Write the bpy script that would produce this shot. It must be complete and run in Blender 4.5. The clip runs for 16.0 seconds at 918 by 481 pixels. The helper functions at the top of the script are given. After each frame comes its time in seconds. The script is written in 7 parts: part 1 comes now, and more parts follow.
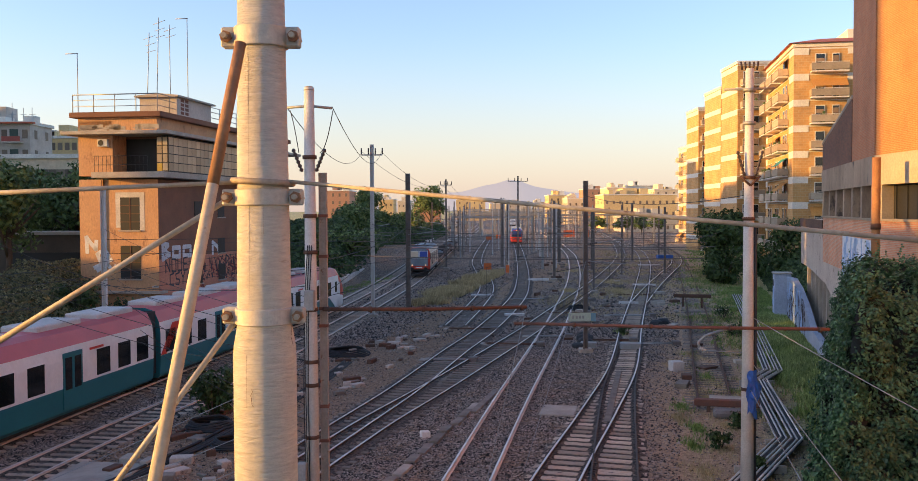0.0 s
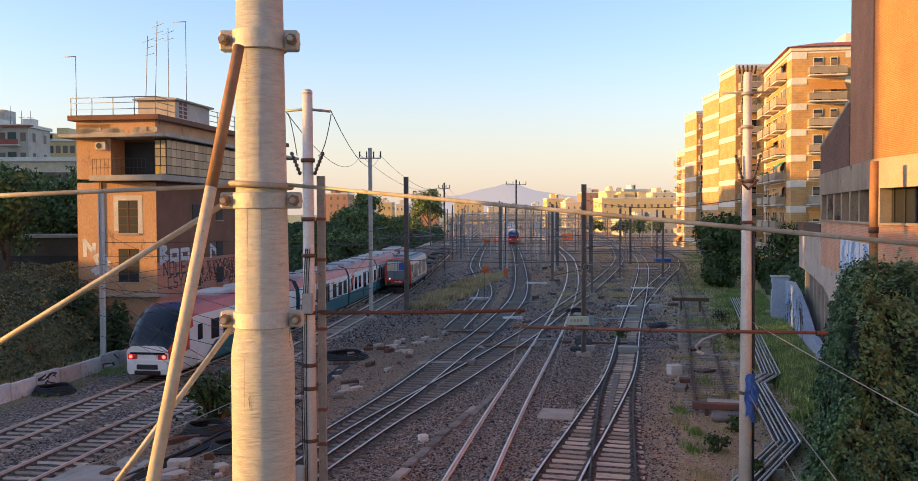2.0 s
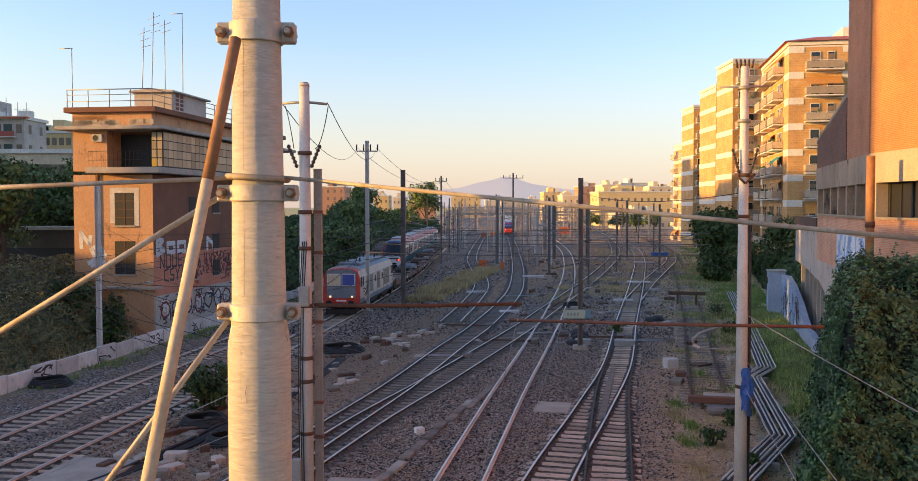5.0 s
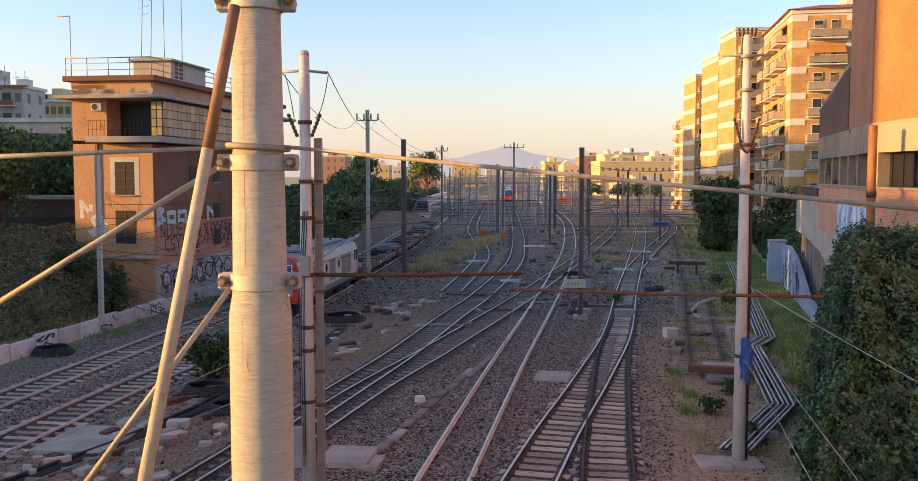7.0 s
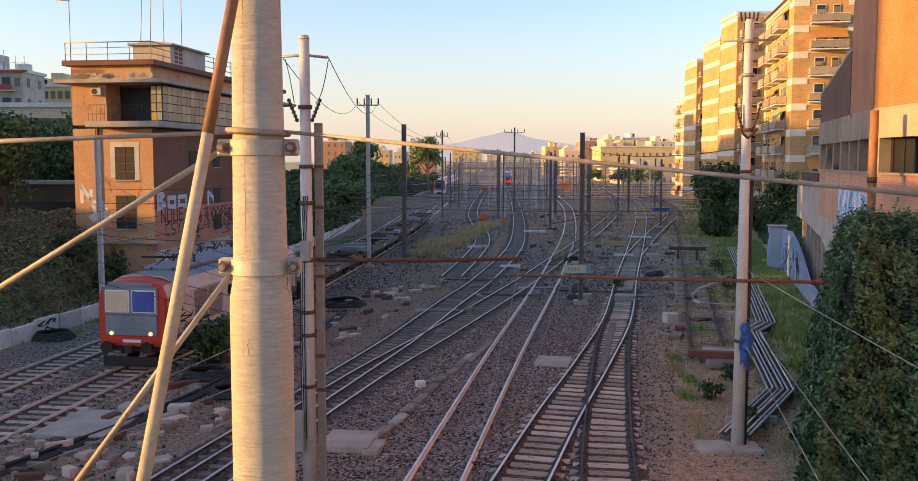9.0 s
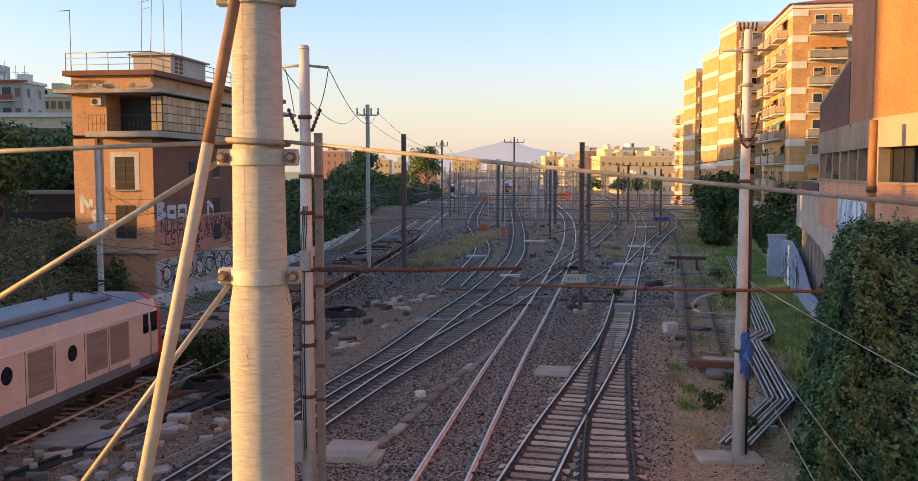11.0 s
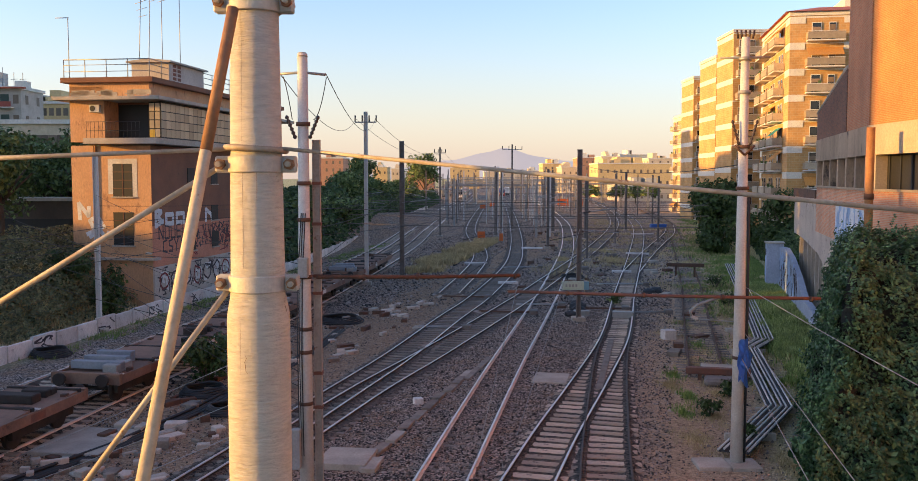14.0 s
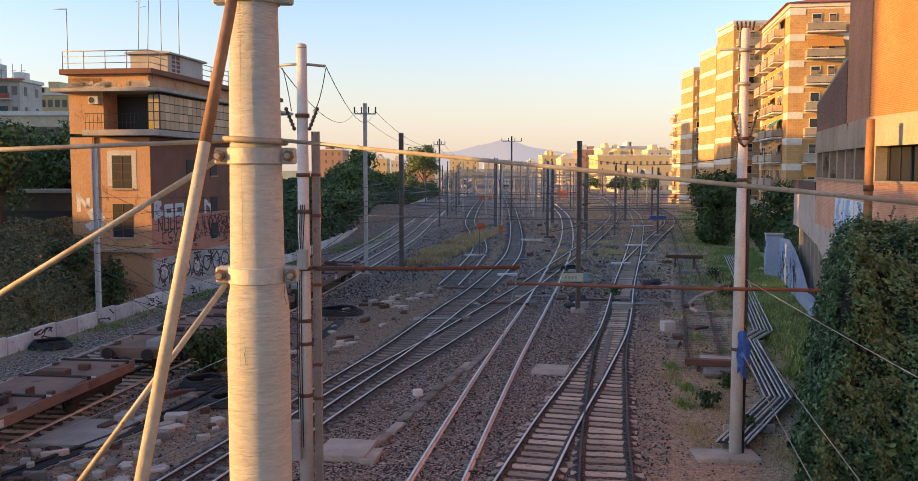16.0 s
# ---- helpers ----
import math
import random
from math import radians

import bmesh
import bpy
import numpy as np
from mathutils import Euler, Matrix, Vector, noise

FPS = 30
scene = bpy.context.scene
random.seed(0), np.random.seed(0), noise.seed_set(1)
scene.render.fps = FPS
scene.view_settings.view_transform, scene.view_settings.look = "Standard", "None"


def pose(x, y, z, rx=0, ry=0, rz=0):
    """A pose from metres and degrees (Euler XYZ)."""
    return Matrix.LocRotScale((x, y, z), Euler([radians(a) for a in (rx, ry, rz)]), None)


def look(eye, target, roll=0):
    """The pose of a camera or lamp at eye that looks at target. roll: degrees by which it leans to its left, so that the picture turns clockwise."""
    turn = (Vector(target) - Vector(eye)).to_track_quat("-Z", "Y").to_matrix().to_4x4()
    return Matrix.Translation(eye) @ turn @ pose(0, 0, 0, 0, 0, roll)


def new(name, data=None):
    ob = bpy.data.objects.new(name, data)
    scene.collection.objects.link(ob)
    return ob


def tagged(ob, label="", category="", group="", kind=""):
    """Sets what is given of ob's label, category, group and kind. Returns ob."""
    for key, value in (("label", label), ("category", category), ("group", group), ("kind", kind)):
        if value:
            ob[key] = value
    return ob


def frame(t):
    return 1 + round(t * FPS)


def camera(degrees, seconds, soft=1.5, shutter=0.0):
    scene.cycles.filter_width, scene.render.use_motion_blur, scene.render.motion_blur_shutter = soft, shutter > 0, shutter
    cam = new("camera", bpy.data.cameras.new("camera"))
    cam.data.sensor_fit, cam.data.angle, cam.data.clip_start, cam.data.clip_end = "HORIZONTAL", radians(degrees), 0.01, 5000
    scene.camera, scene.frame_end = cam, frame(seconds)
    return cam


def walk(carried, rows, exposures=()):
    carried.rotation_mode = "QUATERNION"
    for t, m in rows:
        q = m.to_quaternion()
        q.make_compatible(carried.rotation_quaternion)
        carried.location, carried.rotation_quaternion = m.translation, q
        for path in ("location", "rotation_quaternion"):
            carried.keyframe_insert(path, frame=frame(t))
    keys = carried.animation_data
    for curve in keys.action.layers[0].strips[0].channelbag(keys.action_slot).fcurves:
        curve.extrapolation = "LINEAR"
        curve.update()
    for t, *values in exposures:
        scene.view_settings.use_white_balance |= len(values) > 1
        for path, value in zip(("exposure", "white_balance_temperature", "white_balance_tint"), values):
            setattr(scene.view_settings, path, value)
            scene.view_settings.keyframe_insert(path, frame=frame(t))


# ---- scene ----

# ---- camera and its walk ----
EYE = (0.0, 0.0, 8.6)
WALK = [(0.0, 88.048, 0.251, 0.258), (0.5, 88.105, 0.265, 0.249), (1.0, 88.141, 0.242, 0.243), (1.5, 88.188, 0.225, 0.222), (2.0, 88.257, 0.201, 0.149), (2.5, 88.301, 0.156, 0.094), (3.0, 88.355, 0.133, 0.045), (3.5, 88.396, 0.095, -0.010), (4.0, 88.374, 0.071, -0.028), (6.3, 86.513, -0.001, -0.031), (6.5, 86.317, -0.009, -0.017), (7.0, 85.932, -0.005, -0.003), (7.5, 85.548, -0.010, 0.012), (8.0, 85.276, -0.010, 0.016), (8.5, 85.118, -0.036, 0.003), (9.0, 85.005, -0.040, 0.026), (11.5, 85.813, -0.003, 0.004), (12.0, 85.987, -0.011, -0.012), (12.5, 86.103, -0.007, -0.062), (13.0, 86.091, -0.017, -0.103), (13.5, 86.090, -0.028, -0.110), (14.0, 86.049, -0.032, -0.118), (14.5, 85.998, -0.058, -0.150), (15.0, 85.919, -0.042, -0.154), (15.5, 85.813, -0.024, -0.163), (16.0, 85.532, -0.028, -0.151)]
cam = camera(53.36, 16.0, soft=0.75)
walk(cam, [(t, pose(*EYE, rx, ry, rz)) for t, rx, ry, rz in WALK])

# ---- sky, sun, exposure ----
SUN_EL, SUN_AZ = 7.0, 260.0  # degrees; azimuth clockwise from +y
world = bpy.data.worlds.new("sky")
scene.world = world
world.use_nodes = True
wn = world.node_tree.nodes
sky = wn.new("ShaderNodeTexSky")
sky.sky_type, sky.sun_disc = "NISHITA", False
sky.sun_elevation, sky.sun_rotation = radians(SUN_EL), radians(SUN_AZ)
sky.air_density, sky.dust_density, sky.ozone_density = 1.0, 1.0, 2.6
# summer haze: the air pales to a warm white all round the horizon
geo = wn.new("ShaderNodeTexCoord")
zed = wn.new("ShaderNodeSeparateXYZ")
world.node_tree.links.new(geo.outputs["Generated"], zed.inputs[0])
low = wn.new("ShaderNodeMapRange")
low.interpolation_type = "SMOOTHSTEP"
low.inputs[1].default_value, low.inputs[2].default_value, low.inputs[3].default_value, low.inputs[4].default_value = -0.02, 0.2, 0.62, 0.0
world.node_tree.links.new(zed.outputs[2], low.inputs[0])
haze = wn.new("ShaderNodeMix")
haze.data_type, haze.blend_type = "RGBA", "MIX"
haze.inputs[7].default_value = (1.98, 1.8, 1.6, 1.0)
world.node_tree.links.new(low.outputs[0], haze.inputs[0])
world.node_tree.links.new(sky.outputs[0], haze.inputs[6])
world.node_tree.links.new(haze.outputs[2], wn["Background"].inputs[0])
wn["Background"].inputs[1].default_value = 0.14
sun_data = bpy.data.lights.new("sun", "SUN")
sun_data.energy, sun_data.angle, sun_data.color = 2.6, radians(0.5), (1.0, 0.58, 0.11)
sun = new("sun", sun_data)
sa, se = radians(SUN_AZ), radians(SUN_EL)
sun.matrix_world = look((math.sin(sa) * math.cos(se) * 300, math.cos(sa) * math.cos(se) * 300, math.sin(se) * 300), (0, 0, 0))
scene.view_settings.exposure = 1.7
scene.view_settings.use_white_balance = True
scene.view_settings.white_balance_temperature, scene.view_settings.white_balance_tint = 6850, 27

# ---- helpers ----
TAU = 2 * math.pi


def fin(bm, name, material):
    me = bpy.data.meshes.new(name)
    bm.normal_update()
    bm.to_mesh(me)
    bm.free()
    for m in (material if isinstance(material, (list, tuple)) else [material]):
        me.materials.append(m)
    return me


def part(name, bm, material, parent, label=""):
    """Links a bmesh as one mesh under a thing or a part."""
    ob = new(name, fin(bm, name, material))
    ob.parent = parent
    if label:
        tagged(ob, label)
    return ob


def shared(name, me, parent, m):
    """One more object on a mesh that alike pieces share."""
    ob = new(name, me)
    ob.parent = parent
    ob.matrix_basis = m
    return ob


def thing(name, label, category, m=None, group="", kind=""):
    ob = new(name)
    ob.empty_display_size = 0.2
    if m is not None:
        ob.matrix_basis = m
    return tagged(ob, label, category, group, kind)


def solid(name, bm, material, label, category, m=None, group="", kind=""):
    ob = new(name, fin(bm, name, material))
    if m is not None:
        ob.matrix_basis = m
    return tagged(ob, label, category, group, kind)


def box(bm, x0, x1, y0, y1, z0, z1, mi=0, bev=0.0):
    x0, x1, y0, y1, z0, z1 = min(x0, x1), max(x0, x1), min(y0, y1), max(y0, y1), min(z0, z1), max(z0, z1)
    vs = [bm.verts.new((x, y, z)) for z in (z0, z1) for x, y in ((x0, y0), (x1, y0), (x1, y1), (x0, y1))]
    fs = [bm.faces.new([vs[i] for i in q]) for q in ((3, 2, 1, 0), (4, 5, 6, 7), (0, 1, 5, 4), (1, 2, 6, 5), (2, 3, 7, 6), (3, 0, 4, 7))]
    for f in fs:
        f.material_index = mi
    if bev:
        es = list({e for f in fs for e in f.edges})
        for f in bmesh.ops.bevel(bm, geom=es, offset=bev, segments=1, affect="EDGES", profile=0.5)["faces"]:
            f.material_index = mi
    return bm


def bx(*a, **k):
    return box(bmesh.new(), *a, **k)


def tube(bm, pts, r, seg=8, mi=0, caps=True, smooth=True):
    """A round bar along pts; r: one radius or one for each point."""
    pts = [Vector(p) for p in pts]
    rs = r if isinstance(r, (list, tuple)) else [r] * len(pts)
    rings, side = [], None
    for i, p in enumerate(pts):
        d = (pts[min(i + 1, len(pts) - 1)] - pts[max(i - 1, 0)]).normalized()
        if side is None:
            side = d.orthogonal().normalized()
        side = (side - d * side.dot(d)).normalized()
        up = d.cross(side)
        rings.append([bm.verts.new(p + (side * math.cos(a) + up * math.sin(a)) * rs[i]) for a in (TAU * k / seg for k in range(seg))])
    for a, b in zip(rings, rings[1:]):
        for k in range(seg):
            f = bm.faces.new((a[k], a[(k + 1) % seg], b[(k + 1) % seg], b[k]))
            f.smooth, f.material_index = smooth, mi
    if caps:
        for ring in (list(reversed(rings[0])), rings[-1]):
            bm.faces.new(ring).material_index = mi
    return bm


def tb(pts, r, seg=8, **k):
    return tube(bmesh.new(), pts, r, seg, **k)


def prism(bm, prof, y0, y1, mi=0):
    """The outline prof (x, z), counter-clockwise seen from -y, drawn out from y0 to y1."""
    a = [bm.verts.new((x, y0, z)) for x, z in prof]
    b = [bm.verts.new((x, y1, z)) for x, z in prof]
    n = len(prof)
    fs = [bm.faces.new(a), bm.faces.new(list(reversed(b)))]
    fs += [bm.faces.new((a[i], b[i], b[(i + 1) % n], a[(i + 1) % n])) for i in range(n)]
    for f in fs:
        f.material_index = mi
    return bm


def sag(p, q, drop, n=8):
    p, q = Vector(p), Vector(q)
    return [p.lerp(q, i / n) - Vector((0, 0, drop * 4 * (i / n) * (1 - i / n))) for i in range(n + 1)]


# ---- materials ----
def nodes(name):
    m = bpy.data.materials.new(name)
    m.use_nodes = True
    nt = m.node_tree
    return m, nt, nt.nodes["Principled BSDF"]


def mix(nt, fac, a, b, kind="MIX"):
    n = nt.nodes.new("ShaderNodeMix")
    n.data_type, n.blend_type = "RGBA", kind
    for sock, v in ((n.inputs[0], fac), (n.inputs[6], a), (n.inputs[7], b)):
        if hasattr(v, "is_output"):
            nt.links.new(v, sock)
        elif isinstance(v, (tuple, list)):
            sock.default_value = (*v, 1.0)
        else:
            sock.default_value = v
    return n.outputs[2]


def noise_tex(nt, scale, detail=4.0, rough=0.6, vec=None):
    n = nt.nodes.new("ShaderNodeTexNoise")
    n.inputs["Scale"].default_value, n.inputs["Detail"].default_value, n.inputs["Roughness"].default_value = scale, detail, rough
    if vec is not None:
        nt.links.new(vec, n.inputs["Vector"])
    return n.outputs[0]


def ramp(nt, fac, lo, hi):
    n = nt.nodes.new("ShaderNodeMapRange")
    nt.links.new(fac, n.inputs[0])
    n.inputs[1].default_value, n.inputs[2].default_value = lo, hi
    return n.outputs[0]


def bump(nt, bsdf, height, strength, dist=0.02):
    b = nt.nodes.new("ShaderNodeBump")
    b.inputs["Strength"].default_value, b.inputs["Distance"].default_value = strength, dist
    nt.links.new(height, b.inputs["Height"])
    nt.links.new(b.outputs[0], bsdf.inputs["Normal"])


def coords(nt, stretch=None):
    c = nt.nodes.new("ShaderNodeTexCoord").outputs["Object"]
    if stretch:
        mp = nt.nodes.new("ShaderNodeMapping")
        mp.inputs["Scale"].default_value = stretch
        nt.links.new(c, mp.inputs[0])
        c = mp.outputs[0]
    return c


def mat(name, col, col2=None, rough=0.7, metal=0.0, big=0.6, fine=14.0, relief=0.25, vary=0.25, stain=None, amount=0.5, stretch=None, random_tint=0.0):
    """A worn surface: two colours mixed at a large scale, grain at a fine one, stains on top."""
    m, nt, b = nodes(name)
    c = coords(nt, stretch)
    col2 = col2 or tuple(v * 0.7 for v in col)
    n1, n2 = noise_tex(nt, big, 5.0, 0.65, c), noise_tex(nt, fine, 6.0, 0.7, c)
    out = mix(nt, ramp(nt, n1, 0.35, 0.65), col, col2)
    out = mix(nt, vary, out, mix(nt, ramp(nt, n2, 0.3, 0.7), (0.25, 0.25, 0.25), (1.6, 1.6, 1.6)), "MULTIPLY")
    if stain:
        n3 = noise_tex(nt, big * 3.1, 7.0, 0.7, c)
        out = mix(nt, ramp(nt, n3, 1.0 - amount, 1.08 - amount), out, stain)
    if random_tint:
        info = nt.nodes.new("ShaderNodeObjectInfo").outputs["Random"]
        out = mix(nt, random_tint, out, mix(nt, info, (0.35, 0.33, 0.3), (1.5, 1.5, 1.5)), "MULTIPLY")
    nt.links.new(out, b.inputs["Base Color"])
    b.inputs["Metallic"].default_value = metal
    r = nt.nodes.new("ShaderNodeMapRange")
    nt.links.new(n2, r.inputs[0])
    r.inputs[3].default_value, r.inputs[4].default_value = max(rough - 0.15, 0.03), min(rough + 0.15, 1.0)
    nt.links.new(r.outputs[0], b.inputs["Roughness"])
    if relief:
        bump(nt, b, n2, relief)
    return m


def glass_mat(name, col, rough=0.08):
    m, nt, b = nodes(name)
    n = noise_tex(nt, 0.8, 2.0, 0.5, coords(nt))
    nt.links.new(mix(nt, n, col, tuple(v * 0.4 for v in col)), b.inputs["Base Color"])
    b.inputs["Roughness"].default_value = rough
    b.inputs["Specular IOR Level"].default_value = 0.6
    return m


def glow_mat(name, col, strength):
    m, nt, b = nodes(name)
    b.inputs["Base Color"].default_value = (*col, 1)
    b.inputs["Emission Color"].default_value = (*col, 1)
    b.inputs["Emission Strength"].default_value = strength
    return m


def leaf_mat(name, dark, light, rough=0.55):
    m, nt, b = nodes(name)
    g = nt.nodes.new("ShaderNodeNewGeometry")
    n = noise_tex(nt, 0.5, 3.0, 0.6, coords(nt))
    out = mix(nt, g.outputs["Random Per Island"], dark, light)
    out = mix(nt, 0.5, out, mix(nt, ramp(nt, n, 0.3, 0.7), (0.45, 0.45, 0.45), (1.5, 1.5, 1.4)), "MULTIPLY")
    nt.links.new(out, b.inputs["Base Color"])
    b.inputs["Roughness"].default_value = rough
    b.inputs["Specular IOR Level"].default_value = 0.25
    return m


def brick_mat(name, c1, c2, mortar, rows=0.075, length=0.27, gap=0.012, rough=0.85):
    m, nt, b = nodes(name)
    c = coords(nt)
    sep = nt.nodes.new("ShaderNodeSeparateXYZ")
    nt.links.new(c, sep.inputs[0])
    add = nt.nodes.new("ShaderNodeMath")
    nt.links.new(sep.outputs[0], add.inputs[0])
    nt.links.new(sep.outputs[1], add.inputs[1])
    com = nt.nodes.new("ShaderNodeCombineXYZ")
    nt.links.new(add.outputs[0], com.inputs[0])
    nt.links.new(sep.outputs[2], com.inputs[1])
    t = nt.nodes.new("ShaderNodeTexBrick")
    nt.links.new(com.outputs[0], t.inputs["Vector"])
    for k, v in (("Color1", c1), ("Color2", c2), ("Mortar", mortar)):
        t.inputs[k].default_value = (*v, 1)
    for k, v in (("Scale", 1.0), ("Mortar Size", gap), ("Brick Width", length), ("Row Height", rows), ("Bias", 0.0)):
        t.inputs[k].default_value = v
    n = noise_tex(nt, 0.35, 6.0, 0.65, c)
    out = mix(nt, 0.6, t.outputs[0], mix(nt, ramp(nt, n, 0.3, 0.7), (0.55, 0.5, 0.48), (1.25, 1.25, 1.25)), "MULTIPLY")
    nt.links.new(out, b.inputs["Base Color"])
    b.inputs["Roughness"].default_value = rough
    bump(nt, b, t.outputs[1], -0.5, 0.01)
    return m


M = {}
M["steel"] = mat("galvanised_steel", (0.36, 0.36, 0.35), (0.27, 0.27, 0.26), 0.55, 0.3, 1.2, 20, 0.15, stain=(0.2, 0.12, 0.07), amount=0.3)
M["rust"] = mat("rusty_steel", (0.16, 0.075, 0.045), (0.09, 0.05, 0.035), 0.85, 0.1, 2.5, 25, 0.4)
M["redrust"] = mat("red_oxide_steel", (0.24, 0.085, 0.05), (0.15, 0.075, 0.055), 0.8, 0.1, 2.0, 25, 0.3)
M["railside"] = mat("rusty_rail", (0.5, 0.41, 0.37), (0.36, 0.28, 0.24), 0.75, 0.4, 1.0, 20, 0.2)
M["raildark"] = mat("dark_rail", (0.1, 0.075, 0.06), (0.065, 0.05, 0.042), 0.7, 0.3, 1.0, 20, 0.2)
M["railtop"] = mat("polished_rail", (0.78, 0.7, 0.66), (0.66, 0.58, 0.54), 0.42, 0.6, 0.6, 10, 0.0, 0.1)
M["sleeper"] = mat("concrete_sleeper", (0.56, 0.44, 0.335), (0.4, 0.305, 0.23), 0.9, 0, 1.0, 18, 0.3, stain=(0.13, 0.1, 0.085), amount=0.42, random_tint=0.6)
M["woodsleeper"] = mat("timber_sleeper", (0.28, 0.23, 0.185), (0.17, 0.135, 0.11), 0.9, 0, 1.4, 16, 0.4, random_tint=0.35)
M["concrete"] = mat("weathered_concrete", (0.47, 0.405, 0.335), (0.33, 0.285, 0.235), 0.88, 0, 0.8, 16, 0.25, stain=(0.13, 0.11, 0.09), amount=0.35)
M["polepaint"] = mat("pale_pole_concrete", (0.62, 0.6, 0.57), (0.5, 0.475, 0.44), 0.8, 0, 0.9, 22, 0.15, stain=(0.22, 0.17, 0.13), amount=0.33)
# near-black that stands in for the unlit inside of windows and openings
M["dark"] = mat("unlit_void", (0.015, 0.014, 0.013), (0.01, 0.01, 0.01), 0.6, 0, 1, 10, 0)
M["black"] = mat("black_rubber", (0.02, 0.02, 0.022), (0.03, 0.03, 0.03), 0.7, 0, 1, 12, 0.2)
M["glass"] = glass_mat("dark_window_glass", (0.02, 0.024, 0.028))
M["leaf"] = leaf_mat("ivy_leaf", (0.018, 0.052, 0.025), (0.12, 0.235, 0.105), 0.42)
M["leafdark"] = leaf_mat("tree_leaf", (0.035, 0.065, 0.02), (0.19, 0.26, 0.085))
M["leafolive"] = leaf_mat("dry_scrub_leaf", (0.035, 0.045, 0.016), (0.22, 0.2, 0.085))
M["grass"] = leaf_mat("grass_blade", (0.09, 0.16, 0.035), (0.28, 0.37, 0.1))
M["lushgrass"] = leaf_mat("lush_weed", (0.1, 0.16, 0.045), (0.45, 0.53, 0.2))
M["straw"] = leaf_mat("dry_grass", (0.32, 0.235, 0.11), (0.64, 0.5, 0.28))
M["leafmid"] = leaf_mat("bush_leaf", (0.02, 0.042, 0.012), (0.08, 0.125, 0.035))
M["maststeel"] = mat("dark_mast_steel", (0.22, 0.19, 0.17), (0.14, 0.115, 0.1), 0.7, 0.1, 1.5, 18, 0.2)
M["bark"] = mat("bark", (0.12, 0.085, 0.06), (0.07, 0.05, 0.035), 0.9, 0, 2, 20, 0.5)


# ---- ground ----
def ground_mat():
    m, nt, b = nodes("ballast_and_soil")
    pos = nt.nodes.new("ShaderNodeNewGeometry").outputs["Position"]
    sep = nt.nodes.new("ShaderNodeSeparateXYZ")
    nt.links.new(pos, sep.inputs[0])
    along = nt.nodes.new("ShaderNodeMath")  # distance across the yard
    along.operation = "MULTIPLY_ADD"
    nt.links.new(sep.outputs[1], along.inputs[0])
    along.inputs[1].default_value = -0.235
    nt.links.new(sep.outputs[0], along.inputs[2])
    big, mid, fine = noise_tex(nt, 0.12, 6, 0.6, pos), noise_tex(nt, 0.9, 6, 0.7, pos), noise_tex(nt, 9.0, 8, 0.75, pos)
    vor = nt.nodes.new("ShaderNodeTexVoronoi")
    vor.inputs["Scale"].default_value = 16.0
    nt.links.new(pos, vor.inputs["Vector"])
    grain = nt.nodes.new("ShaderNodeSeparateColor")
    nt.links.new(vor.outputs["Color"], grain.inputs[0])
    stone = mix(nt, ramp(nt, grain.outputs[0], 0.3, 1.0), (0.01, 0.009, 0.008), (0.66, 0.53, 0.45))
    stone = mix(nt, ramp(nt, mid, 0.44, 0.66), stone, mix(nt, ramp(nt, grain.outputs[1], 0.0, 1.0), (0.028, 0.016, 0.01), (0.52, 0.34, 0.22)))
    old = mix(nt, ramp(nt, grain.outputs[0], 0.1, 1.0), (0.075, 0.05, 0.035), (0.54, 0.38, 0.27))
    spots = nt.nodes.new("ShaderNodeMath")
    spots.operation = "MULTIPLY"
    nt.links.new(ramp(nt, sep.outputs[1], 42.0, 95.0), spots.inputs[0])
    nt.links.new(ramp(nt, noise_tex(nt, 0.22, 7, 0.72, pos), 0.4, 0.56), spots.inputs[1])
    stone = mix(nt, spots.outputs[0], stone, old)   # rustier old ballast down the yard
    soil = mix(nt, ramp(nt, fine, 0.35, 0.65), (0.19, 0.115, 0.068), (0.72, 0.5, 0.33))
    green = mix(nt, ramp(nt, fine, 0.35, 0.65), (0.2, 0.19, 0.075), (0.66, 0.58, 0.28))
    wob = nt.nodes.new("ShaderNodeMath")
    wob.operation = "MULTIPLY_ADD"
    nt.links.new(mid, wob.inputs[0])
    wob.inputs[1].default_value = 5.0
    nt.links.new(along.outputs[0], wob.inputs[2])
    wob2 = nt.nodes.new("ShaderNodeMath")
    wob2.operation = "MULTIPLY_ADD"
    nt.links.new(big, wob2.inputs[0])
    wob2.inputs[1].default_value = 6.0
    nt.links.new(wob.outputs[0], wob2.inputs[2])
    u = wob2.outputs[0]  # shifted by about +5.5

    def band(lo, hi):
        return ramp(nt, u, lo, hi)
    out = mix(nt, band(3.2, 4.4), stone, soil)
    out = mix(nt, band(8.5, 11.0), out, green)
    left = nt.nodes.new("ShaderNodeMath")
    left.operation = "MULTIPLY"
    nt.links.new(band(-16.5, -15.0), left.inputs[0])
    nt.links.new(band(-8.2, -9.6), left.inputs[1])
    dark_soil = mix(nt, ramp(nt, fine, 0.35, 0.65), (0.1, 0.06, 0.036), (0.52, 0.345, 0.22))
    out = mix(nt, left.outputs[0], out, dark_soil)
    near = nt.nodes.new("ShaderNodeMath")  # the edge of the bank beside the main line
    near.operation = "MINIMUM"
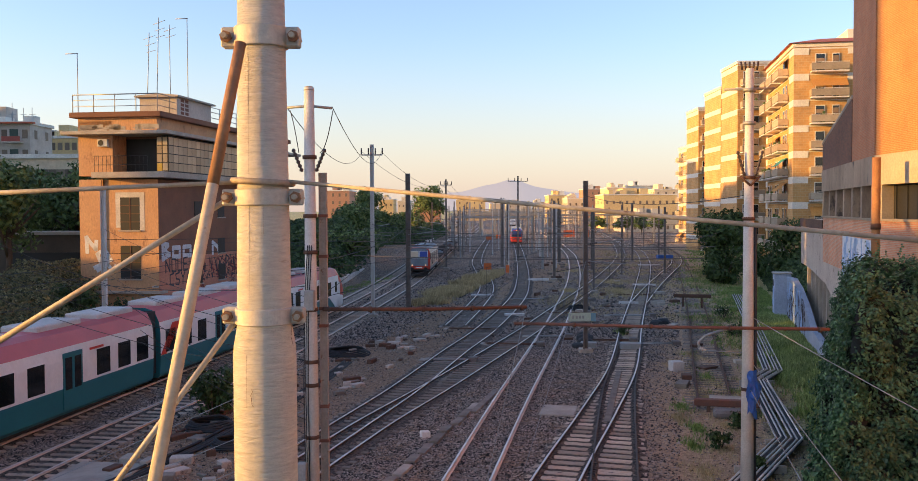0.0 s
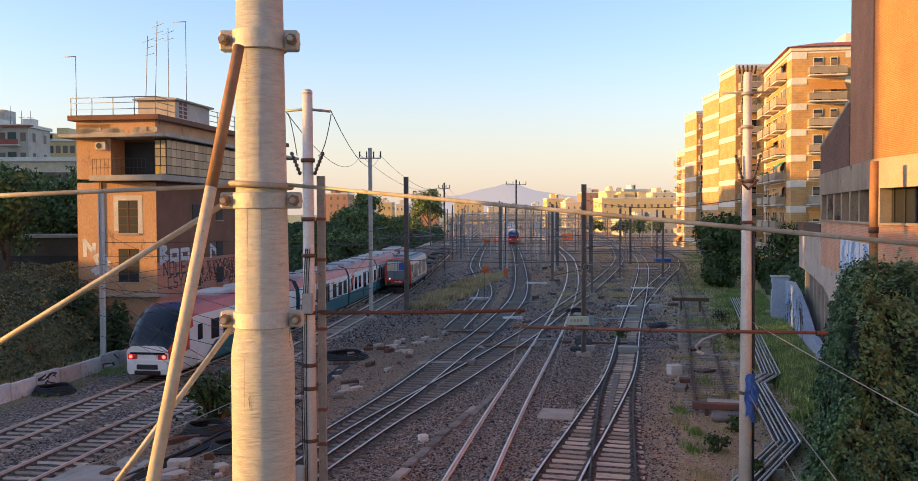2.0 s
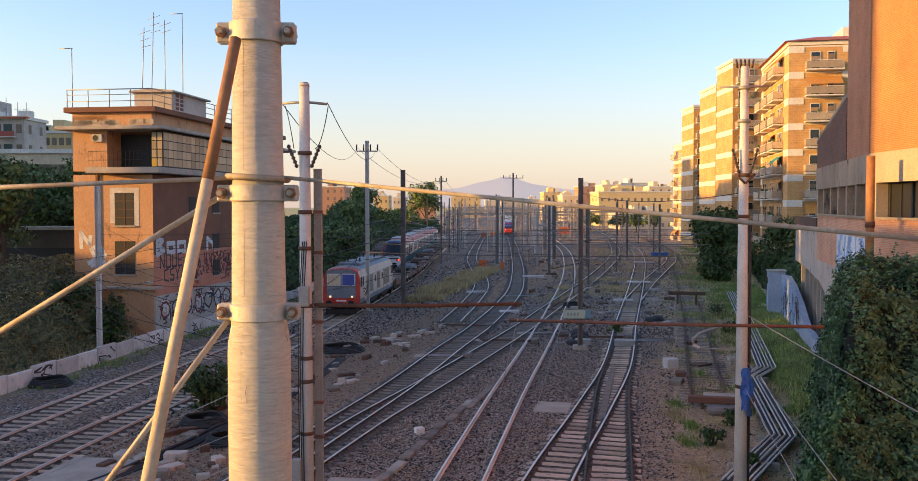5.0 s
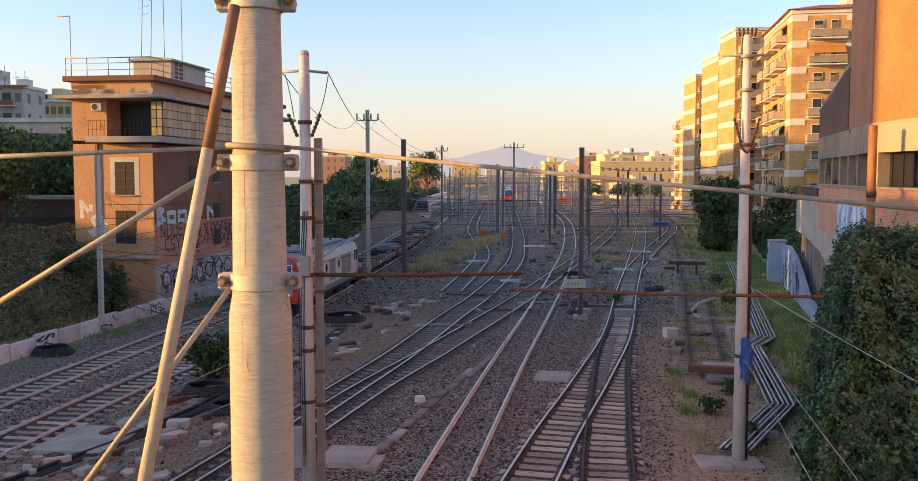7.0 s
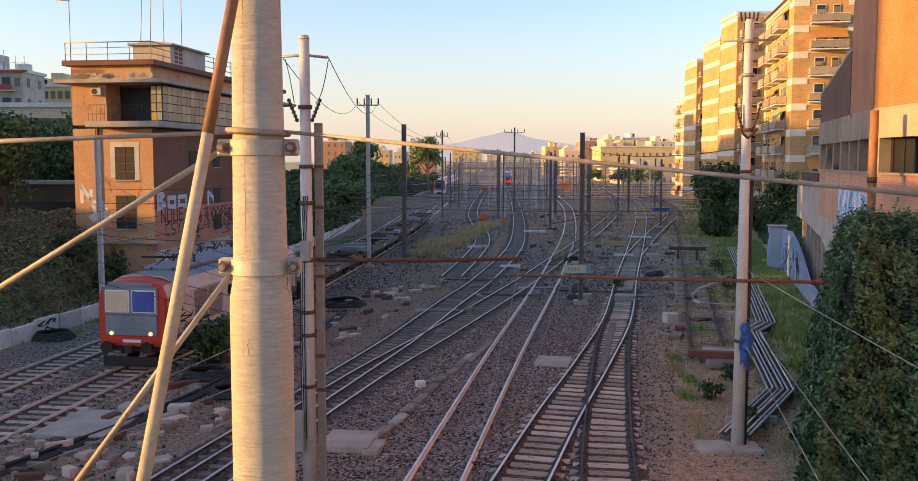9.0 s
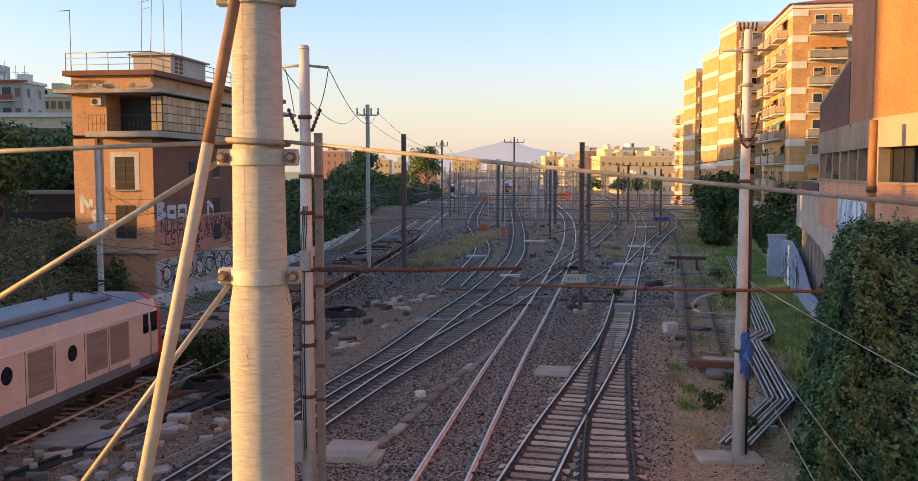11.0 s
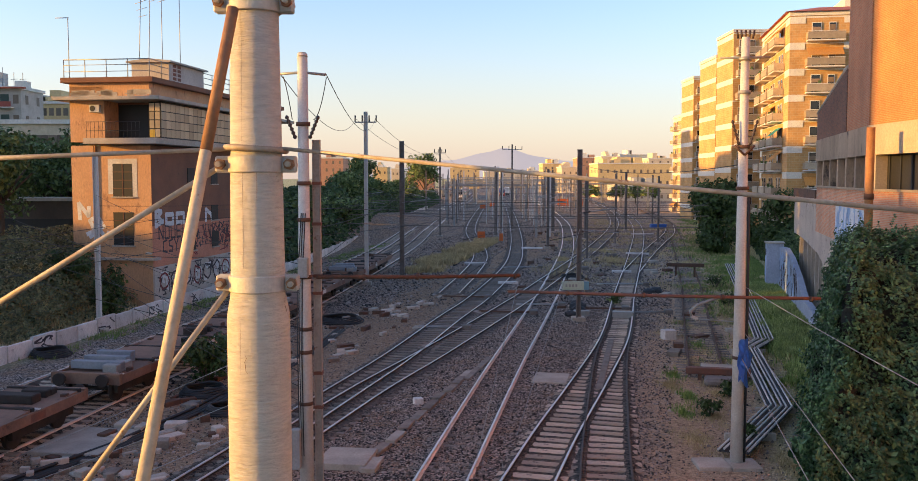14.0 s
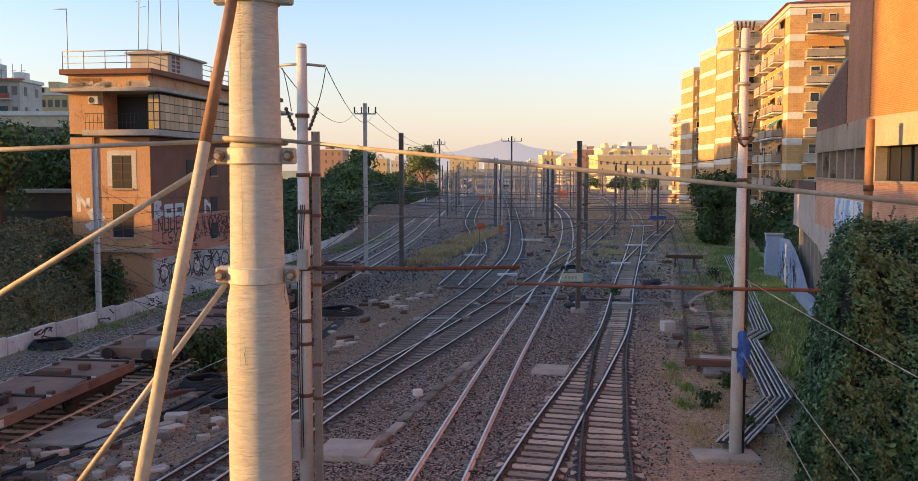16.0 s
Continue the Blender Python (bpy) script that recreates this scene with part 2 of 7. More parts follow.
    nt.links.new(sep.outputs[1], near.inputs[0])
    near.inputs[1].default_value = 80.0
    edge = nt.nodes.new("ShaderNodeMath")
    edge.operation = "MULTIPLY_ADD"
    nt.links.new(near.outputs[0], edge.inputs[0])
    edge.inputs[1].default_value = -0.14
    nt.links.new(sep.outputs[0], edge.inputs[2])
    out = mix(nt, ramp(nt, edge.outputs[0], -26.0, -28.0), out, green)
    nt.links.new(out, b.inputs["Base Color"])
    b.inputs["Roughness"].default_value = 0.95
    bump(nt, b, vor.outputs["Distance"], 1.0, 0.09)
    return m


M["ground"] = ground_mat()
RAIL = 0.0     # rail head
GROUND = -0.17


def rise(x, y):
    """Height of the ground: level under the tracks, a bank beside the cabin, bumps between the tracks."""
    u = x - 0.14 * y
    bank = max(0.0, min(1.0, (-28.9 - u) / 6.0))
    far = max(0.0, 1.0 - max(0.0, y - 150) / 80.0) if y > 150 else 1.0
    z = 3.0 * bank * bank * (3 - 2 * bank) * far
    v = x - 0.235 * y
    soil = max(0.0, min(1.0, (v - 0.2) / 1.5)) + max(0.0, 1.0 - abs(v + 17.8) / 3.0)
    if y < 160 and abs(x) < 60:
        z += 0.10 * soil * noise.noise((x * 0.6, y * 0.6, 0.0)) + 0.02 * soil * noise.noise((x * 2.5, y * 2.5, 3.0))
    return GROUND + z


def build_ground():
    xs = [-4500, -1500, -600, -300, -150, -90] + [-60 + 0.9 * i for i in range(134)] + [80, 120, 200, 400, 900, 2000, 4500]
    ys = [-400, -120, -50] + [-20 + 1.0 * i for i in range(140)] + [124, 130, 140, 152, 166, 185, 210, 250, 320, 450, 700, 1200, 2200, 4600]
    bm = bmesh.new()
    grid = [[bm.verts.new((x, y, rise(x, y))) for x in xs] for y in ys]
    for a, b in zip(grid, grid[1:]):
        for i in range(len(xs) - 1):
            bm.faces.new((a[i], a[i + 1], b[i + 1], b[i])).smooth = True
    solid("ground", bm, M["ground"], "dark track ballast with brown soil and weedy grass", "ground", kind="structure")


build_ground()


# ---- tracks ----
class Way:
    """A smooth line in plan, x by y, through a few points."""

    def __init__(self, pts):
        self.y = [p[1] for p in pts]
        self.x = [p[0] for p in pts]
        n = len(pts)
        self.s = []
        for i in range(n):
            a, b = max(i - 1, 0), min(i + 1, n - 1)
            self.s.append((self.x[b] - self.x[a]) / (self.y[b] - self.y[a]))

    def at(self, y):
        ys = self.y
        if y <= ys[0]:
            return self.x[0] + self.s[0] * (y - ys[0])
        if y >= ys[-1]:
            return self.x[-1] + self.s[-1] * (y - ys[-1])
        i = max(k for k in range(len(ys) - 1) if ys[k] <= y)
        h = ys[i + 1] - ys[i]
        t = (y - ys[i]) / h
        return ((2 * t ** 3 - 3 * t * t + 1) * self.x[i] + (t ** 3 - 2 * t * t + t) * h * self.s[i] + (3 * t * t - 2 * t ** 3) * self.x[i + 1] + (t ** 3 - t * t) * h * self.s[i + 1])

    def slope(self, y):
        return (self.at(y + 0.5) - self.at(y - 0.5))

    def off(self, y, d):
        """The point d metres to the right of the line."""
        s = self.slope(y)
        n = math.hypot(1, s)
        return self.at(y) + d / n, y - d * s / n

    def stand(self, y, z=0.0):
        return pose(self.at(y), y, z, 0, 0, -math.degrees(math.atan(self.slope(y))))


WAYS = {
    "a": Way([(-22.6, 0), (-17.9, 34), (-14.75, 57), (-11.7, 80), (-9.5, 113), (-8.2, 152), (-5.3, 224), (2.4, 385), (14, 700)]),
    "b": Way([(-18.9, 0), (-14.2, 33), (-11.5, 50), (-8.5, 79), (-5.8, 115), (-4.6, 152), (-1.7, 224), (6.0, 385), (18, 700)]),
    "d": Way([(-13.6, 0), (-4.6, 36.5), (-2.8, 44), (-0.5, 55.6), (1.5, 65), (4.9, 86), (6.5, 101), (8.7, 134), (12.5, 210), (16.1, 299), (30, 700)]),
    "s": Way([(-13.0, 0), (-4.0, 35.5), (-1.1, 45), (4.4, 64), (7.0, 74), (15.5, 107), (25.2, 149), (31.2, 181), (40, 244), (58, 420)]),
    "c": Way([(-4.6, 0), (-0.55, 25), (2.2, 41.6), (4.75, 56), (7.2, 70.3), (12.6, 105), (17.1, 141), (20.8, 179), (26, 269), (36, 500)]),
    "e": Way([(-4.8, 0), (1.9, 25), (3.4, 30.6), (5.6, 38.2), (8.6, 49.3), (12.3, 66.8), (20.2, 103), (29.6, 149), (36.4, 192), (46.8, 298), (60, 500)]),
    "f": Way([(1.0, 0), (4.2, 25), (5.6, 33.5), (7.6, 44.3), (9.9, 54.5), (12.3, 66.8)]),
    "x": Way([(16.0, 83.5), (20.9, 101), (26.5, 120), (33.3, 143), (39.5, 170)]),
    "g": Way([(11.0, 39.6), (14.7, 55.6), (18.1, 70), (22.4, 89), (33.6, 141), (41, 180), (52, 260)]),
    "k": Way([(-0.6, 68), (1.1, 82), (2.5, 98), (2.6, 120), (2.2, 150), (4.5, 210), (9, 299)]),
}


def rail_bm(way, d, y0, y1, shiny=True):
    prof = [(-0.075, -0.15), (0.075, -0.15), (0.075, -0.135), (0.012, -0.115), (0.012, -0.04), (0.036, -0.03), (0.036, -0.004), (0.03, 0.0), (-0.03, 0.0), (-0.036, -0.004), (-0.036, -0.03), (-0.012, -0.04), (-0.012, -0.115), (-0.075, -0.135)]
    bm, y, prev = bmesh.new(), y0, None
    while True:
        x, yy = way.off(y, d)
        s = way.slope(y)
        n = math.hypot(1, s)
        ring = [bm.verts.new((x + px / n, yy - px * s / n, RAIL + pz)) for px, pz in prof]
        if prev:
            for i in range(len(prof)):
                f = bm.faces.new((prev[i], prev[(i + 1) % len(prof)], ring[(i + 1) % len(prof)], ring[i]))
                f.material_index = 1 if (shiny and 5 <= i <= 9) else 0
        prev = ring
        if y >= y1:
            break
        y = min(y1, y + (1.5 if y < 90 else 4.0))
    return bm


def sleeper_mesh(material, w=2.5, l=0.26):
    bm = bmesh.new()
    box(bm, -w / 2, w / 2, -l / 2, l / 2, -0.30, -0.135, bev=0.02)
    for sx in (-1, 1):
        box(bm, sx * 0.75 - 0.19, sx * 0.75 + 0.19, -0.07, 0.07, -0.136, -0.118)
    return fin(bm, "sleeper", material)


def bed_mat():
    """Ballast in a much darker range of browns."""
    m, nt, b = nodes("dark_ballast")
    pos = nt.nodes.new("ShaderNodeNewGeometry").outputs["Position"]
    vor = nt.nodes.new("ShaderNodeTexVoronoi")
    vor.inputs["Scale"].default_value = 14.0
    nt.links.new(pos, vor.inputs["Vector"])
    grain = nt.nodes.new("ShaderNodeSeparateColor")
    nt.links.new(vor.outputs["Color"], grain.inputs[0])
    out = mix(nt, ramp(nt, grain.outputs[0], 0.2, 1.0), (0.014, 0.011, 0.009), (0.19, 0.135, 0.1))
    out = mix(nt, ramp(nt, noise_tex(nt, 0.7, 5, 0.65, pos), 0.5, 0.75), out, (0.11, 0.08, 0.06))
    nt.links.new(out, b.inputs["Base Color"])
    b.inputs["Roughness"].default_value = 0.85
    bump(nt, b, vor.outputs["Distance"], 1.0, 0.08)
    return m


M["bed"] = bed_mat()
M["railpale"] = mat("dusty_pink_rail", (0.86, 0.72, 0.64), (0.72, 0.59, 0.52), 0.8, 0.05, 1.2, 18, 0.2)


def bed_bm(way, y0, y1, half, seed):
    """A low spread of dark ballast under a track, ragged at both sides."""
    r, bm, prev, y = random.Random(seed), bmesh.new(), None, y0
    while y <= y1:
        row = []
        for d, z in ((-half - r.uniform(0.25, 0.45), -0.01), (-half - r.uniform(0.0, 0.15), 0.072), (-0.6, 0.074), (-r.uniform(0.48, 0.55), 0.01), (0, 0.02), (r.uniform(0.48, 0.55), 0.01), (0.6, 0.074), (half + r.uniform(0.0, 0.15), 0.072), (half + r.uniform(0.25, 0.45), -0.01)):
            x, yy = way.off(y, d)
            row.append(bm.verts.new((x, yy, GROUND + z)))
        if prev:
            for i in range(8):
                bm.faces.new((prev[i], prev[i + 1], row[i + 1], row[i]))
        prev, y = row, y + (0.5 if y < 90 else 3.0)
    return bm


SHORT = sleeper_mesh(M["sleeper"], 2.1, 0.35)
SLEEPER, TIMBER = sleeper_mesh(M["sleeper"]), sleeper_mesh(M["woodsleeper"], 2.6, 0.25)


def build_track(key, y0, y1, label, timber=False, shiny=True, skip=(), sunk=0.0, side="railside", span=None, bed=0, short=False):
    way = WAYS[key]
    t = thing("railway_track", label, "railway track", group="tracks of the yard", kind="structure")
    for d in (-0.75, 0.75):
        part("rail", rail_bm(way, d, y0, y1, shiny), [M[side], M["railtop"]], t)
    y, rest = max(y0, -6), bmesh.new()
    me = TIMBER if timber else SHORT if short else SLEEPER
    if bed:
        tagged(part("bed", bed_bm(way, y0, min(y1, 150), bed, len(label)), M["bed"], t, "dark ballast along the rails"), kind="stuff")
    rnd = random.Random(sum(map(ord, key)))
    while y < min(y1, 260):
        if not any(a < y < b for a, b in skip):
            s = 1 + rnd.uniform(-0.02, 0.02)
            m = way.stand(y)
            if span and span[1] < y < span[2]:   # long bearers under a junction
                dx = WAYS[span[0]].at(y) - way.at(y)
                s, m = 1 + abs(dx) / (2.1 if short else 2.5), m @ pose(dx / 2, 0, 0)
            if 14 < y < 78:
                shared("sleeper", me, t, m @ pose(rnd.uniform(-0.06, 0.06), 0, rnd.uniform(-0.02, 0.0) - sunk, 0, 0, rnd.uniform(-1, 1)) @ Matrix.Scale(s, 4, (1, 0, 0)))
            elif y >= 78 or y > 0:
                co = [m @ Vector((x, l, -0.14)) for x, l in ((-1.25, -0.13), (1.25, -0.13), (1.25, 0.13), (-1.25, 0.13))]
                lo = [c - Vector((0, 0, 0.1)) for c in co]
                vt, vb = [rest.verts.new(c) for c in co], [rest.verts.new(c) for c in lo]
                rest.faces.new(vt)
                for i in range(4):
                    rest.faces.new((vb[i], vb[(i + 1) % 4], vt[(i + 1) % 4], vt[i]))
        y += 0.62
    tagged(part("far_sleepers", rest, M["woodsleeper"] if timber else M["sleeper"], t), kind="stuff")
    return t


build_track("a", -6, 520, "ballasted main line with pale concrete sleepers", side="railpale", sunk=-0.02, bed=0.72)
build_track("b", -6, 520, "ballasted main line with pale concrete sleepers", side="railpale", sunk=-0.02, bed=0.72)
build_track("d", -6, 520, "curving yard track with timber sleepers", True, sunk=-0.025, side="raildark", span=("s", -6, 45), bed=0.95)
build_track("s", -6, 400, "diverging track of a junction with timber sleepers", True, skip=[(-10, 45)], sunk=-0.025, side="raildark", bed=0.95)
build_track("c", -6, 480, "straight yard track sunk in brown ballast", True, sunk=0.028, side="railpale")
build_track("e", -6, 480, "yard track with pale sleepers meeting a junction", sunk=-0.02, side="raildark", span=("f", 30, 56), bed=0.75, short=True)
build_track("f", -6, 62, "rusty branch of a junction with pale sleepers", skip=[(30, 70)], shiny=False, sunk=-0.02, side="raildark", bed=0.75, short=True)
build_track("x", 83.5, 168, "crossover between two yard tracks", True, side="raildark", bed=0.8)
build_track("g", 39.6, 250, "disused rusty siding on brown soil", True, shiny=False, side="rust")
build_track("k", 68, 290, "curving track on the weedy side of the yard", True, bed=0.8)


def build_stones(n, y0, span, grow, seed, x0=-24.5):
    """Loose ballast stones of the yard, too many to count."""
    rs = np.random.RandomState(seed)
    y = y0 + span * rs.rand(n) ** 1.5
    x = x0 + 0.235 * y + (0.1 - x0) * rs.rand(n)
    far = rs.rand(n) < 0.05   # some lie scattered over the soil of the siding
    y = np.where(far, y0 + span * rs.rand(n), y)
    x = np.where(far, 0.235 * y + 0.1 + 7.5 * rs.rand(n), x)
    size = grow * rs.uniform(0.02, 0.052, n) * np.where(rs.rand(n) < 0.03, 1.9, 1.0)
    base = np.array([(1, 0, 0), (0, 1, 0), (-1, 0, 0), (0, -1, 0), (0, 0, 0.8), (0, 0, -0.8)], float)
    keep = np.array([all(abs(a - WAYS[k].at(b)) > 0.95 for k in "dsefab") for a, b in zip(x, y)])
    bare = (x - 0.235 * y > -20.0) & (x - 0.235 * y < -14.3)   # trodden soil shows between the lines
    keep &= ~(bare & (rs.rand(n) < 0.72))
    x, y, size, n = x[keep], y[keep], size[keep], int(keep.sum())
    ang = rs.rand(n) * TAU
    v = np.repeat(base[None], n, 0) * rs.uniform(0.6, 1.3, (n, 6, 1)) * size[:, None, None]
    c, s = np.cos(ang)[:, None], np.sin(ang)[:, None]
    vx, vy = v[..., 0] * c - v[..., 1] * s, v[..., 0] * s + v[..., 1] * c
    z = np.array([rise(a, b) for a, b in zip(x, y)])
    co = np.stack([vx + x[:, None], vy + y[:, None], v[..., 2] + (z + size * 0.25)[:, None]], -1).reshape(-1, 3)
    tri = np.array([(0, 1, 4), (1, 2, 4), (2, 3, 4), (3, 0, 4), (1, 0, 5), (2, 1, 5), (3, 2, 5), (0, 3, 5)])
    faces = (tri[None] + 6 * np.arange(n)[:, None, None]).reshape(-1, 3)
    me = bpy.data.meshes.new("ballast_stones")
    me.from_pydata(co.tolist(), [], faces.tolist())
    m, nt, b = nodes("ballast_stone")
    rnd_island = nt.nodes.new("ShaderNodeNewGeometry").outputs["Random Per Island"]
    nt.links.new(mix(nt, ramp(nt, rnd_island, 0.2, 1.0), (0.024, 0.02, 0.018), (0.46, 0.375, 0.32)), b.inputs["Base Color"])
    b.inputs["Roughness"].default_value = 0.9
    me.materials.append(m)
    tagged(new("ballast_stones", me), "loose grey and brown ballast stones", "ballast", kind="stuff")


build_stones(84000, 21.5, 46, 1.0, 4)
build_stones(32000, 62, 85, 1.9, 5, -33.0)


# ---- foreground pole ----
M["graypaint"] = mat("flaking_grey_paint", (0.61, 0.55, 0.455), (0.53, 0.475, 0.39), 0.75, 0, 1.6, 20.0, 0.9, 0.26, stain=(0.4, 0.34, 0.26), amount=0.36, stretch=(0.7, 0.7, 3.6))
M["clamp"] = mat("rusting_zinc", (0.52, 0.48, 0.42), (0.4, 0.36, 0.31), 0.6, 0.2, 4.0, 30, 0.3)
M["strutrust"] = mat("rusting_strut", (0.6, 0.5, 0.38), (0.48, 0.37, 0.25), 0.7, 0.1, 2.2, 24, 0.25, stain=(0.3, 0.13, 0.05), amount=0.37)
M["strutend"] = mat("brown_rust", (0.34, 0.17, 0.08), (0.22, 0.1, 0.05), 0.75, 0.1, 5.0, 30, 0.25, stain=(0.5, 0.38, 0.25), amount=0.36)
M["rod"] = mat("oxidised_rod", (0.46, 0.4, 0.32), (0.3, 0.22, 0.15), 0.65, 0.2, 3.0, 30, 0.2, stain=(0.22, 0.09, 0.04), amount=0.4)


def near(x, y, d):
    """A place d metres off, by the direction given as slopes across and up from the eye's level."""
    return Vector((x * d, d, EYE[2] + y * d))


def build_near_pole():
    p = thing("guyed_pole", "grey painted steel pole with clamps and stay rods", "utility pole", pose(-0.875, 4.0, GROUND))
    z = lambda s: EYE[2] - s * 4.0 / 1560 - GROUND  # height for a slope below eye level
    part("shaft", tb([(0, 0, 0), (0, 0, z(250)), (0, 0, z(232)), (0, 0, z(216)), (0, 0, z(202)), (0, 0, z(190)), (0, 0, z(-420))],
                     [0.139, 0.1365, 0.134, 0.127, 0.1205, 0.118, 0.099], 48), M["graypaint"], p)
    for s, h, r in ((180, 0.072, 0.127), (-22, 0.072, 0.122), (-292, 0.088, 0.118)):
        c = part("clamp", tb([(0, 0, z(s) - h / 2), (0, 0, z(s) - h / 2 + 0.004), (0, 0, z(s) + h / 2 - 0.004), (0, 0, z(s) + h / 2)], [r - 0.004, r, r, r - 0.004], 56, smooth=False), M["clamp"], p)
        for sx in (-1, 1):
            for dy in (-0.03, 0.012):   # the two flanges of the half shells
                lug = bx(sx * (r - 0.012), sx * (r + 0.052), dy, dy + 0.018, z(s) - h * 0.5, z(s) + h * 0.5, bev=0.007)
                part("lug", lug, M["clamp"], c)
            part("bolt", tb([(sx * (r + 0.027), -0.085, z(s)), (sx * (r + 0.027), 0.06, z(s))], 0.012, 10), M["rod"], c)
            for dy in (-0.055, 0.03):
                part("nut", tb([(sx * (r + 0.027), dy, z(s)), (sx * (r + 0.027), dy + 0.024, z(s))], 0.025, 6, smooth=False), M["strutend"], c)
    rc = random.Random(31)
    for k in range(3):
        a, zz = rc.uniform(math.radians(200), math.radians(350)), z(rc.uniform(-280, 330))
        pts = []
        for i in range(6):
            rr = (0.139 if zz < z(225) else 0.125 if zz < z(196) else 0.118 - 0.019 * (zz - z(190)) / (z(-420) - z(190))) + 0.0002
            pts.append((rr * math.cos(a), rr * math.sin(a), zz))
            zz += rc.uniform(0.008, 0.03)
            a += rc.uniform(-0.07, 0.07)
        part("crack", tb(pts, [0.0004, 0.0008, 0.0011, 0.001, 0.0007, 0.0004], 4), M["rust"], p)
    for a0, s0, s1 in ((251, 150, -12), (250, -60, -270), (247, 330, 240), (282, 40, -8)):   # long hairline cracks
        pts, n = [], 14
        for i in range(n + 1):
            zz = z(s0) + (z(s1) - z(s0)) * i / n
            rr = (0.1362 if zz < z(225) else 0.118 - 0.019 * (zz - z(190)) / (z(-420) - z(190))) + 0.0003
            a = math.radians(a0 + 1.5 * noise.noise((zz * 5, a0, 0)))
            pts.append((rr * math.cos(a), rr * math.sin(a), zz))
        part("crack", tb(pts, 0.0006, 4), M["rod"], p)
    part("rope_ring", tb([(0.128 * math.cos(a), 0.128 * math.sin(a), z(-48 + 3 * math.cos(a))) for a in (TAU * k / 24 for k in range(25))], 0.014, 8), M["rod"], p)
    foot = Vector((-0.875, 4.0, GROUND))

    def stay(name, a, b, r0, r1, label, mtl="rod"):
        part(name, tb([a - foot, a.lerp(b, 0.5) - foot, b - foot], [r0, (r0 + r1) / 2, r1], 12), M[mtl], p, label)
    stay("strut", near(-0.2415, 0.182, 3.86), near(-0.362, -0.39, 3.3), 0.023, 0.026, "thick rusting steel strut", "strutrust")
    sa, sb = near(-0.2415, 0.182, 3.86), near(-0.362, -0.39, 3.3)
    stay("rusted_end", sa, sa.lerp(sb, 0.3), 0.0234, 0.0241, "brown rusted upper end of the strut", "strutend")
    stay("stay_rod", near(-0.250, 0.0165, 4.0), near(-0.56, -0.172, 4.0), 0.0128, 0.0145, "pale steel stay rod")
    stay("stay_rod", near(-0.250, -0.121, 4.0), near(-0.46, -0.40, 3.95), 0.0128, 0.0142, "pale steel stay rod")
    stay("span_rope", near(-0.24, 0.031, 3.95), near(-0.62, 0.016, 3.9), 0.0095, 0.011, "taut steel span rope")
    stay("span_rope", near(-0.193, 0.0315, 3.95), near(0.62, -0.048, 3.9), 0.0085, 0.012, "taut steel span rope")


build_near_pole()


# ---- line-side masts ----
def insulator(bm, a, b, n=6, r=0.06):
    a, b = Vector(a), Vector(b)
    pts, rs = [], []
    for i in range(n * 2 + 1):
        pts.append(a.lerp(b, i / (n * 2)))
        rs.append(r if i % 2 else r * 0.45)
    return tube(bm, pts, rs, 8)


M["insul"] = mat("brown_insulator", (0.06, 0.035, 0.03), (0.04, 0.03, 0.03), 0.35, 0, 2, 12, 0)


def concrete_mast(x, y, top, r0, r1, label, z0=GROUND):
    m = thing("catenary_mast", label, "utility pole", pose(x, y, z0), group="masts of the yard")
    part("shaft", tb([(0, 0, 0), (0, 0, (top - z0) / 2), (0, 0, top - z0)], [r0, (r0 + r1) / 2, r1], 20), M["polepaint"], m)
    return m


M["postpaint"] = mat("worn_brown_post", (0.42, 0.36, 0.3), (0.3, 0.25, 0.205), 0.8, 0.1, 1.2, 14, 0.2, stain=(0.2, 0.09, 0.05), amount=0.4)


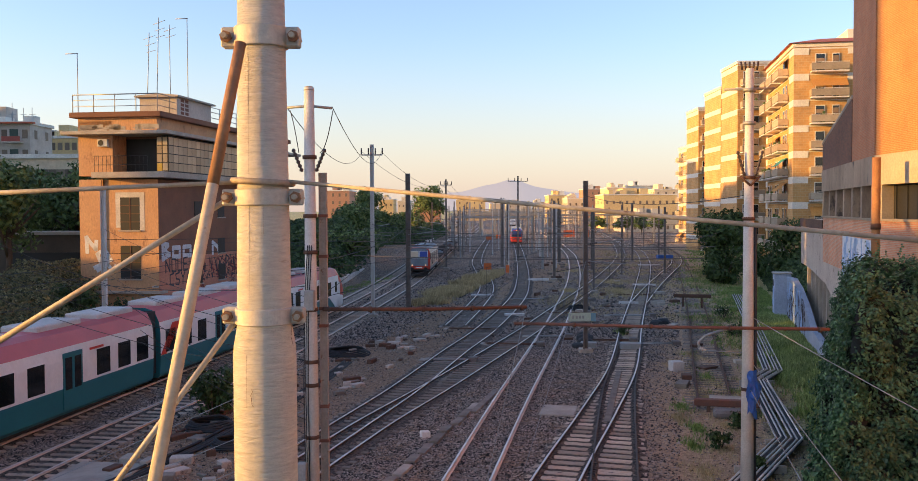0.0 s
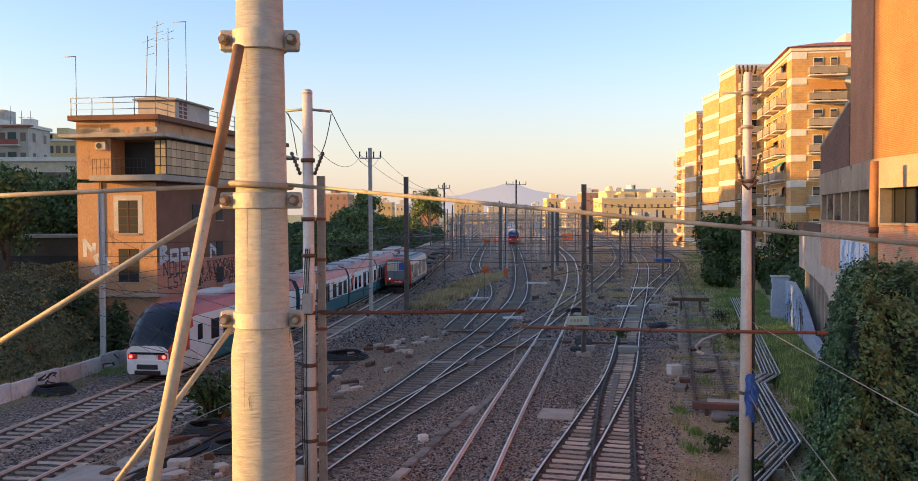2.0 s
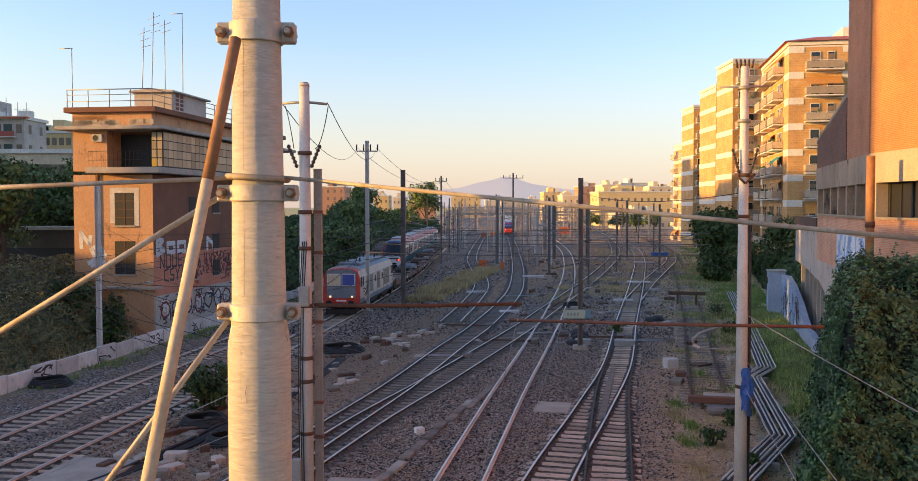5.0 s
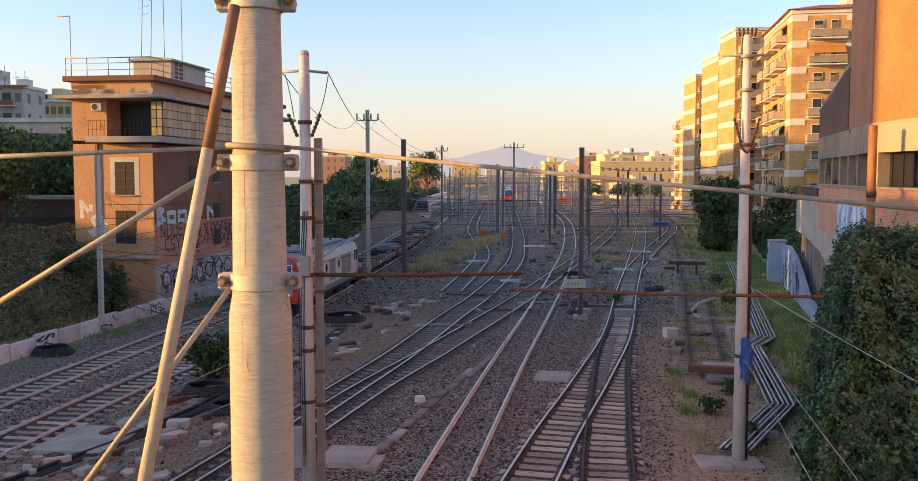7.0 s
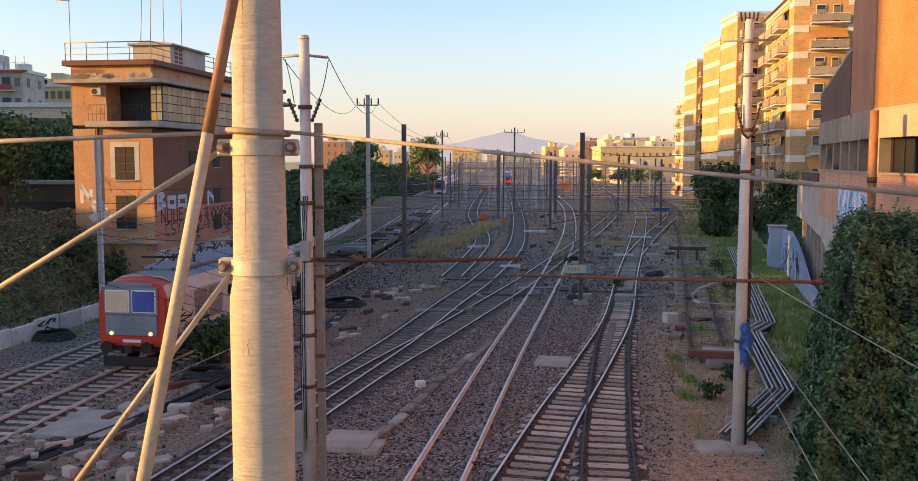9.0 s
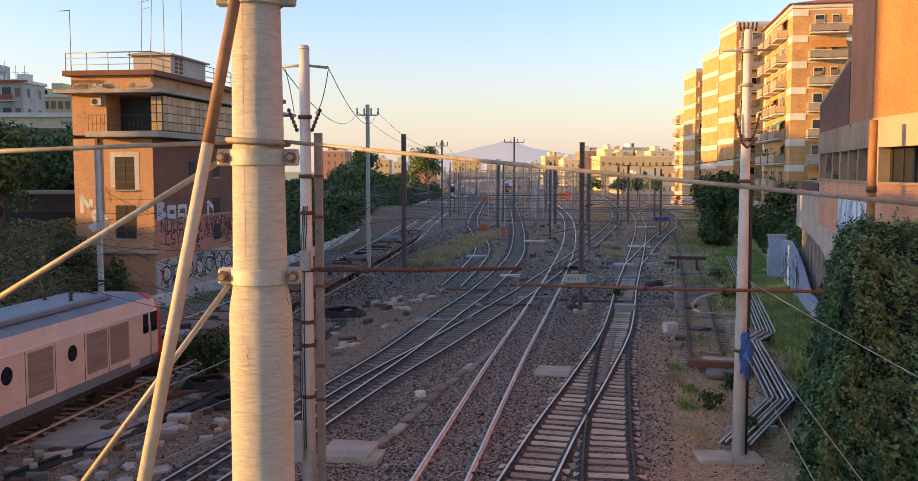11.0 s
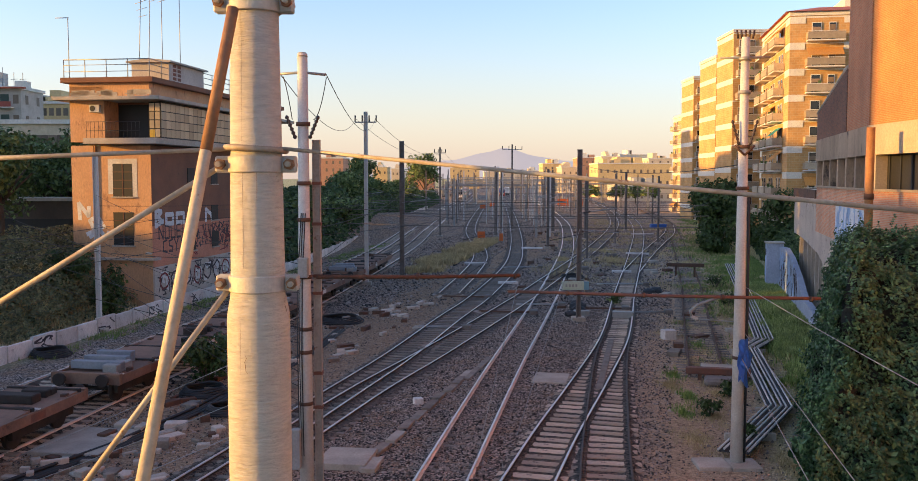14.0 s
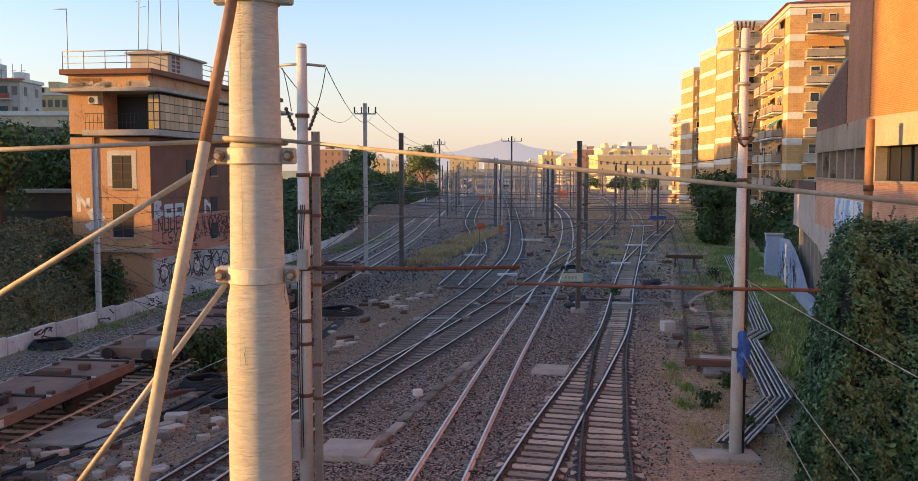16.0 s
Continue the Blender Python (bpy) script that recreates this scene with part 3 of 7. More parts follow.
def build_pole_pair():
    m = concrete_mast(-4.02, 24.0, 11.8, 0.19, 0.13, "tall concrete mast with crossarm, insulators and rusty straps")
    h = lambda py: EYE[2] + (300 - py) * 24.0 / 1560 - GROUND
    part("cap", tb([(0, 0, h(97)), (0, 0, h(90))], [0.14, 0.1], 16), M["concrete"], m)
    part("crossarm", tb([(-0.62, 0, h(126)), (0, 0, h(123)), (0.6, 0, h(127))], 0.035, 8), M["steel"], m)
    for py in (210, 310, 372, 470, 560, 600, 690):
        part("strap", tb([(0, 0, h(py) - 0.05), (0, 0, h(py) + 0.05)], 0.185, 20), M["rust"], m)
    for sx in (-1, 1):
        part("insulator", insulator(bmesh.new(), (sx * 0.18, -0.1, h(235)), (sx * 0.42, -0.1, h(196))), M["insul"], m)
    part("cabinet", bx(-0.12, 0.14, -0.4, -0.16, h(470), h(436), bev=0.02), M["steel"], m)
    part("meter_box", bx(-0.34, -0.1, -0.42, -0.18, h(800), h(730), bev=0.02), M["steel"], m)
    for k, dx in enumerate((-0.05, 0.0, 0.06)):
        part("cable", tb([(dx - 0.1, -0.2, h(780)), (dx - 0.13, -0.18, h(600)), (dx - 0.1, -0.17, h(470)), (dx, -0.16, h(360))], 0.014, 6), M["black"], m)
    b = thing("steel_post", "rusty brown steel post with straps and graffiti marks", "post", pose(-3.72, 24.25, GROUND))
    part("shaft", bx(-0.08, 0.08, -0.05, 0.05, 0, h(236)), M["postpaint"], b)
    for sx in (-1, 1):
        part("flange", bx(sx * 0.09 - 0.01, sx * 0.09 + 0.01, -0.1, 0.1, 0, h(236)), M["postpaint"], b)
    for py in (310, 380, 470, 500, 640, 700):
        part("strap", bx(-0.12, 0.12, -0.12, 0.12, h(py) - 0.04, h(py) + 0.04), M["redrust"], b)
    return h


build_pole_pair()


def build_right_mast():
    m = concrete_mast(8.55, 27.4, 12.75, 0.2, 0.12, "tall pale concrete mast with crossarm and insulators")
    h = lambda py: EYE[2] + (300 - py) * 27.4 / 1560 - GROUND
    part("crossarm", tb([(-0.75, 0, h(99)), (0.75, 0, h(97))], 0.035, 8), M["steel"], m)
    for k in range(5):
        part("pin", tb([(-0.22 + 0.11 * k, 0.0, h(66)), (-0.26 + 0.13 * k, 0, h(52))], 0.03, 8), M["insul"], m)
    for sx in (-1, 1):
        part("insulator", insulator(bmesh.new(), (sx * 0.16, -0.1, h(245)), (sx * 0.38, -0.1, h(203)), 6, 0.055), M["insul"], m)
        part("bracket", tb([(0, -0.15, h(262)), (sx * 0.3, -0.12, h(246))], 0.035, 6), M["rust"], m)
    for py in (100, 156, 248, 318, 610, 735):
        part("strap", tb([(0, 0, h(py) - 0.05), (0, 0, h(py) + 0.05)], 0.19, 20), M["rust"] if py > 200 else M["steel"], m)
    part("conduit", tb([(0.2, -0.08, 0), (0.2, -0.08, h(480)), (0.17, -0.1, h(330))], 0.045, 8), M["black"], m)
    f = thing("mast_footing", "grey concrete footing slabs around a mast", "footing", pose(8.2, 27.3, GROUND))
    part("slab", bx(-0.95, 0.02, -0.55, 0.45, -0.05, 0.13, bev=0.02), M["concrete"], f)
    part("slab", bx(0.04, 0.95, -0.6, 0.4, -0.05, 0.12, bev=0.02), M["concrete"], f)


build_right_mast()

# crossbeams that carry the contact wires
def build_crossbeam(a, b, r, label, mtl):
    t = thing("crossbeam", label, "overhead beam", group="overhead beams")
    a, b = Vector(a), Vector(b)
    part("beam", tb([a, a.lerp(b, 0.5) - Vector((0, 0, 0.03)), b], r, 10), mtl, t)
    for k in (0.2, 0.45, 0.7, 0.97):
        p = a.lerp(b, k)
        part("clip", tb([p + Vector((-0.03, 0, -0.02)), p + Vector((0.06, 0, -0.02))], r * 1.6, 8), M["rust"], t)
    return t


build_crossbeam((-3.7, 24.0, 5.98), (1.95, 28.4, 5.55), 0.055, "rusty steel tube spanning between masts", M["rust"])
build_crossbeam((1.6, 28.6, 5.02), (10.6, 26.4, 5.08), 0.05, "red oxide steel tube spanning above the tracks", M["redrust"])


def steel_mast(x, y, top, w, label="slim dark steel catenary mast beside the tracks", arm=0.0, cross=0.0, mtl="maststeel"):
    m = thing("catenary_mast", label, "utility pole", pose(x, y, GROUND), group="masts of the yard")
    h = top - GROUND
    bm = bmesh.new()
    a, b = w / 2, w / 2 - 0.04   # an H section
    prof = [(-a, -a), (-b, -a), (-b, -0.02), (b, -0.02), (b, -a), (a, -a), (a, a), (b, a), (b, 0.02), (-b, 0.02), (-b, a), (-a, a)]
    lo, hi = [bm.verts.new((x2, y2, 0)) for x2, y2 in prof], [bm.verts.new((x2, y2, h)) for x2, y2 in prof]
    for i in range(12):
        bm.faces.new((lo[i], lo[(i + 1) % 12], hi[(i + 1) % 12], hi[i]))
    bm.faces.new(hi)
    part("shaft", bm, M[mtl], m)
    if arm:
        part("arm", tb([(0, 0, 6.6), (arm, 0, 6.9)], 0.04, 6), M["steel"], m)
        part("stay", tb([(0, 0, 7.6), (arm * 0.95, 0, 6.95)], 0.02, 6), M["steel"], m)
        part("registration_arm", tb([(0, 0, 5.6), (arm * 1.05, 0, 5.4)], 0.03, 6), M["steel"], m)
        part("insulator", insulator(bmesh.new(), (arm * 0.1, 0, 6.63), (arm * 0.3, 0, 6.7), 4, 0.07), M["insul"], m)
    if cross:
        part("crossarm", bx(-cross, cross, -0.05, 0.05, h - 0.9, h - 0.8), M["steel"], m)
        for k in (-1, -0.33, 0.33, 1):
            part("pin", tb([(k * cross, 0, h - 0.8), (k * cross, 0, h - 0.3)], 0.06, 6), M["insul"], m)
    part("footing", bx(-0.4, 0.4, -0.4, 0.4, -0.1, 0.25, bev=0.03), M["concrete"], m)
    return m


steel_mast(-7.4, 74.4, 13.9, 0.3, "tall concrete-grey mast with crossarm and pin insulators", 0, 0.85, "polepaint")
steel_mast(-4.75, 78.7, 11.7, 0.4, "stout dark steel mast beside the main line", 2.5)
steel_mast(-2.5, 134, 13.0, 0.24, "distant steel mast with a crossarm", -2.4, 0.8)
steel_mast(5.8, 134, 10.0, 0.24)
steel_mast(7.45, 55.6, 10.3, 0.28, "stout dark steel mast between two yard tracks", 2.3)
steel_mast(-20.2, 51.2, 10.0, 0.25, "grey steel mast with torn posters near its foot", mtl="polepaint")
steel_mast(9.0, 150, 14.0, 0.24, "distant mast with double crossarm", 0, 1.6)
rnd = random.Random(5)
for key, dx, ys in (("a", -2.4, (118, 170, 225, 290, 360)), ("b", 2.5, (165, 215, 275, 340)), ("d", -2.3, (150, 190, 240, 310)), ("c", 2.4, (96, 128, 160, 195, 240, 300, 380)), ("s", 2.3, (118, 150, 190, 240)), ("e", 2.6, (120, 160, 205, 255, 320)), ("c", -2.4, (112, 145, 180, 222, 270, 340))):
    for y in ys:
        x, yy = WAYS[key].off(y, dx)
        steel_mast(x, yy, rnd.uniform(8.4, 10.5), rnd.choice((0.18, 0.24, 0.3)), arm=-math.copysign(2.2, dx))

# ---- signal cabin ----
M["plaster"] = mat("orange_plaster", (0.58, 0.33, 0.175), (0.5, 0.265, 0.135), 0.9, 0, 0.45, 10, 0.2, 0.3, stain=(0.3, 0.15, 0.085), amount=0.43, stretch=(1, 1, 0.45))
# brown trim plaster; also the orange plaster darkened for its shaded walls
M["plasterdark"] = mat("brown_and_shade_plaster", (0.25, 0.11, 0.06), (0.18, 0.08, 0.048), 0.9, 0, 0.3, 10, 0.2, 0.2, stain=(0.13, 0.07, 0.045), amount=0.38)
M["palepatch"] = mat("pale_patch", (0.62, 0.58, 0.52), (0.5, 0.44, 0.38), 0.9, 0, 1.2, 9, 0.2)
M["pink"] = mat("faded_pink_paint", (0.6, 0.25, 0.155), (0.5, 0.2, 0.125), 0.9, 0, 0.5, 10, 0.1)
M["paleplaster"] = mat("pale_plaster", (0.52, 0.46, 0.4), (0.4, 0.35, 0.3), 0.9, 0, 0.5, 10, 0.15, stain=(0.22, 0.17, 0.13), amount=0.33)
M["frosted"] = mat("frosted_glass", (0.42, 0.34, 0.22), (0.3, 0.24, 0.16), 0.35, 0, 0.7, 6, 0.0, random_tint=0.5)
M["ink"] = mat("black_spray", (0.03, 0.025, 0.03), (0.06, 0.04, 0.05), 0.7, 0, 2, 9, 0)
M["redspray"] = mat("dark_red_spray", (0.22, 0.03, 0.03), (0.16, 0.03, 0.03), 0.7, 0, 2, 9, 0)
M["whitespray"] = mat("white_spray", (0.7, 0.7, 0.7), (0.6, 0.6, 0.6), 0.7, 0, 2, 9, 0)


def strokes(pts_list, r, mtl, parent, m, name="graffiti"):
    """Flat sprayed strokes on a wall: ribbons in the wall's plane (x, z), laid 5 mm before it."""
    bm = bmesh.new()
    for pts in pts_list:
        for (x0, z0), (x1, z1) in zip(pts, pts[1:]):
            d = Vector((x1 - x0, z1 - z0))
            if d.length < 1e-6:
                continue
            d.normalize()
            n = Vector((-d.y, d.x)) * r
            e = d * r * 0.6
            co = ((x0 - e.x + n.x, z0 - e.y + n.y), (x0 - e.x - n.x, z0 - e.y - n.y), (x1 + e.x - n.x, z1 + e.y - n.y), (x1 + e.x + n.x, z1 + e.y + n.y))
            lo, hi = [bm.verts.new((x, 0.004, z)) for x, z in co], [bm.verts.new((x, -0.003, z)) for x, z in co]
            bm.faces.new(hi)
            for i in range(4):
                bm.faces.new((lo[i], lo[(i + 1) % 4], hi[(i + 1) % 4], hi[i]))
    ob = tagged(part(name, bm, mtl, parent), kind="stuff")
    ob.matrix_basis = m
    return ob


def scribble(seed, x0, x1, z0, z1, n):
    r, out = random.Random(seed), []
    for i in range(n):
        cx, cz = r.uniform(x0, x1), r.uniform(z0, z1)
        w, h = (x1 - x0) / n * r.uniform(1.2, 2.2), (z1 - z0) * r.uniform(0.25, 0.5)
        out.append([(min(max(cx + r.uniform(-w, w), x0), x1), min(max(cz + r.uniform(-h, h), z0), z1)) for k in range(r.randint(3, 5))])
    return out


def build_cabin():
    # local frame: x across the front from its right corner (negative to the other side), y along the side, z up
    LEN, WID, TOP = 25.0, 5.5, 14.9
    t = thing("signal_cabin", "old orange plastered railway signal cabin with flat roof and graffiti", "building", pose(-19.85, 59.4, GROUND, 0, 0, -8))
    h = lambda py: EYE[2] + (300 - py) * 59.4 / 1560 - GROUND
    body = bmesh.new()
    box(body, -WID, 0, 0, LEN, -0.5, h(246))
    part("wall", body, M["plaster"], t)
    # thin sheet that puts the shade of this side into its colour
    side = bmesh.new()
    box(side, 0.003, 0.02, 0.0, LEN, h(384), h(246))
    part("side_wall", side, M["plasterdark"], t, "stained plaster, darkened as the side away from the sun")
    part("lower_side_wall", bx(0.003, 0.022, 0.0, LEN, h(455), h(384) - 0.004), M["pink"], t, "faded pink wall covered in graffiti")
    part("base_wall", bx(0.003, 0.12, 0.0, LEN, -0.5, h(455) - 0.004), M["paleplaster"], t, "pale base wall covered in graffiti")
    # upper storey, recessed at the front for the balcony
    part("upper_wall", bx(-WID, -WID + 2.4, 0.0, LEN, h(240), h(146)), M["plaster"], t)
    # recess wall in the darker copy, for the shade behind the balcony
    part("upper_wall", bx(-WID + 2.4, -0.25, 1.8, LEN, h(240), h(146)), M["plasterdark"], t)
    part("parapet", bx(-WID, 0, 0, LEN, h(166) + 0.004, h(140)), M["plaster"], t)
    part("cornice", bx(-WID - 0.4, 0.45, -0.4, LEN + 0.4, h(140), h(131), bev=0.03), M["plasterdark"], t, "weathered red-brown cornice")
    part("canopy", bx(-WID - 0.75, 1.1, -0.85, LEN + 1.3, h(170), h(164), bev=0.02), M["concrete"], t, "thin projecting concrete canopy")
    part("balcony_slab", bx(-WID + 1.4, 0.9, -0.95, LEN * 0.9, h(244), h(234), bev=0.02), M["concrete"], t)
    # glazed strip along the side and its corner
    glaz = part("glazing", bx(-0.2, 0.62, 0.3, LEN * 0.86, h(234), h(172)), M["dark"], t)
    n = 30
    pane = fin(bx(0, 0.012, 0.03, 0.69, 0.03, 0.53), "pane", M["frosted"])
    for i in range(n):
        for j in range(4):
            shared("pane", pane, glaz, pose(0.622, 0.32 + i * 0.7, h(234) + 0.08 + 0.56 * j))
    pane2 = fin(bx(0.03, 0.34, -0.012, 0, 0.03, 0.53), "pane", M["frosted"])
    for i in range(2):
        for j in range(4):
            shared("pane", pane2, glaz, pose(-0.18 + i * 0.39, 0.298, h(234) + 0.08 + 0.56 * j))
    part("yellow_panel", bx(-0.15, 0.2, 0.27, 0.285, h(232), h(219)), mat("yellow_panel", (0.6, 0.4, 0.05), None, 0.6), glaz)
    # near-black sheet on the recess wall, painted as the balcony's deep shade
    part("balcony_opening", bx(-WID + 2.45, -0.22, 1.74, 1.798, h(231), h(174)), M["dark"], t)
    rail = part("balcony_rail", tb([(-WID + 1.55, -0.85, h(207)), (-0.3, -0.85, h(207))], 0.02, 6), M["black"], t)
    part("rail", tb([(-WID + 1.55, -0.85, h(222)), (-0.3, -0.85, h(222))], 0.02, 6), M["black"], rail)
    for i in range(14):
        part("baluster", tb([(-WID + 1.6 + i * 0.28, -0.85, h(234)), (-WID + 1.6 + i * 0.28, -0.85, h(207))], 0.012, 5), M["black"], rail)
    ac = part("air_conditioner", bx(-WID + 1.5, -WID + 2.2, -0.3, -0.004, h(190), h(177), bev=0.02), M["polepaint"], t, "white air conditioner unit")
    part("fan_grille", tb([(-WID + 1.75, -0.31, h(183.5)), (-WID + 1.75, -0.32, h(183.5))], 0.19, 16), M["dark"], ac)
    # windows
    for py0, py1, px, wd in ((333, 277, -1.95, 1.35), (417, 360, -1.95, 1.4)):
        w = part("window", bx(px - wd / 2, px + wd / 2, -0.02, 0.05, h(py0), h(py1)), M["dark"], t)
        part("frame", bx(px - 0.04, px + 0.04, -0.035, -0.021, h(py0), h(py1)), M["rust"], w)
        for k in range(1, 4):
            z = h(py0) + (h(py1) - h(py0)) * k / 4
            part("glazing_bar", bx(px - wd / 2, px + wd / 2, -0.034, -0.022, z - 0.025, z + 0.025), M["rust"], w)
        if py0 < 350:
            sur = bmesh.new()
            z0, z1, e = h(py0) - 0.05, h(py1), 0.33
            box(sur, px - wd / 2 - e, px - wd / 2, -0.015, 0.02, z0 + 0.2, z1 + e)
            box(sur, px + wd / 2, px + wd / 2 + e, -0.015, 0.02, z0, z1 + e)
            box(sur, px - wd / 2, px + wd / 2, -0.015, 0.02, z1, z1 + e)
            part("surround", sur, M["palepatch"], w, "broken pale plaster surround")
        part("sill", bx(px - wd / 2 - 0.1, px + wd / 2 + 0.1, -0.12, 0.0, h(py0) - 0.1, h(py0)), M["concrete"], w)
    for y in (5.4, 9.5, 13.4, 17.5, 21.5):
        for py0, py1 in ((313, 288), (384, 360), (437, 412)):
            w = part("window", bx(0.0, 0.06, y, y + 1.2, h(py0), h(py1) + 0.2), M["dark"], t)
            part("sill", bx(0.0, 0.14, y - 0.08, y + 1.28, h(py0) - 0.09, h(py0)), M["concrete"], w)
    part("drainpipe", tb([(-WID + 1.75, -0.06, h(440)), (-WID + 1.75, -0.06, h(245))], 0.05, 8), M["plasterdark"], t)
    part("ledge", bx(-WID, 0.35, -0.35, 0.5, h(442), h(438)), M["concrete"], t)
    # roof railing, stair box, antennas
    rl = part("roof_railing", tb([(-WID - 0.2, -0.25, h(101)), (0.2, -0.25, h(101))], 0.035, 6), M["steel"], t)
    for py in (110, 121):
        part("bar", tb([(-WID - 0.2, -0.25, h(py)), (0.2, -0.25, h(py))], 0.022, 6), M["steel"], rl)
    for py in (101, 110, 121):
        part("bar", tb([(0.2, -0.25, h(py)), (0.2, LEN, h(py))], 0.03, 6), M["steel"], rl)
    for i in range(5):
        part("post", tb([(-WID - 0.2 + i * 1.47, -0.25, h(131)), (-WID - 0.2 + i * 1.47, -0.25, h(101))], 0.03, 6), M["steel"], rl)
    for i in range(1, 16):
        part("post", tb([(0.2, -0.25 + i * 1.65, h(131)), (0.2, -0.25 + i * 1.65, h(101))], 0.03, 6), M["steel"], rl)
    sb = part("stair_box", bx(-2.4, 0.25, 2.4, 8.0, h(133), h(99)), M["paleplaster"], t)
    part("slab", bx(-2.65, 0.5, 2.1, 8.3, h(99), h(96)), M["concrete"], sb)
    roof = bmesh.new()
    prism(roof, [(-2.6, h(96)), (0.45, h(96)), (-1.0, h(92))], 2.15, 8.25)
    part("roof", roof, M["concrete"], sb)
    for i in range(2):
        for j in range(4):
            part("vent", bx(0.25, 0.262, 3.0 + i * 0.7, 3.5 + i * 0.7, h(128) + j * 0.28, h(128) + j * 0.28 + 0.2), M["redrust"], sb)
    for x, y, z1, yagi in ((-WID + 0.15, -0.2, 30, 0), (-2.3, 3.2, -20, 3), (-1.5, 3.0, -45, 3), (-1.2, 4.5, -40, 2), (0.1, 4.5, -50, 0)):
        a = thing("antenna_mast", "thin roof antenna mast with crossbars", "antenna", t.matrix_basis @ pose(x, y, h(131)), "roof antennas")
        hh = h(z1) - h(131)
        lean = 0.25 if yagi == 3 else 0.0
        part("mast", tb([(0, 0, 0), (lean, 0, hh)], 0.028, 6), M["steel"], a)
        for k in range(yagi):
            part("crossbar", tb([(lean - 0.55 + 0.1 * k, 0.3, hh - 0.4 - 0.45 * k), (lean + 0.55, -0.2, hh - 0.25 - 0.5 * k)], 0.018, 5), M["steel"], a)
        if not yagi:
            part("crossbar", tb([(-0.85, 0, hh), (0.05, 0, hh)], 0.03, 5), M["steel"], a)
    # graffiti
    front = pose(0, -0.006, 0)
    N = [(-5.0, h(372)), (-5.05, h(345)), (-4.4, h(367)), (-4.35, h(352))]
    strokes([N, [(-4.0, h(392)), (-4.3, h(375)), (-3.8, h(366)), (-3.5, h(378)), (-4.0, h(386))], [(-4.3, h(403)), (-3.6, h(392)), (-3.2, h(404)), (-3.0, h(395))], [(-4.5, h(398)), (-3.3, h(384))]], 0.13, M["whitespray"], t, front)
    sidem = pose(0.028, 0, 0, 0, 0, 90)
    B = [[(0.5, h(384)), (0.5, h(357)), (1.3, h(360)), (0.7, h(370)), (1.5, h(377)), (0.5, h(384))], [(2.0, h(382)), (2.0, h(366)), (3.0, h(366)), (3.0, h(382)), (2.0, h(382))], [(3.6, h(382)), (3.6, h(366)), (4.7, h(366)), (4.7, h(382)), (3.6, h(382))], [(8.5, h(384)), (8.5, h(362)), (9.4, h(372)), (9.6, h(384))]]
    strokes(B, 0.16, M["whitespray"], t, sidem)
    glyph = {"N": [[(0, 0), (0, 1), (0.7, 0), (0.7, 1)]], "O": [[(0, 0), (0, 1), (0.7, 1), (0.7, 0), (0, 0)]], "U": [[(0, 1), (0, 0), (0.7, 0), (0.7, 1)]],
             "E": [[(0.7, 1), (0, 1), (0, 0), (0.7, 0)], [(0, 0.5), (0.6, 0.5)]], "C": [[(0.7, 1), (0, 0.9), (0, 0.1), (0.7, 0)]], "S": [[(0.7, 1), (0, 0.9), (0.1, 0.5), (0.7, 0.4), (0.6, 0), (0, 0.05)]],
             "Y": [[(0, 1), (0.35, 0.5), (0.7, 1)], [(0.35, 0.5), (0.3, 0)]], "A": [[(0, 0), (0.35, 1), (0.7, 0)], [(0.15, 0.4), (0.55, 0.4)]]}

    def tag(word, x, zb, size):
        out = []
        for ch in word:
            out += [[(x + px * size, zb + pz * size) for px, pz in line] for line in glyph[ch]]
            x += size * 1.05
        return out
    strokes(tag("NOUE", 0.9, h(408), 0.85), 0.06, M["ink"], t, sidem)
    strokes(tag("CSYA", 1.5, h(432), 0.8), 0.055, M["ink"], t, sidem)
    strokes(scribble(3, 6.0, 24, h(432), h(390), 90), 0.05, M["ink"], t, sidem)
    strokes(scribble(8, 5.6, 24, h(446), h(392), 40), 0.04, M["redspray"], t, sidem)
    low_wall = pose(0.128, 0, 0, 0, 0, 90)
    for k in range(13):   # a row of large outlined pieces along the base wall
        rg = random.Random(500 + k)
        x0, w = 0.5 + k * 1.75, 1.6
        loop = [(x0 + w * (0.5 + 0.48 * math.cos(a) * rg.uniform(0.7, 1)), h(482) + 0.75 * math.sin(a) * rg.uniform(0.6, 1)) for a in (TAU * i / 9 for i in range(9))]
        strokes([loop + loop[:1]], 0.07, M["ink"] if k % 3 else M["redspray"], t, pose(0.141, 0, 0, 0, 0, 90))
        strokes(scribble(520 + k, x0 + 0.2, x0 + w - 0.1, h(497), h(467), 5), 0.09, M["whitespray"], t, pose(0.135, 0, 0, 0, 0, 90))
    strokes(scribble(4, 0.4, 24, h(505), h(458), 80), 0.045, M["ink"], t, low_wall)
    # peeled render under the cornice and rain streaks on the front
    rg = random.Random(77)
    chips = bmesh.new()
    for k in range(26):
        x0 = rg.uniform(-WID, -0.5)
        box(chips, x0, x0 + rg.uniform(0.2, 0.9), -0.012, 0.01, h(164) + rg.uniform(0.02, 0.2), h(164) + rg.uniform(0.25, 0.5))
    tagged(part("peeled_render", chips, M["concrete"], t, "peeling grey render below the cornice"), kind="stuff")
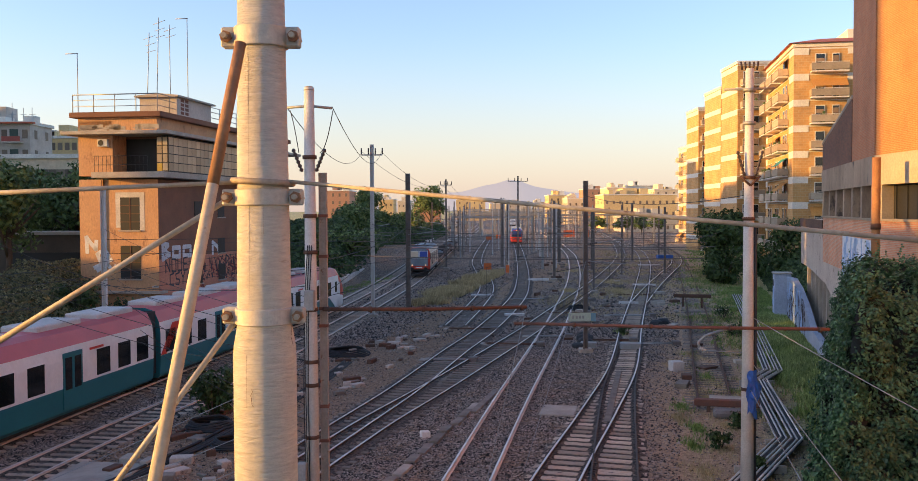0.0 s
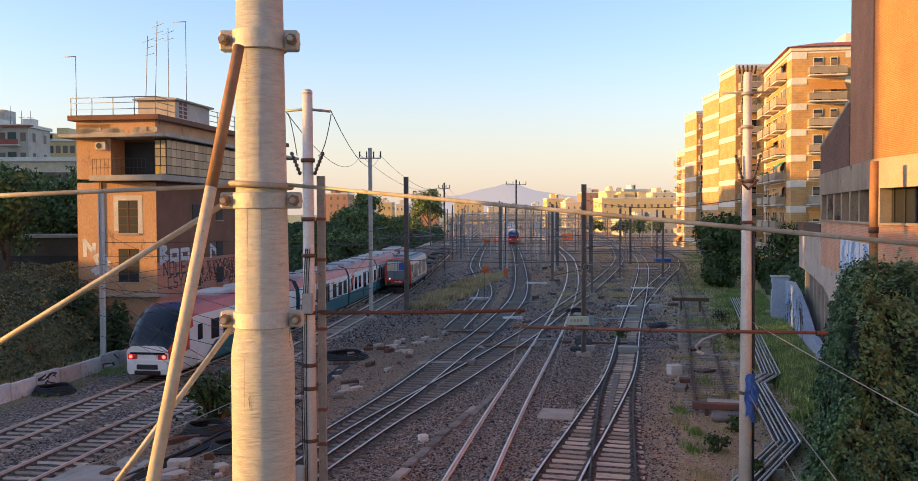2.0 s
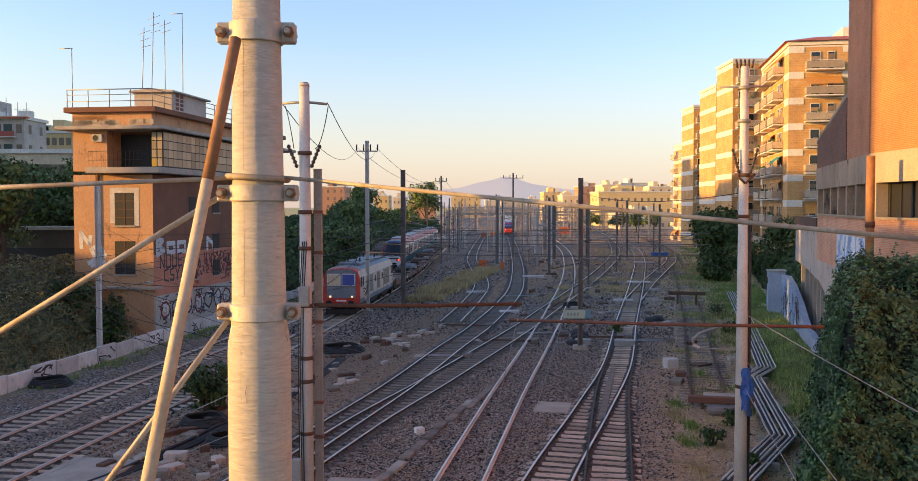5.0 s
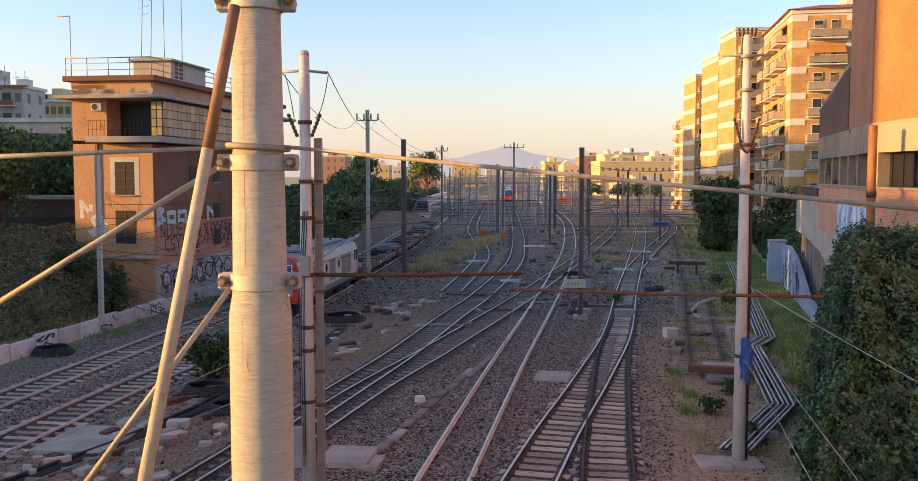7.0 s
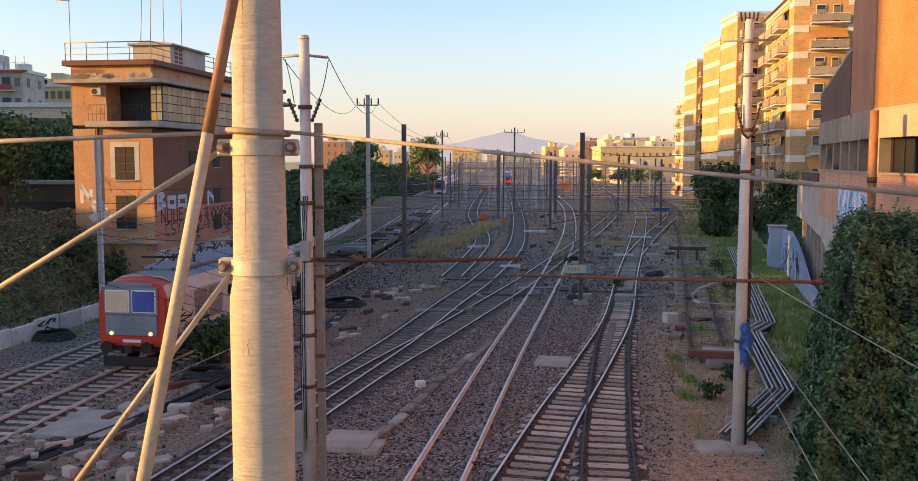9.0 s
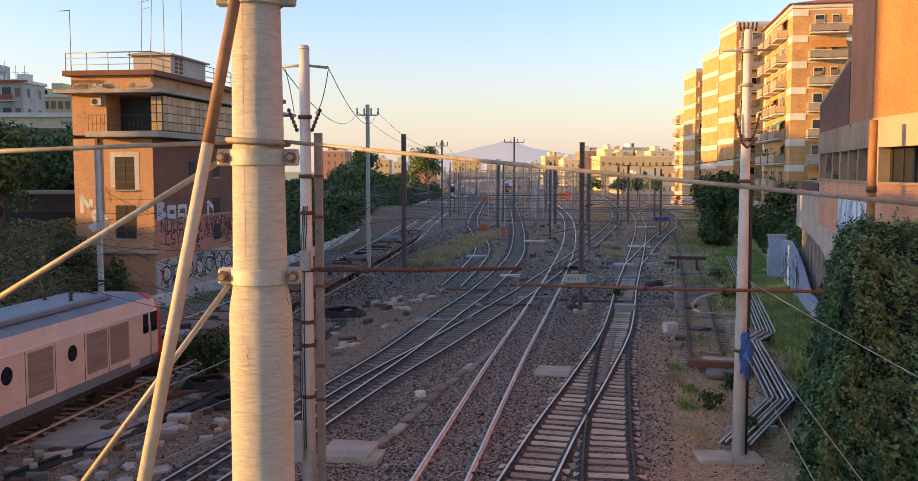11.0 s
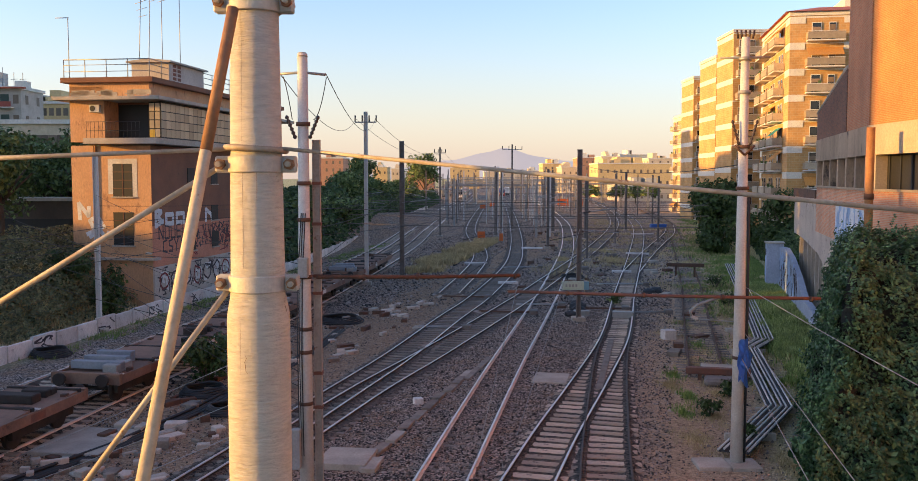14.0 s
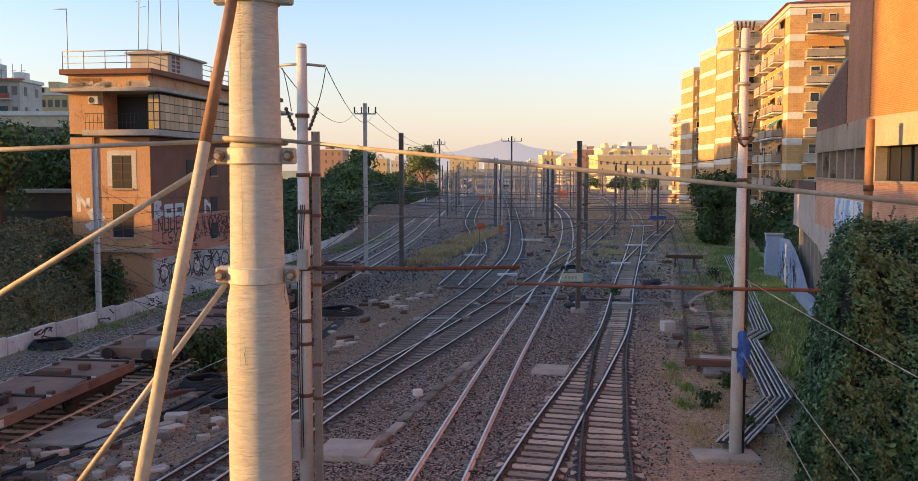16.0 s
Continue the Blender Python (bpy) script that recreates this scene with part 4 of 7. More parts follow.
    pipes = part("conduit", tb([(-WID + 1.62, -0.05, h(420)), (-WID + 1.62, -0.05, h(247))], 0.035, 6), M["plasterdark"], t)
    part("conduit_box", bx(-WID + 1.5, -WID + 1.74, -0.12, -0.004, h(300), h(291)), M["plasterdark"], pipes)
    lamp = part("wall_lamp", tb([(-0.35, -0.02, h(430)), (-0.1, -0.3, h(428))], 0.03, 6), M["steel"], t)
    part("lamp_head", bx(-0.25, 0.1, -0.5, -0.25, h(431), h(428), bev=0.02), M["polepaint"], lamp)


build_cabin()

# ---- brick building by the tracks ----
M["brick"] = brick_mat("red_brick", (0.74, 0.32, 0.17), (0.62, 0.24, 0.125), (0.6, 0.45, 0.33))
M["brickdark"] = brick_mat("stained_brick", (0.36, 0.145, 0.08), (0.27, 0.11, 0.07), (0.28, 0.2, 0.15))
# stained brick, its base also darkened for the shade on the receding wing
M["brickstainshade"] = brick_mat("stained_shaded_brick", (0.26, 0.1, 0.055), (0.12, 0.055, 0.036), (0.14, 0.09, 0.065))
M["brickorange"] = brick_mat("orange_brick", (0.46, 0.18, 0.05), (0.38, 0.145, 0.042), (0.42, 0.24, 0.1))
# copy of the orange brick, reddened for the wing lying in shade
M["brickred"] = brick_mat("shade_reddened_brick", (0.52, 0.19, 0.085), (0.42, 0.145, 0.065), (0.42, 0.25, 0.15))
# soot streaks over a beige render darkened for the same shaded wing
M["sootshade"] = mat("soot_and_shade_render", (0.42, 0.31, 0.22), (0.22, 0.16, 0.115), 0.9, 0, 0.35, 9, 0.15, 0.3, stain=(0.09, 0.07, 0.06), amount=0.45, stretch=(1, 1, 0.4))
M["beige"] = mat("beige_render", (0.46, 0.36, 0.25), (0.38, 0.295, 0.205), 0.9, 0, 0.5, 10, 0.15, stain=(0.28, 0.2, 0.14), amount=0.3)
M["greywall"] = mat("grey_render", (0.6, 0.5, 0.42), (0.44, 0.36, 0.3), 0.9, 0, 0.4, 10, 0.2, stain=(0.12, 0.09, 0.08), amount=0.42)
# dark brown that carries the shade behind the arch ribs
M["brownvoid"] = mat("void_shade_brown", (0.08, 0.065, 0.055), (0.05, 0.04, 0.035), 0.95, 0, 0.6, 8, 0.1)
M["bluepale"] = mat("pale_blue_paint", (0.4, 0.46, 0.56), (0.31, 0.36, 0.45), 0.85, 0, 0.6, 9, 0.1, stain=(0.3, 0.28, 0.28), amount=0.35)
M["bluespray"] = mat("blue_spray", (0.3, 0.48, 0.72), (0.45, 0.6, 0.8), 0.7, 0, 1.2, 9, 0)


def build_brick_building():
    # local x runs along the receding wall away from the corner, y is into the building
    yaw = 90 - math.degrees(math.atan(0.255))
    t = thing("brick_building", "tall red brick building with beige concrete bands and strip windows", "building", pose(18.4, 41.0, GROUND, 0, 0, yaw))
    zc = lambda py: EYE[2] + (300 - py) * 41.0 / 1560 - GROUND
    return t, zc


def build_brick():
    t, zc = build_brick_building()
    # receding wing, low
    L1 = 17.0
    part("lower_wall", bx(0, 8.5, -0.0, -6, -0.3, zc(323)), M["brick"], t)
    part("lower_wall", bx(8.502, L1, -0.0, -6, 5.4, zc(323)), M["brick"], t)
    haunch = bmesh.new()   # grey render that closes the void under the brick
    prism(haunch, [(8.502, 2.2), (11, 3.0), (14, 3.8), (L1, 4.3), (L1, 5.396), (8.502, 5.396)], 0.0, -0.6)
    bmesh.ops.recalc_face_normals(haunch, faces=haunch.faces[:])
    part("haunch", haunch, M["greywall"], t, "stained grey render above the arches")
    part("sill_band", bx(-0.02, L1, 0.12, -6, zc(323) + 0.004, zc(319)), M["beige"], t)
    # near-black block in place of unlit rooms behind the strip windows
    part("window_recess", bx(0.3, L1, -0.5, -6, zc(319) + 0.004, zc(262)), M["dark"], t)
    for i in range(7):
        x = 0.3 + i * (L1 - 0.6) / 6
        part("pier", bx(x - 0.22, x + 0.22, 0.05, -0.6, zc(319) + 0.004, zc(262)), M["sootshade"], t)
    part("lintel", bx(0.0, L1, 0.1, -6, zc(262) + 0.004, zc(212)), M["sootshade"], t, "soot-streaked concrete lintel, darkened as in shade")
    # upper brick: tall at the corner, sloping down along the wing
    up = bmesh.new()
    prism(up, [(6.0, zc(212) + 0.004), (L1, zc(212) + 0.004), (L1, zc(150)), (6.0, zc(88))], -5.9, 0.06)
    part("sloped_wall", up, M["brickstainshade"], t, "stained wall with sloping top, darkened as in shade")
    part("coping", tb([(L1, 0.0, zc(150) + 0.06), (6.0, 0.0, zc(88) + 0.06)], 0.12, 6), M["concrete"], t)
    part("tall_wall", bx(0, 5.99, 0.02, -6, zc(212) + 0.004, zc(-420)), M["brickred"], t)
    return t, zc


def build_brick_near():
    # the near wing, parallel to the view
    t = thing("brick_building", "tall sunlit orange brick wing with beige band and dark windows", "building", pose(18.4, 40.9, GROUND))
    zc = lambda py: EYE[2] + (300 - py) * 41.0 / 1560 - GROUND
    L = 42.0
    part("lower_wall", bx(0, 9, -L, 0, -0.3, zc(323)), M["brick"], t)
    part("sill_band", bx(-0.12, 9, -L, 0, zc(323) + 0.004, zc(319)), M["beige"], t)
    # the unlit interior is a near-black block here as well
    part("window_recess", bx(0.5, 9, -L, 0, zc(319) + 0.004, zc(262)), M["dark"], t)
    for y in (-0.35, -9.0, -18.0, -27.0):
        part("pier", bx(-0.02, 0.6, y - 0.35, y + 0.35, zc(319) + 0.004, zc(262)), M["beige"], t)
    for y in range(-17, 0, 1):
        if y % 9:
            part("mullion", bx(0.44, 0.5, y - 0.03, y + 0.03, zc(319) + 0.004, zc(262)), M["black"], t)
    part("lintel", bx(-0.08, 9, -L, 0, zc(262) + 0.004, zc(212)), M["beige"], t)
    part("tall_wall", bx(0, 9, -L, 0, zc(212) + 0.004, zc(-420)), M["brickorange"], t)
    return t


build_brick()
build_brick_near()


def build_arch_wall():
    # the grey retaining wall with a sweeping arch that carries on from the brick wing
    d = math.atan(0.255)
    t = thing("retaining_wall", "grey rendered retaining wall with leaning arch ribs and blue graffiti", "wall", pose(22.75, 57.5, GROUND, 0, 0, 90 - math.degrees(d)))
    zc = lambda py, Y: EYE[2] + (300 - py) * Y / 1560 - GROUND
    top = zc(322, 62)
    part("upper_wall", bx(0, 12.5, 0.1, -3, 4.6, top), M["greywall"], t)
    part("upper_rail", bx(0, 12.5, 0.2, 0.1, top - 0.5, top + 0.1), M["rust"], t)
    sweep = bmesh.new()
    n = 14
    prof = [(0.0, 4.6)] + [(12.5 * i / n, 4.6 - 0.5 * (1 - i / n) ** 2.2) for i in range(n + 1)] + [(12.5, 4.6)]
    a = [sweep.verts.new((x, 0.1, z)) for x, z in prof[1:]]
    b = [sweep.verts.new((x, -0.6, z)) for x, z in prof[1:]]
    top_a = [sweep.verts.new((x, 0.1, 4.598)) for x, z in prof[1:-1]]
    for i in range(n):
        sweep.faces.new((a[i], a[i + 1], top_a[i + 1], top_a[i]))
        sweep.faces.new((a[i], b[i], b[i + 1], a[i + 1]))
    part("arch", sweep, M["greywall"], t)
    # the depth of the arch is painted: this wall is dark by colour
    part("back_wall", bx(-8.6, 14, -1.6, -3, -0.3, 4.59), M["brownvoid"], t, "back wall coloured dark for the shade under the arch")
    for x, z in ((-7.6, 2.3), (-5.9, 2.9), (-4.2, 3.5), (-2.5, 3.9), (-0.8, 4.1), (1.0, 4.2), (3.0, 4.59), (5.0, 4.59), (7.2, 4.59), (9.6, 4.59)):
        part("rib", bx(x, x + 0.32, -0.05, -1.59, -0.2, z), M["concrete"], t)
    lw = bmesh.new()
    prism(lw, [(-9, -0.3), (15, -0.3), (15, 3.3), (11, 3.5), (7, 3.1), (3, 2.3), (-1, 1.2), (-9, 0.9)], 0.5, 0.9)
    low = part("low_wall", lw, M["bluepale"], t, "pale low wall painted blue and white")
    strokes(scribble(11, -14.5, -4, 0.2, 3.0, 46), 0.09, M["bluespray"], t, pose(0, 0.91, 0, 0, 0, 180))
    strokes(scribble(12, -14.5, -2, 0.2, 2.6, 26), 0.05, M["ink"], t, pose(0, 0.918, 0, 0, 0, 180))
    hut = part("hut", bx(15.5, 17.0, 0.5, 1.8, -0.3, 3.5, bev=0.05), M["bluepale"], t, "small pale painted hut")
    part("roof_slab", bx(15.42, 17.08, 0.42, 1.88, 3.502, 3.6), M["concrete"], hut)
    part("window", bx(16.0, 16.6, 1.795, 1.83, 2.5, 3.0), M["dark"], hut)
    strokes(scribble(13, -17.2, -15.6, 0.3, 2.5, 9), 0.08, M["bluespray"], t, pose(0, 1.81, 0, 0, 0, 180))
    return low


build_arch_wall()


# ---- apartment blocks ----
M["aptbrick"] = brick_mat("ochre_brick", (0.6, 0.34, 0.13), (0.5, 0.275, 0.1), (0.56, 0.4, 0.2), 0.3, 0.6, 0.02)
M["white"] = mat("off_white_render", (0.74, 0.7, 0.62), (0.64, 0.6, 0.52), 0.85, 0, 0.4, 8, 0.1)
M["awning"] = mat("orange_awning", (0.6, 0.28, 0.07), (0.5, 0.22, 0.05), 0.85, 0, 1, 6, 0.05, stretch=(6, 6, 0.4))
M["greenawning"] = mat("green_awning", (0.03, 0.32, 0.26), (0.02, 0.25, 0.2), 0.85, 0, 1, 6, 0.05)
M["rooftile"] = mat("red_roof_tiles", (0.52, 0.13, 0.07), (0.42, 0.1, 0.055), 0.85, 0, 1, 7, 0.4, stretch=(1, 5, 5))
M["shutter"] = mat("brown_shutter", (0.3, 0.2, 0.13), (0.22, 0.15, 0.1), 0.8, 0, 1, 6, 0.1, random_tint=0.5)
M["balcony"] = mat("balcony_panel", (0.44, 0.36, 0.26), (0.36, 0.28, 0.2), 0.8, 0, 1, 8, 0.1, random_tint=0.4)


def build_block(x, y, wide, deep, top, floors, bays, side_bays, label, roof=False, seed=1, front=((0, 99),), side=((0, 99),), yaw=0.0):
    """A block whose near corner stands at x, y: white slab bands, brick between, balconies on both faces."""
    r = random.Random(seed)
    t = thing("apartment_block", label, "apartment building", pose(x, y, GROUND, 0, 0, yaw), "apartment blocks beyond the wall")
    z1 = top - GROUND
    fh = z1 / floors
    part("wall", bx(0, wide, 0, deep, 0, z1), M["aptbrick"], t)
    for k in range(1, floors + 1):
        for a, b in front:
            part("slab_band", bx(a - 0.05, min(b, wide), -0.06, 0.1, fh * k - 0.95, fh * k - 0.1), M["white"], t)
        for a, b in side:
            part("slab_band", bx(-0.06, 0.1, a + 0.1, min(b, deep), fh * k - 0.95, fh * k - 0.1), M["white"], t)
        part("floor_slab", bx(-0.03, wide, -0.03, deep, fh * k - 0.28, fh * k - 0.1), M["white"], t)
    part("parapet", bx(-0.15, wide + 0.15, -0.15, deep + 0.15, z1, z1 + 0.5), M["white"], t)
    win, glass, shut = fin(bx(-0.6, 0.6, -0.09, 0.0, 0.0, 1.5), "window", M["white"]), fin(bx(-0.5, 0.5, -0.11, -0.092, 0.08, 1.42), "pane", M["glass"]), fin(bx(-0.5, 0.5, -0.125, -0.112, 0.0, 1.0), "shutter", M["shutter"])

    bdoor, bpane, bshut = fin(bx(-0.6, 0.6, -0.1, -0.062, 0, 2.25), "balcony_door", M["white"]), fin(bx(-0.5, 0.5, -0.12, -0.102, 0.1, 2.15), "pane", M["glass"]), fin(bx(-0.5, 0.5, -0.135, -0.122, 0.0, 0.95), "shutter", M["shutter"])

    def opening(px, py, z, rot):
        w = shared("window", win, t, pose(px, py, z, 0, 0, rot))
        shared("pane", glass, w, Matrix.Identity(4))
        d = r.random()
        if d < 0.7:
            shared("shutter", shut, w, pose(0, 0, 1.44 - 1.0 * (0.35 + d * 0.6)) @ Matrix.Scale(0.35 + d * 0.6, 4, (0, 0, 1)))

    def balcony(px, py, z, rot, w):
        m = pose(px, py, z, 0, 0, rot)
        b = part("balcony", bx(-w / 2, w / 2, -1.35, -0.06, -0.14, 0.02), M["white"], t)
        b.matrix_basis = m
        part("railing", bx(-w / 2, w / 2, -1.35, -1.29, 0.12, 0.95), M["balcony"], b)
        part("handrail", bx(-w / 2, w / 2, -1.37, -1.27, 1.0, 1.06), M["white"], b)
        for sx in (-1, 1):
            part("side_railing", bx(sx * w / 2 - 0.03, sx * w / 2 + 0.03, -1.28, -0.07, 0.12, 0.95), M["balcony"], b)
        for dx, dw in ((-w * 0.22, 0.55), (w * 0.2, 0.4)):
            d = shared("balcony_door", bdoor, b, pose(dx, 0, 0.03) @ Matrix.Scale(dw / 0.55, 4, (1, 0, 0)))
            shared("pane", bpane, d, Matrix.Identity(4))
            if r.random() < 0.6:
                shared("shutter", bshut, d, pose(0, 0, 2.2 - 1.9 * 0.5) @ Matrix.Scale(r.uniform(0.3, 1.0), 4, (0, 0, 1)))
        k = r.random()
        if k < 0.2:
            aw = bmesh.new()
            prism(aw, [(-w / 2 + 0.1, 2.3), (-w / 2 + 0.1, 2.34), (w / 2 - 0.1, 2.34), (w / 2 - 0.1, 2.3)][::-1], -0.1, -0.07)
            part("awning_box", aw, M["white"], b)
            sl = bmesh.new()
            v = [sl.verts.new(c) for c in ((-w / 2 + 0.1, -0.15, 2.35), (w / 2 - 0.1, -0.15, 2.35), (w / 2 - 0.1, -1.45, 1.3), (-w / 2 + 0.1, -1.45, 1.3))]
            u = [sl.verts.new(q.co + Vector((0, 0.02, 0.03))) for q in v]
            sl.faces.new(v[::-1]), sl.faces.new(u)
            for i in range(4):
                sl.faces.new((v[i], v[(i + 1) % 4], u[(i + 1) % 4], u[i]))
            part("awning", sl, M["greenawning"] if k < 0.05 else M["awning"], b)
        elif k < 0.6:
            for i in range(r.randint(2, 4)):
                px2 = r.uniform(-w / 2 + 0.2, w / 2 - 0.2)
                part("plant_pot", bx(px2 - 0.15, px2 + 0.15, -1.25, -0.95, 0.03, r.uniform(1.0, 1.5)), M["leafdark"], b)
    for k in range(floors):
        z = fh * k + 0.1
        for f, px, w in bays:
            if f == "b":
                balcony(px, 0, z, 0, w)
            else:
                opening(px, 0, z + 0.75, 0)
        for f, py, w in side_bays:
            if f == "b":
                balcony(0, py, z, -90, w)
            else:
                opening(0, py, z + 0.75, -90)
    if roof:
        rf = bmesh.new()
        z = z1 + 0.5
        v = [rf.verts.new(c) for c in ((-0.6, -0.6, z), (wide + 0.6, -0.6, z), (wide + 0.6, deep + 0.6, z), (-0.6, deep + 0.6, z), (wide * 0.25, deep * 0.5, z + 2.4), (wide * 0.75, deep * 0.5, z + 2.4))]
        for q in ((0, 1, 5, 4), (1, 2, 5), (2, 3, 4, 5), (3, 0, 4), (3, 2, 1, 0)):
            rf.faces.new([v[i] for i in q])
        part("roof", rf, M["rooftile"], t, "red tiled hip roof")
        part("roof_house", bx(wide * 0.4, wide * 0.8, deep * 0.5, deep * 0.9, z, z + 3.6), M["white"], t)
    return t


BLOCKLABEL = "sunlit ochre brick apartment block with white bands and balconies"
build_block(41.4, 115, 22, 22, 28.6, 9, [("b", 4.1, 4.4), ("w", 8.0, 0), ("b", 12.5, 4.0), ("w", 17, 0)], [("b", 5.6, 4.6), ("b", 11.6, 4.6), ("b", 17.6, 4.6)], "ochre brick apartment block with white bands under a red roof", True, 3, ((0, 1.8), (6.4, 9.6), (15, 22)), ((0, 2.9), (20.4, 22)), -10)
build_block(43.4, 145, 22, 9, 31.3, 9, [("b", 2.2, 3.6), ("w", 5.5, 0), ("b", 9.5, 4)], [], BLOCKLABEL, False, 5, ((4.2, 7),))
build_block(46.4, 165, 22, 11, 30.0, 9, [("b", 2.1, 3.4), ("w", 6.0, 0)], [], BLOCKLABEL, False, 8, ((4, 8),))
build_block(48.8, 190, 22, 10, 29.0, 9, [("b", 2.1, 3.4), ("w", 6.0, 0)], [], BLOCKLABEL, False, 11, ((4, 8),))
build_block(57, 226, 20, 16, 24.0, 7, [("b", 3.0, 4)], [("b", 4.0, 4), ("b", 12, 4)], BLOCKLABEL, False, 12)

# ---- distant town ----
M["cream"] = mat("cream_render", (0.68, 0.56, 0.4), (0.58, 0.47, 0.33), 0.9, 0, 0.05, 2, 0.0)
M["ochre"] = mat("ochre_render", (0.68, 0.5, 0.25), (0.6, 0.43, 0.21), 0.9, 0, 0.05, 2, 0.0)
M["terracotta"] = mat("terracotta_render", (0.5, 0.26, 0.16), (0.42, 0.22, 0.14), 0.9, 0, 0.05, 2, 0.0)
M["farwindow"] = mat("shuttered_window", (0.2, 0.145, 0.1), (0.13, 0.1, 0.075), 0.6, 0, 0.3, 4, 0.0, random_tint=0.5)
M["palegrey"] = mat("pale_render", (0.5, 0.45, 0.37), (0.42, 0.37, 0.3), 0.9, 0, 0.1, 4, 0.0)


def build_house(x, y, wide, deep, top, mtl, label, floors=4, bays=8, z0=GROUND, yaw=0.0, annex=True):
    t = thing("distant_building", label, "building", pose(x, y, z0, 0, 0, yaw), "buildings of the far town")
    h = top - z0
    part("wall", bx(0, wide, 0, deep, 0, h), mtl, t)
    part("cornice", bx(-0.3, wide + 0.3, -0.3, deep + 0.3, h, h + 0.5), M["white"], t)
    if annex:
        part("roof_house", bx(wide * 0.3, wide * 0.5, deep * 0.3, deep * 0.8, h + 0.5, h + 3.2), mtl, t)
        rr = random.Random(int(x * 10) + int(y))
        for k in range(max(2, int(wide / 9))):   # attic rooms, tanks and chimneys
            a, w2 = rr.uniform(0, wide * 0.9), rr.uniform(0.6, 4.5)
            part("attic", bx(a, min(a + w2, wide), deep * 0.2, deep * rr.uniform(0.35, 0.7), h + 0.5, h + rr.uniform(1.4, 3.4)), rr.choice((mtl, M["white"], M["palegrey"], mtl)), t)
    fh = h / floors
    me = fin(bx(-0.45, 0.45, -0.06, 0.0, 0, 1.45), "window", M["farwindow"])
    for k in range(floors):
        for i in range(bays):
            shared("window", me, t, pose(wide * (i + 0.5) / bays, 0, fh * k + 1.0))
        for i in range(max(2, int(deep / 4))):
            n = max(2, int(deep / 4))
            shared("window", me, t, pose(0, deep * (i + 0.5) / n, fh * k + 1.0, 0, 0, -90))
            shared("window", me, t, pose(wide, deep * (i + 0.5) / n, fh * k + 1.0, 0, 0, 90))
    return t


def at(px, depth):
    return (px - 784) / 1560 * depth


rnd = random.Random(21)
for px0, px1, depth, py, mtl, fl in ((930, 962, 560, 277, "ochre", 4), (962, 992, 520, 283, "cream", 3), (990, 1020, 600, 267, "terracotta", 5), (1024, 1148, 400, 277, "ochre", 3), (1030, 1060, 500, 265, "cream", 4), (1062, 1110, 520, 262, "white", 5), (1110, 1150, 480, 268, "cream", 5), (545, 590, 420, 268, "terracotta", 5), (602, 628, 520, 272, "ochre", 4), (640, 665, 560, 283, "ochre", 3), (672, 692, 600, 286, "cream", 3), (700, 745, 640, 289, "terracotta", 3), (772, 822, 700, 284, "ochre", 4), (830, 850, 760, 291, "cream", 2), (858, 900, 800, 290, "palegrey", 3), (905, 930, 760, 289, "cream", 3), (1060, 1150, 340, 314, "palegrey", 1)):
    z = EYE[2] + (300 - py) * depth / 1560
    build_house(at(px0, depth), depth, at(px1, depth) - at(px0, depth), 26, z, M[mtl], "sunlit far %s building with rows of windows" % {"white": "white", "ochre": "ochre", "cream": "cream", "terracotta": "terracotta", "palegrey": "grey"}[mtl], fl, max(3, int((px1 - px0) / 11)))

# town behind the cabin
M["redpanel"] = mat("red_balcony_panel", (0.42, 0.1, 0.07), (0.34, 0.08, 0.06), 0.8, 0, 0.6, 6, 0.05)
M["greenshutter"] = mat("green_shutter", (0.06, 0.1, 0.08), (0.04, 0.075, 0.06), 0.7, 0, 0.8, 6, 0.05)


def dress_house(t, wide, h, floors, columns, seed):
    """Balconies with red panels, shutters and roof aerials on a house front."""
    r, fh = random.Random(seed), h / floors
    for k in range(1, floors):
        for px in columns:
            b = part("balcony", bx(px - 1.5, px + 1.5, -1.2, 0, fh * k + 0.35, fh * k + 0.5), M["white"], t)
            part("panel", bx(px - 1.5, px + 1.5, -1.22, -1.14, fh * k + 0.52, fh * k + 1.35), M["redpanel"], b, "red balcony panel")
            part("door", bx(px - 0.7, px + 0.7, -0.09, -0.065, fh * k + 0.52, fh * k + 2.6), M["greenshutter"], b, "dark green shuttered door")
    part("eave_board", bx(-0.7, wide + 0.9, -0.9, 0.0, h + 0.2, h + 0.45), M["rooftile"], t)
    for k in range(9):
        px = r.uniform(0.5, wide - 0.5)
        a = part("aerial", tb([(px, 2, h + 0.4), (px, 2, h + r.uniform(2, 4.2))], 0.05, 5), M["steel"], t)
        part("crossbar", tb([(px - 0.5, 2, h + 1.9), (px + 0.5, 2.2, h + 2.0)], 0.04, 4), M["steel"], a)


hw = at(46, 150) - at(-60, 150)
dress_house(build_house(at(-60, 150), 150, hw, 8, EYE[2] + 148 * 150 / 1560, M["paleplaster"], "pale apartment house with red balconies and green shutters", 7, 6), hw, 22.9, 7, (hw * 0.36, hw * 0.74), 3)
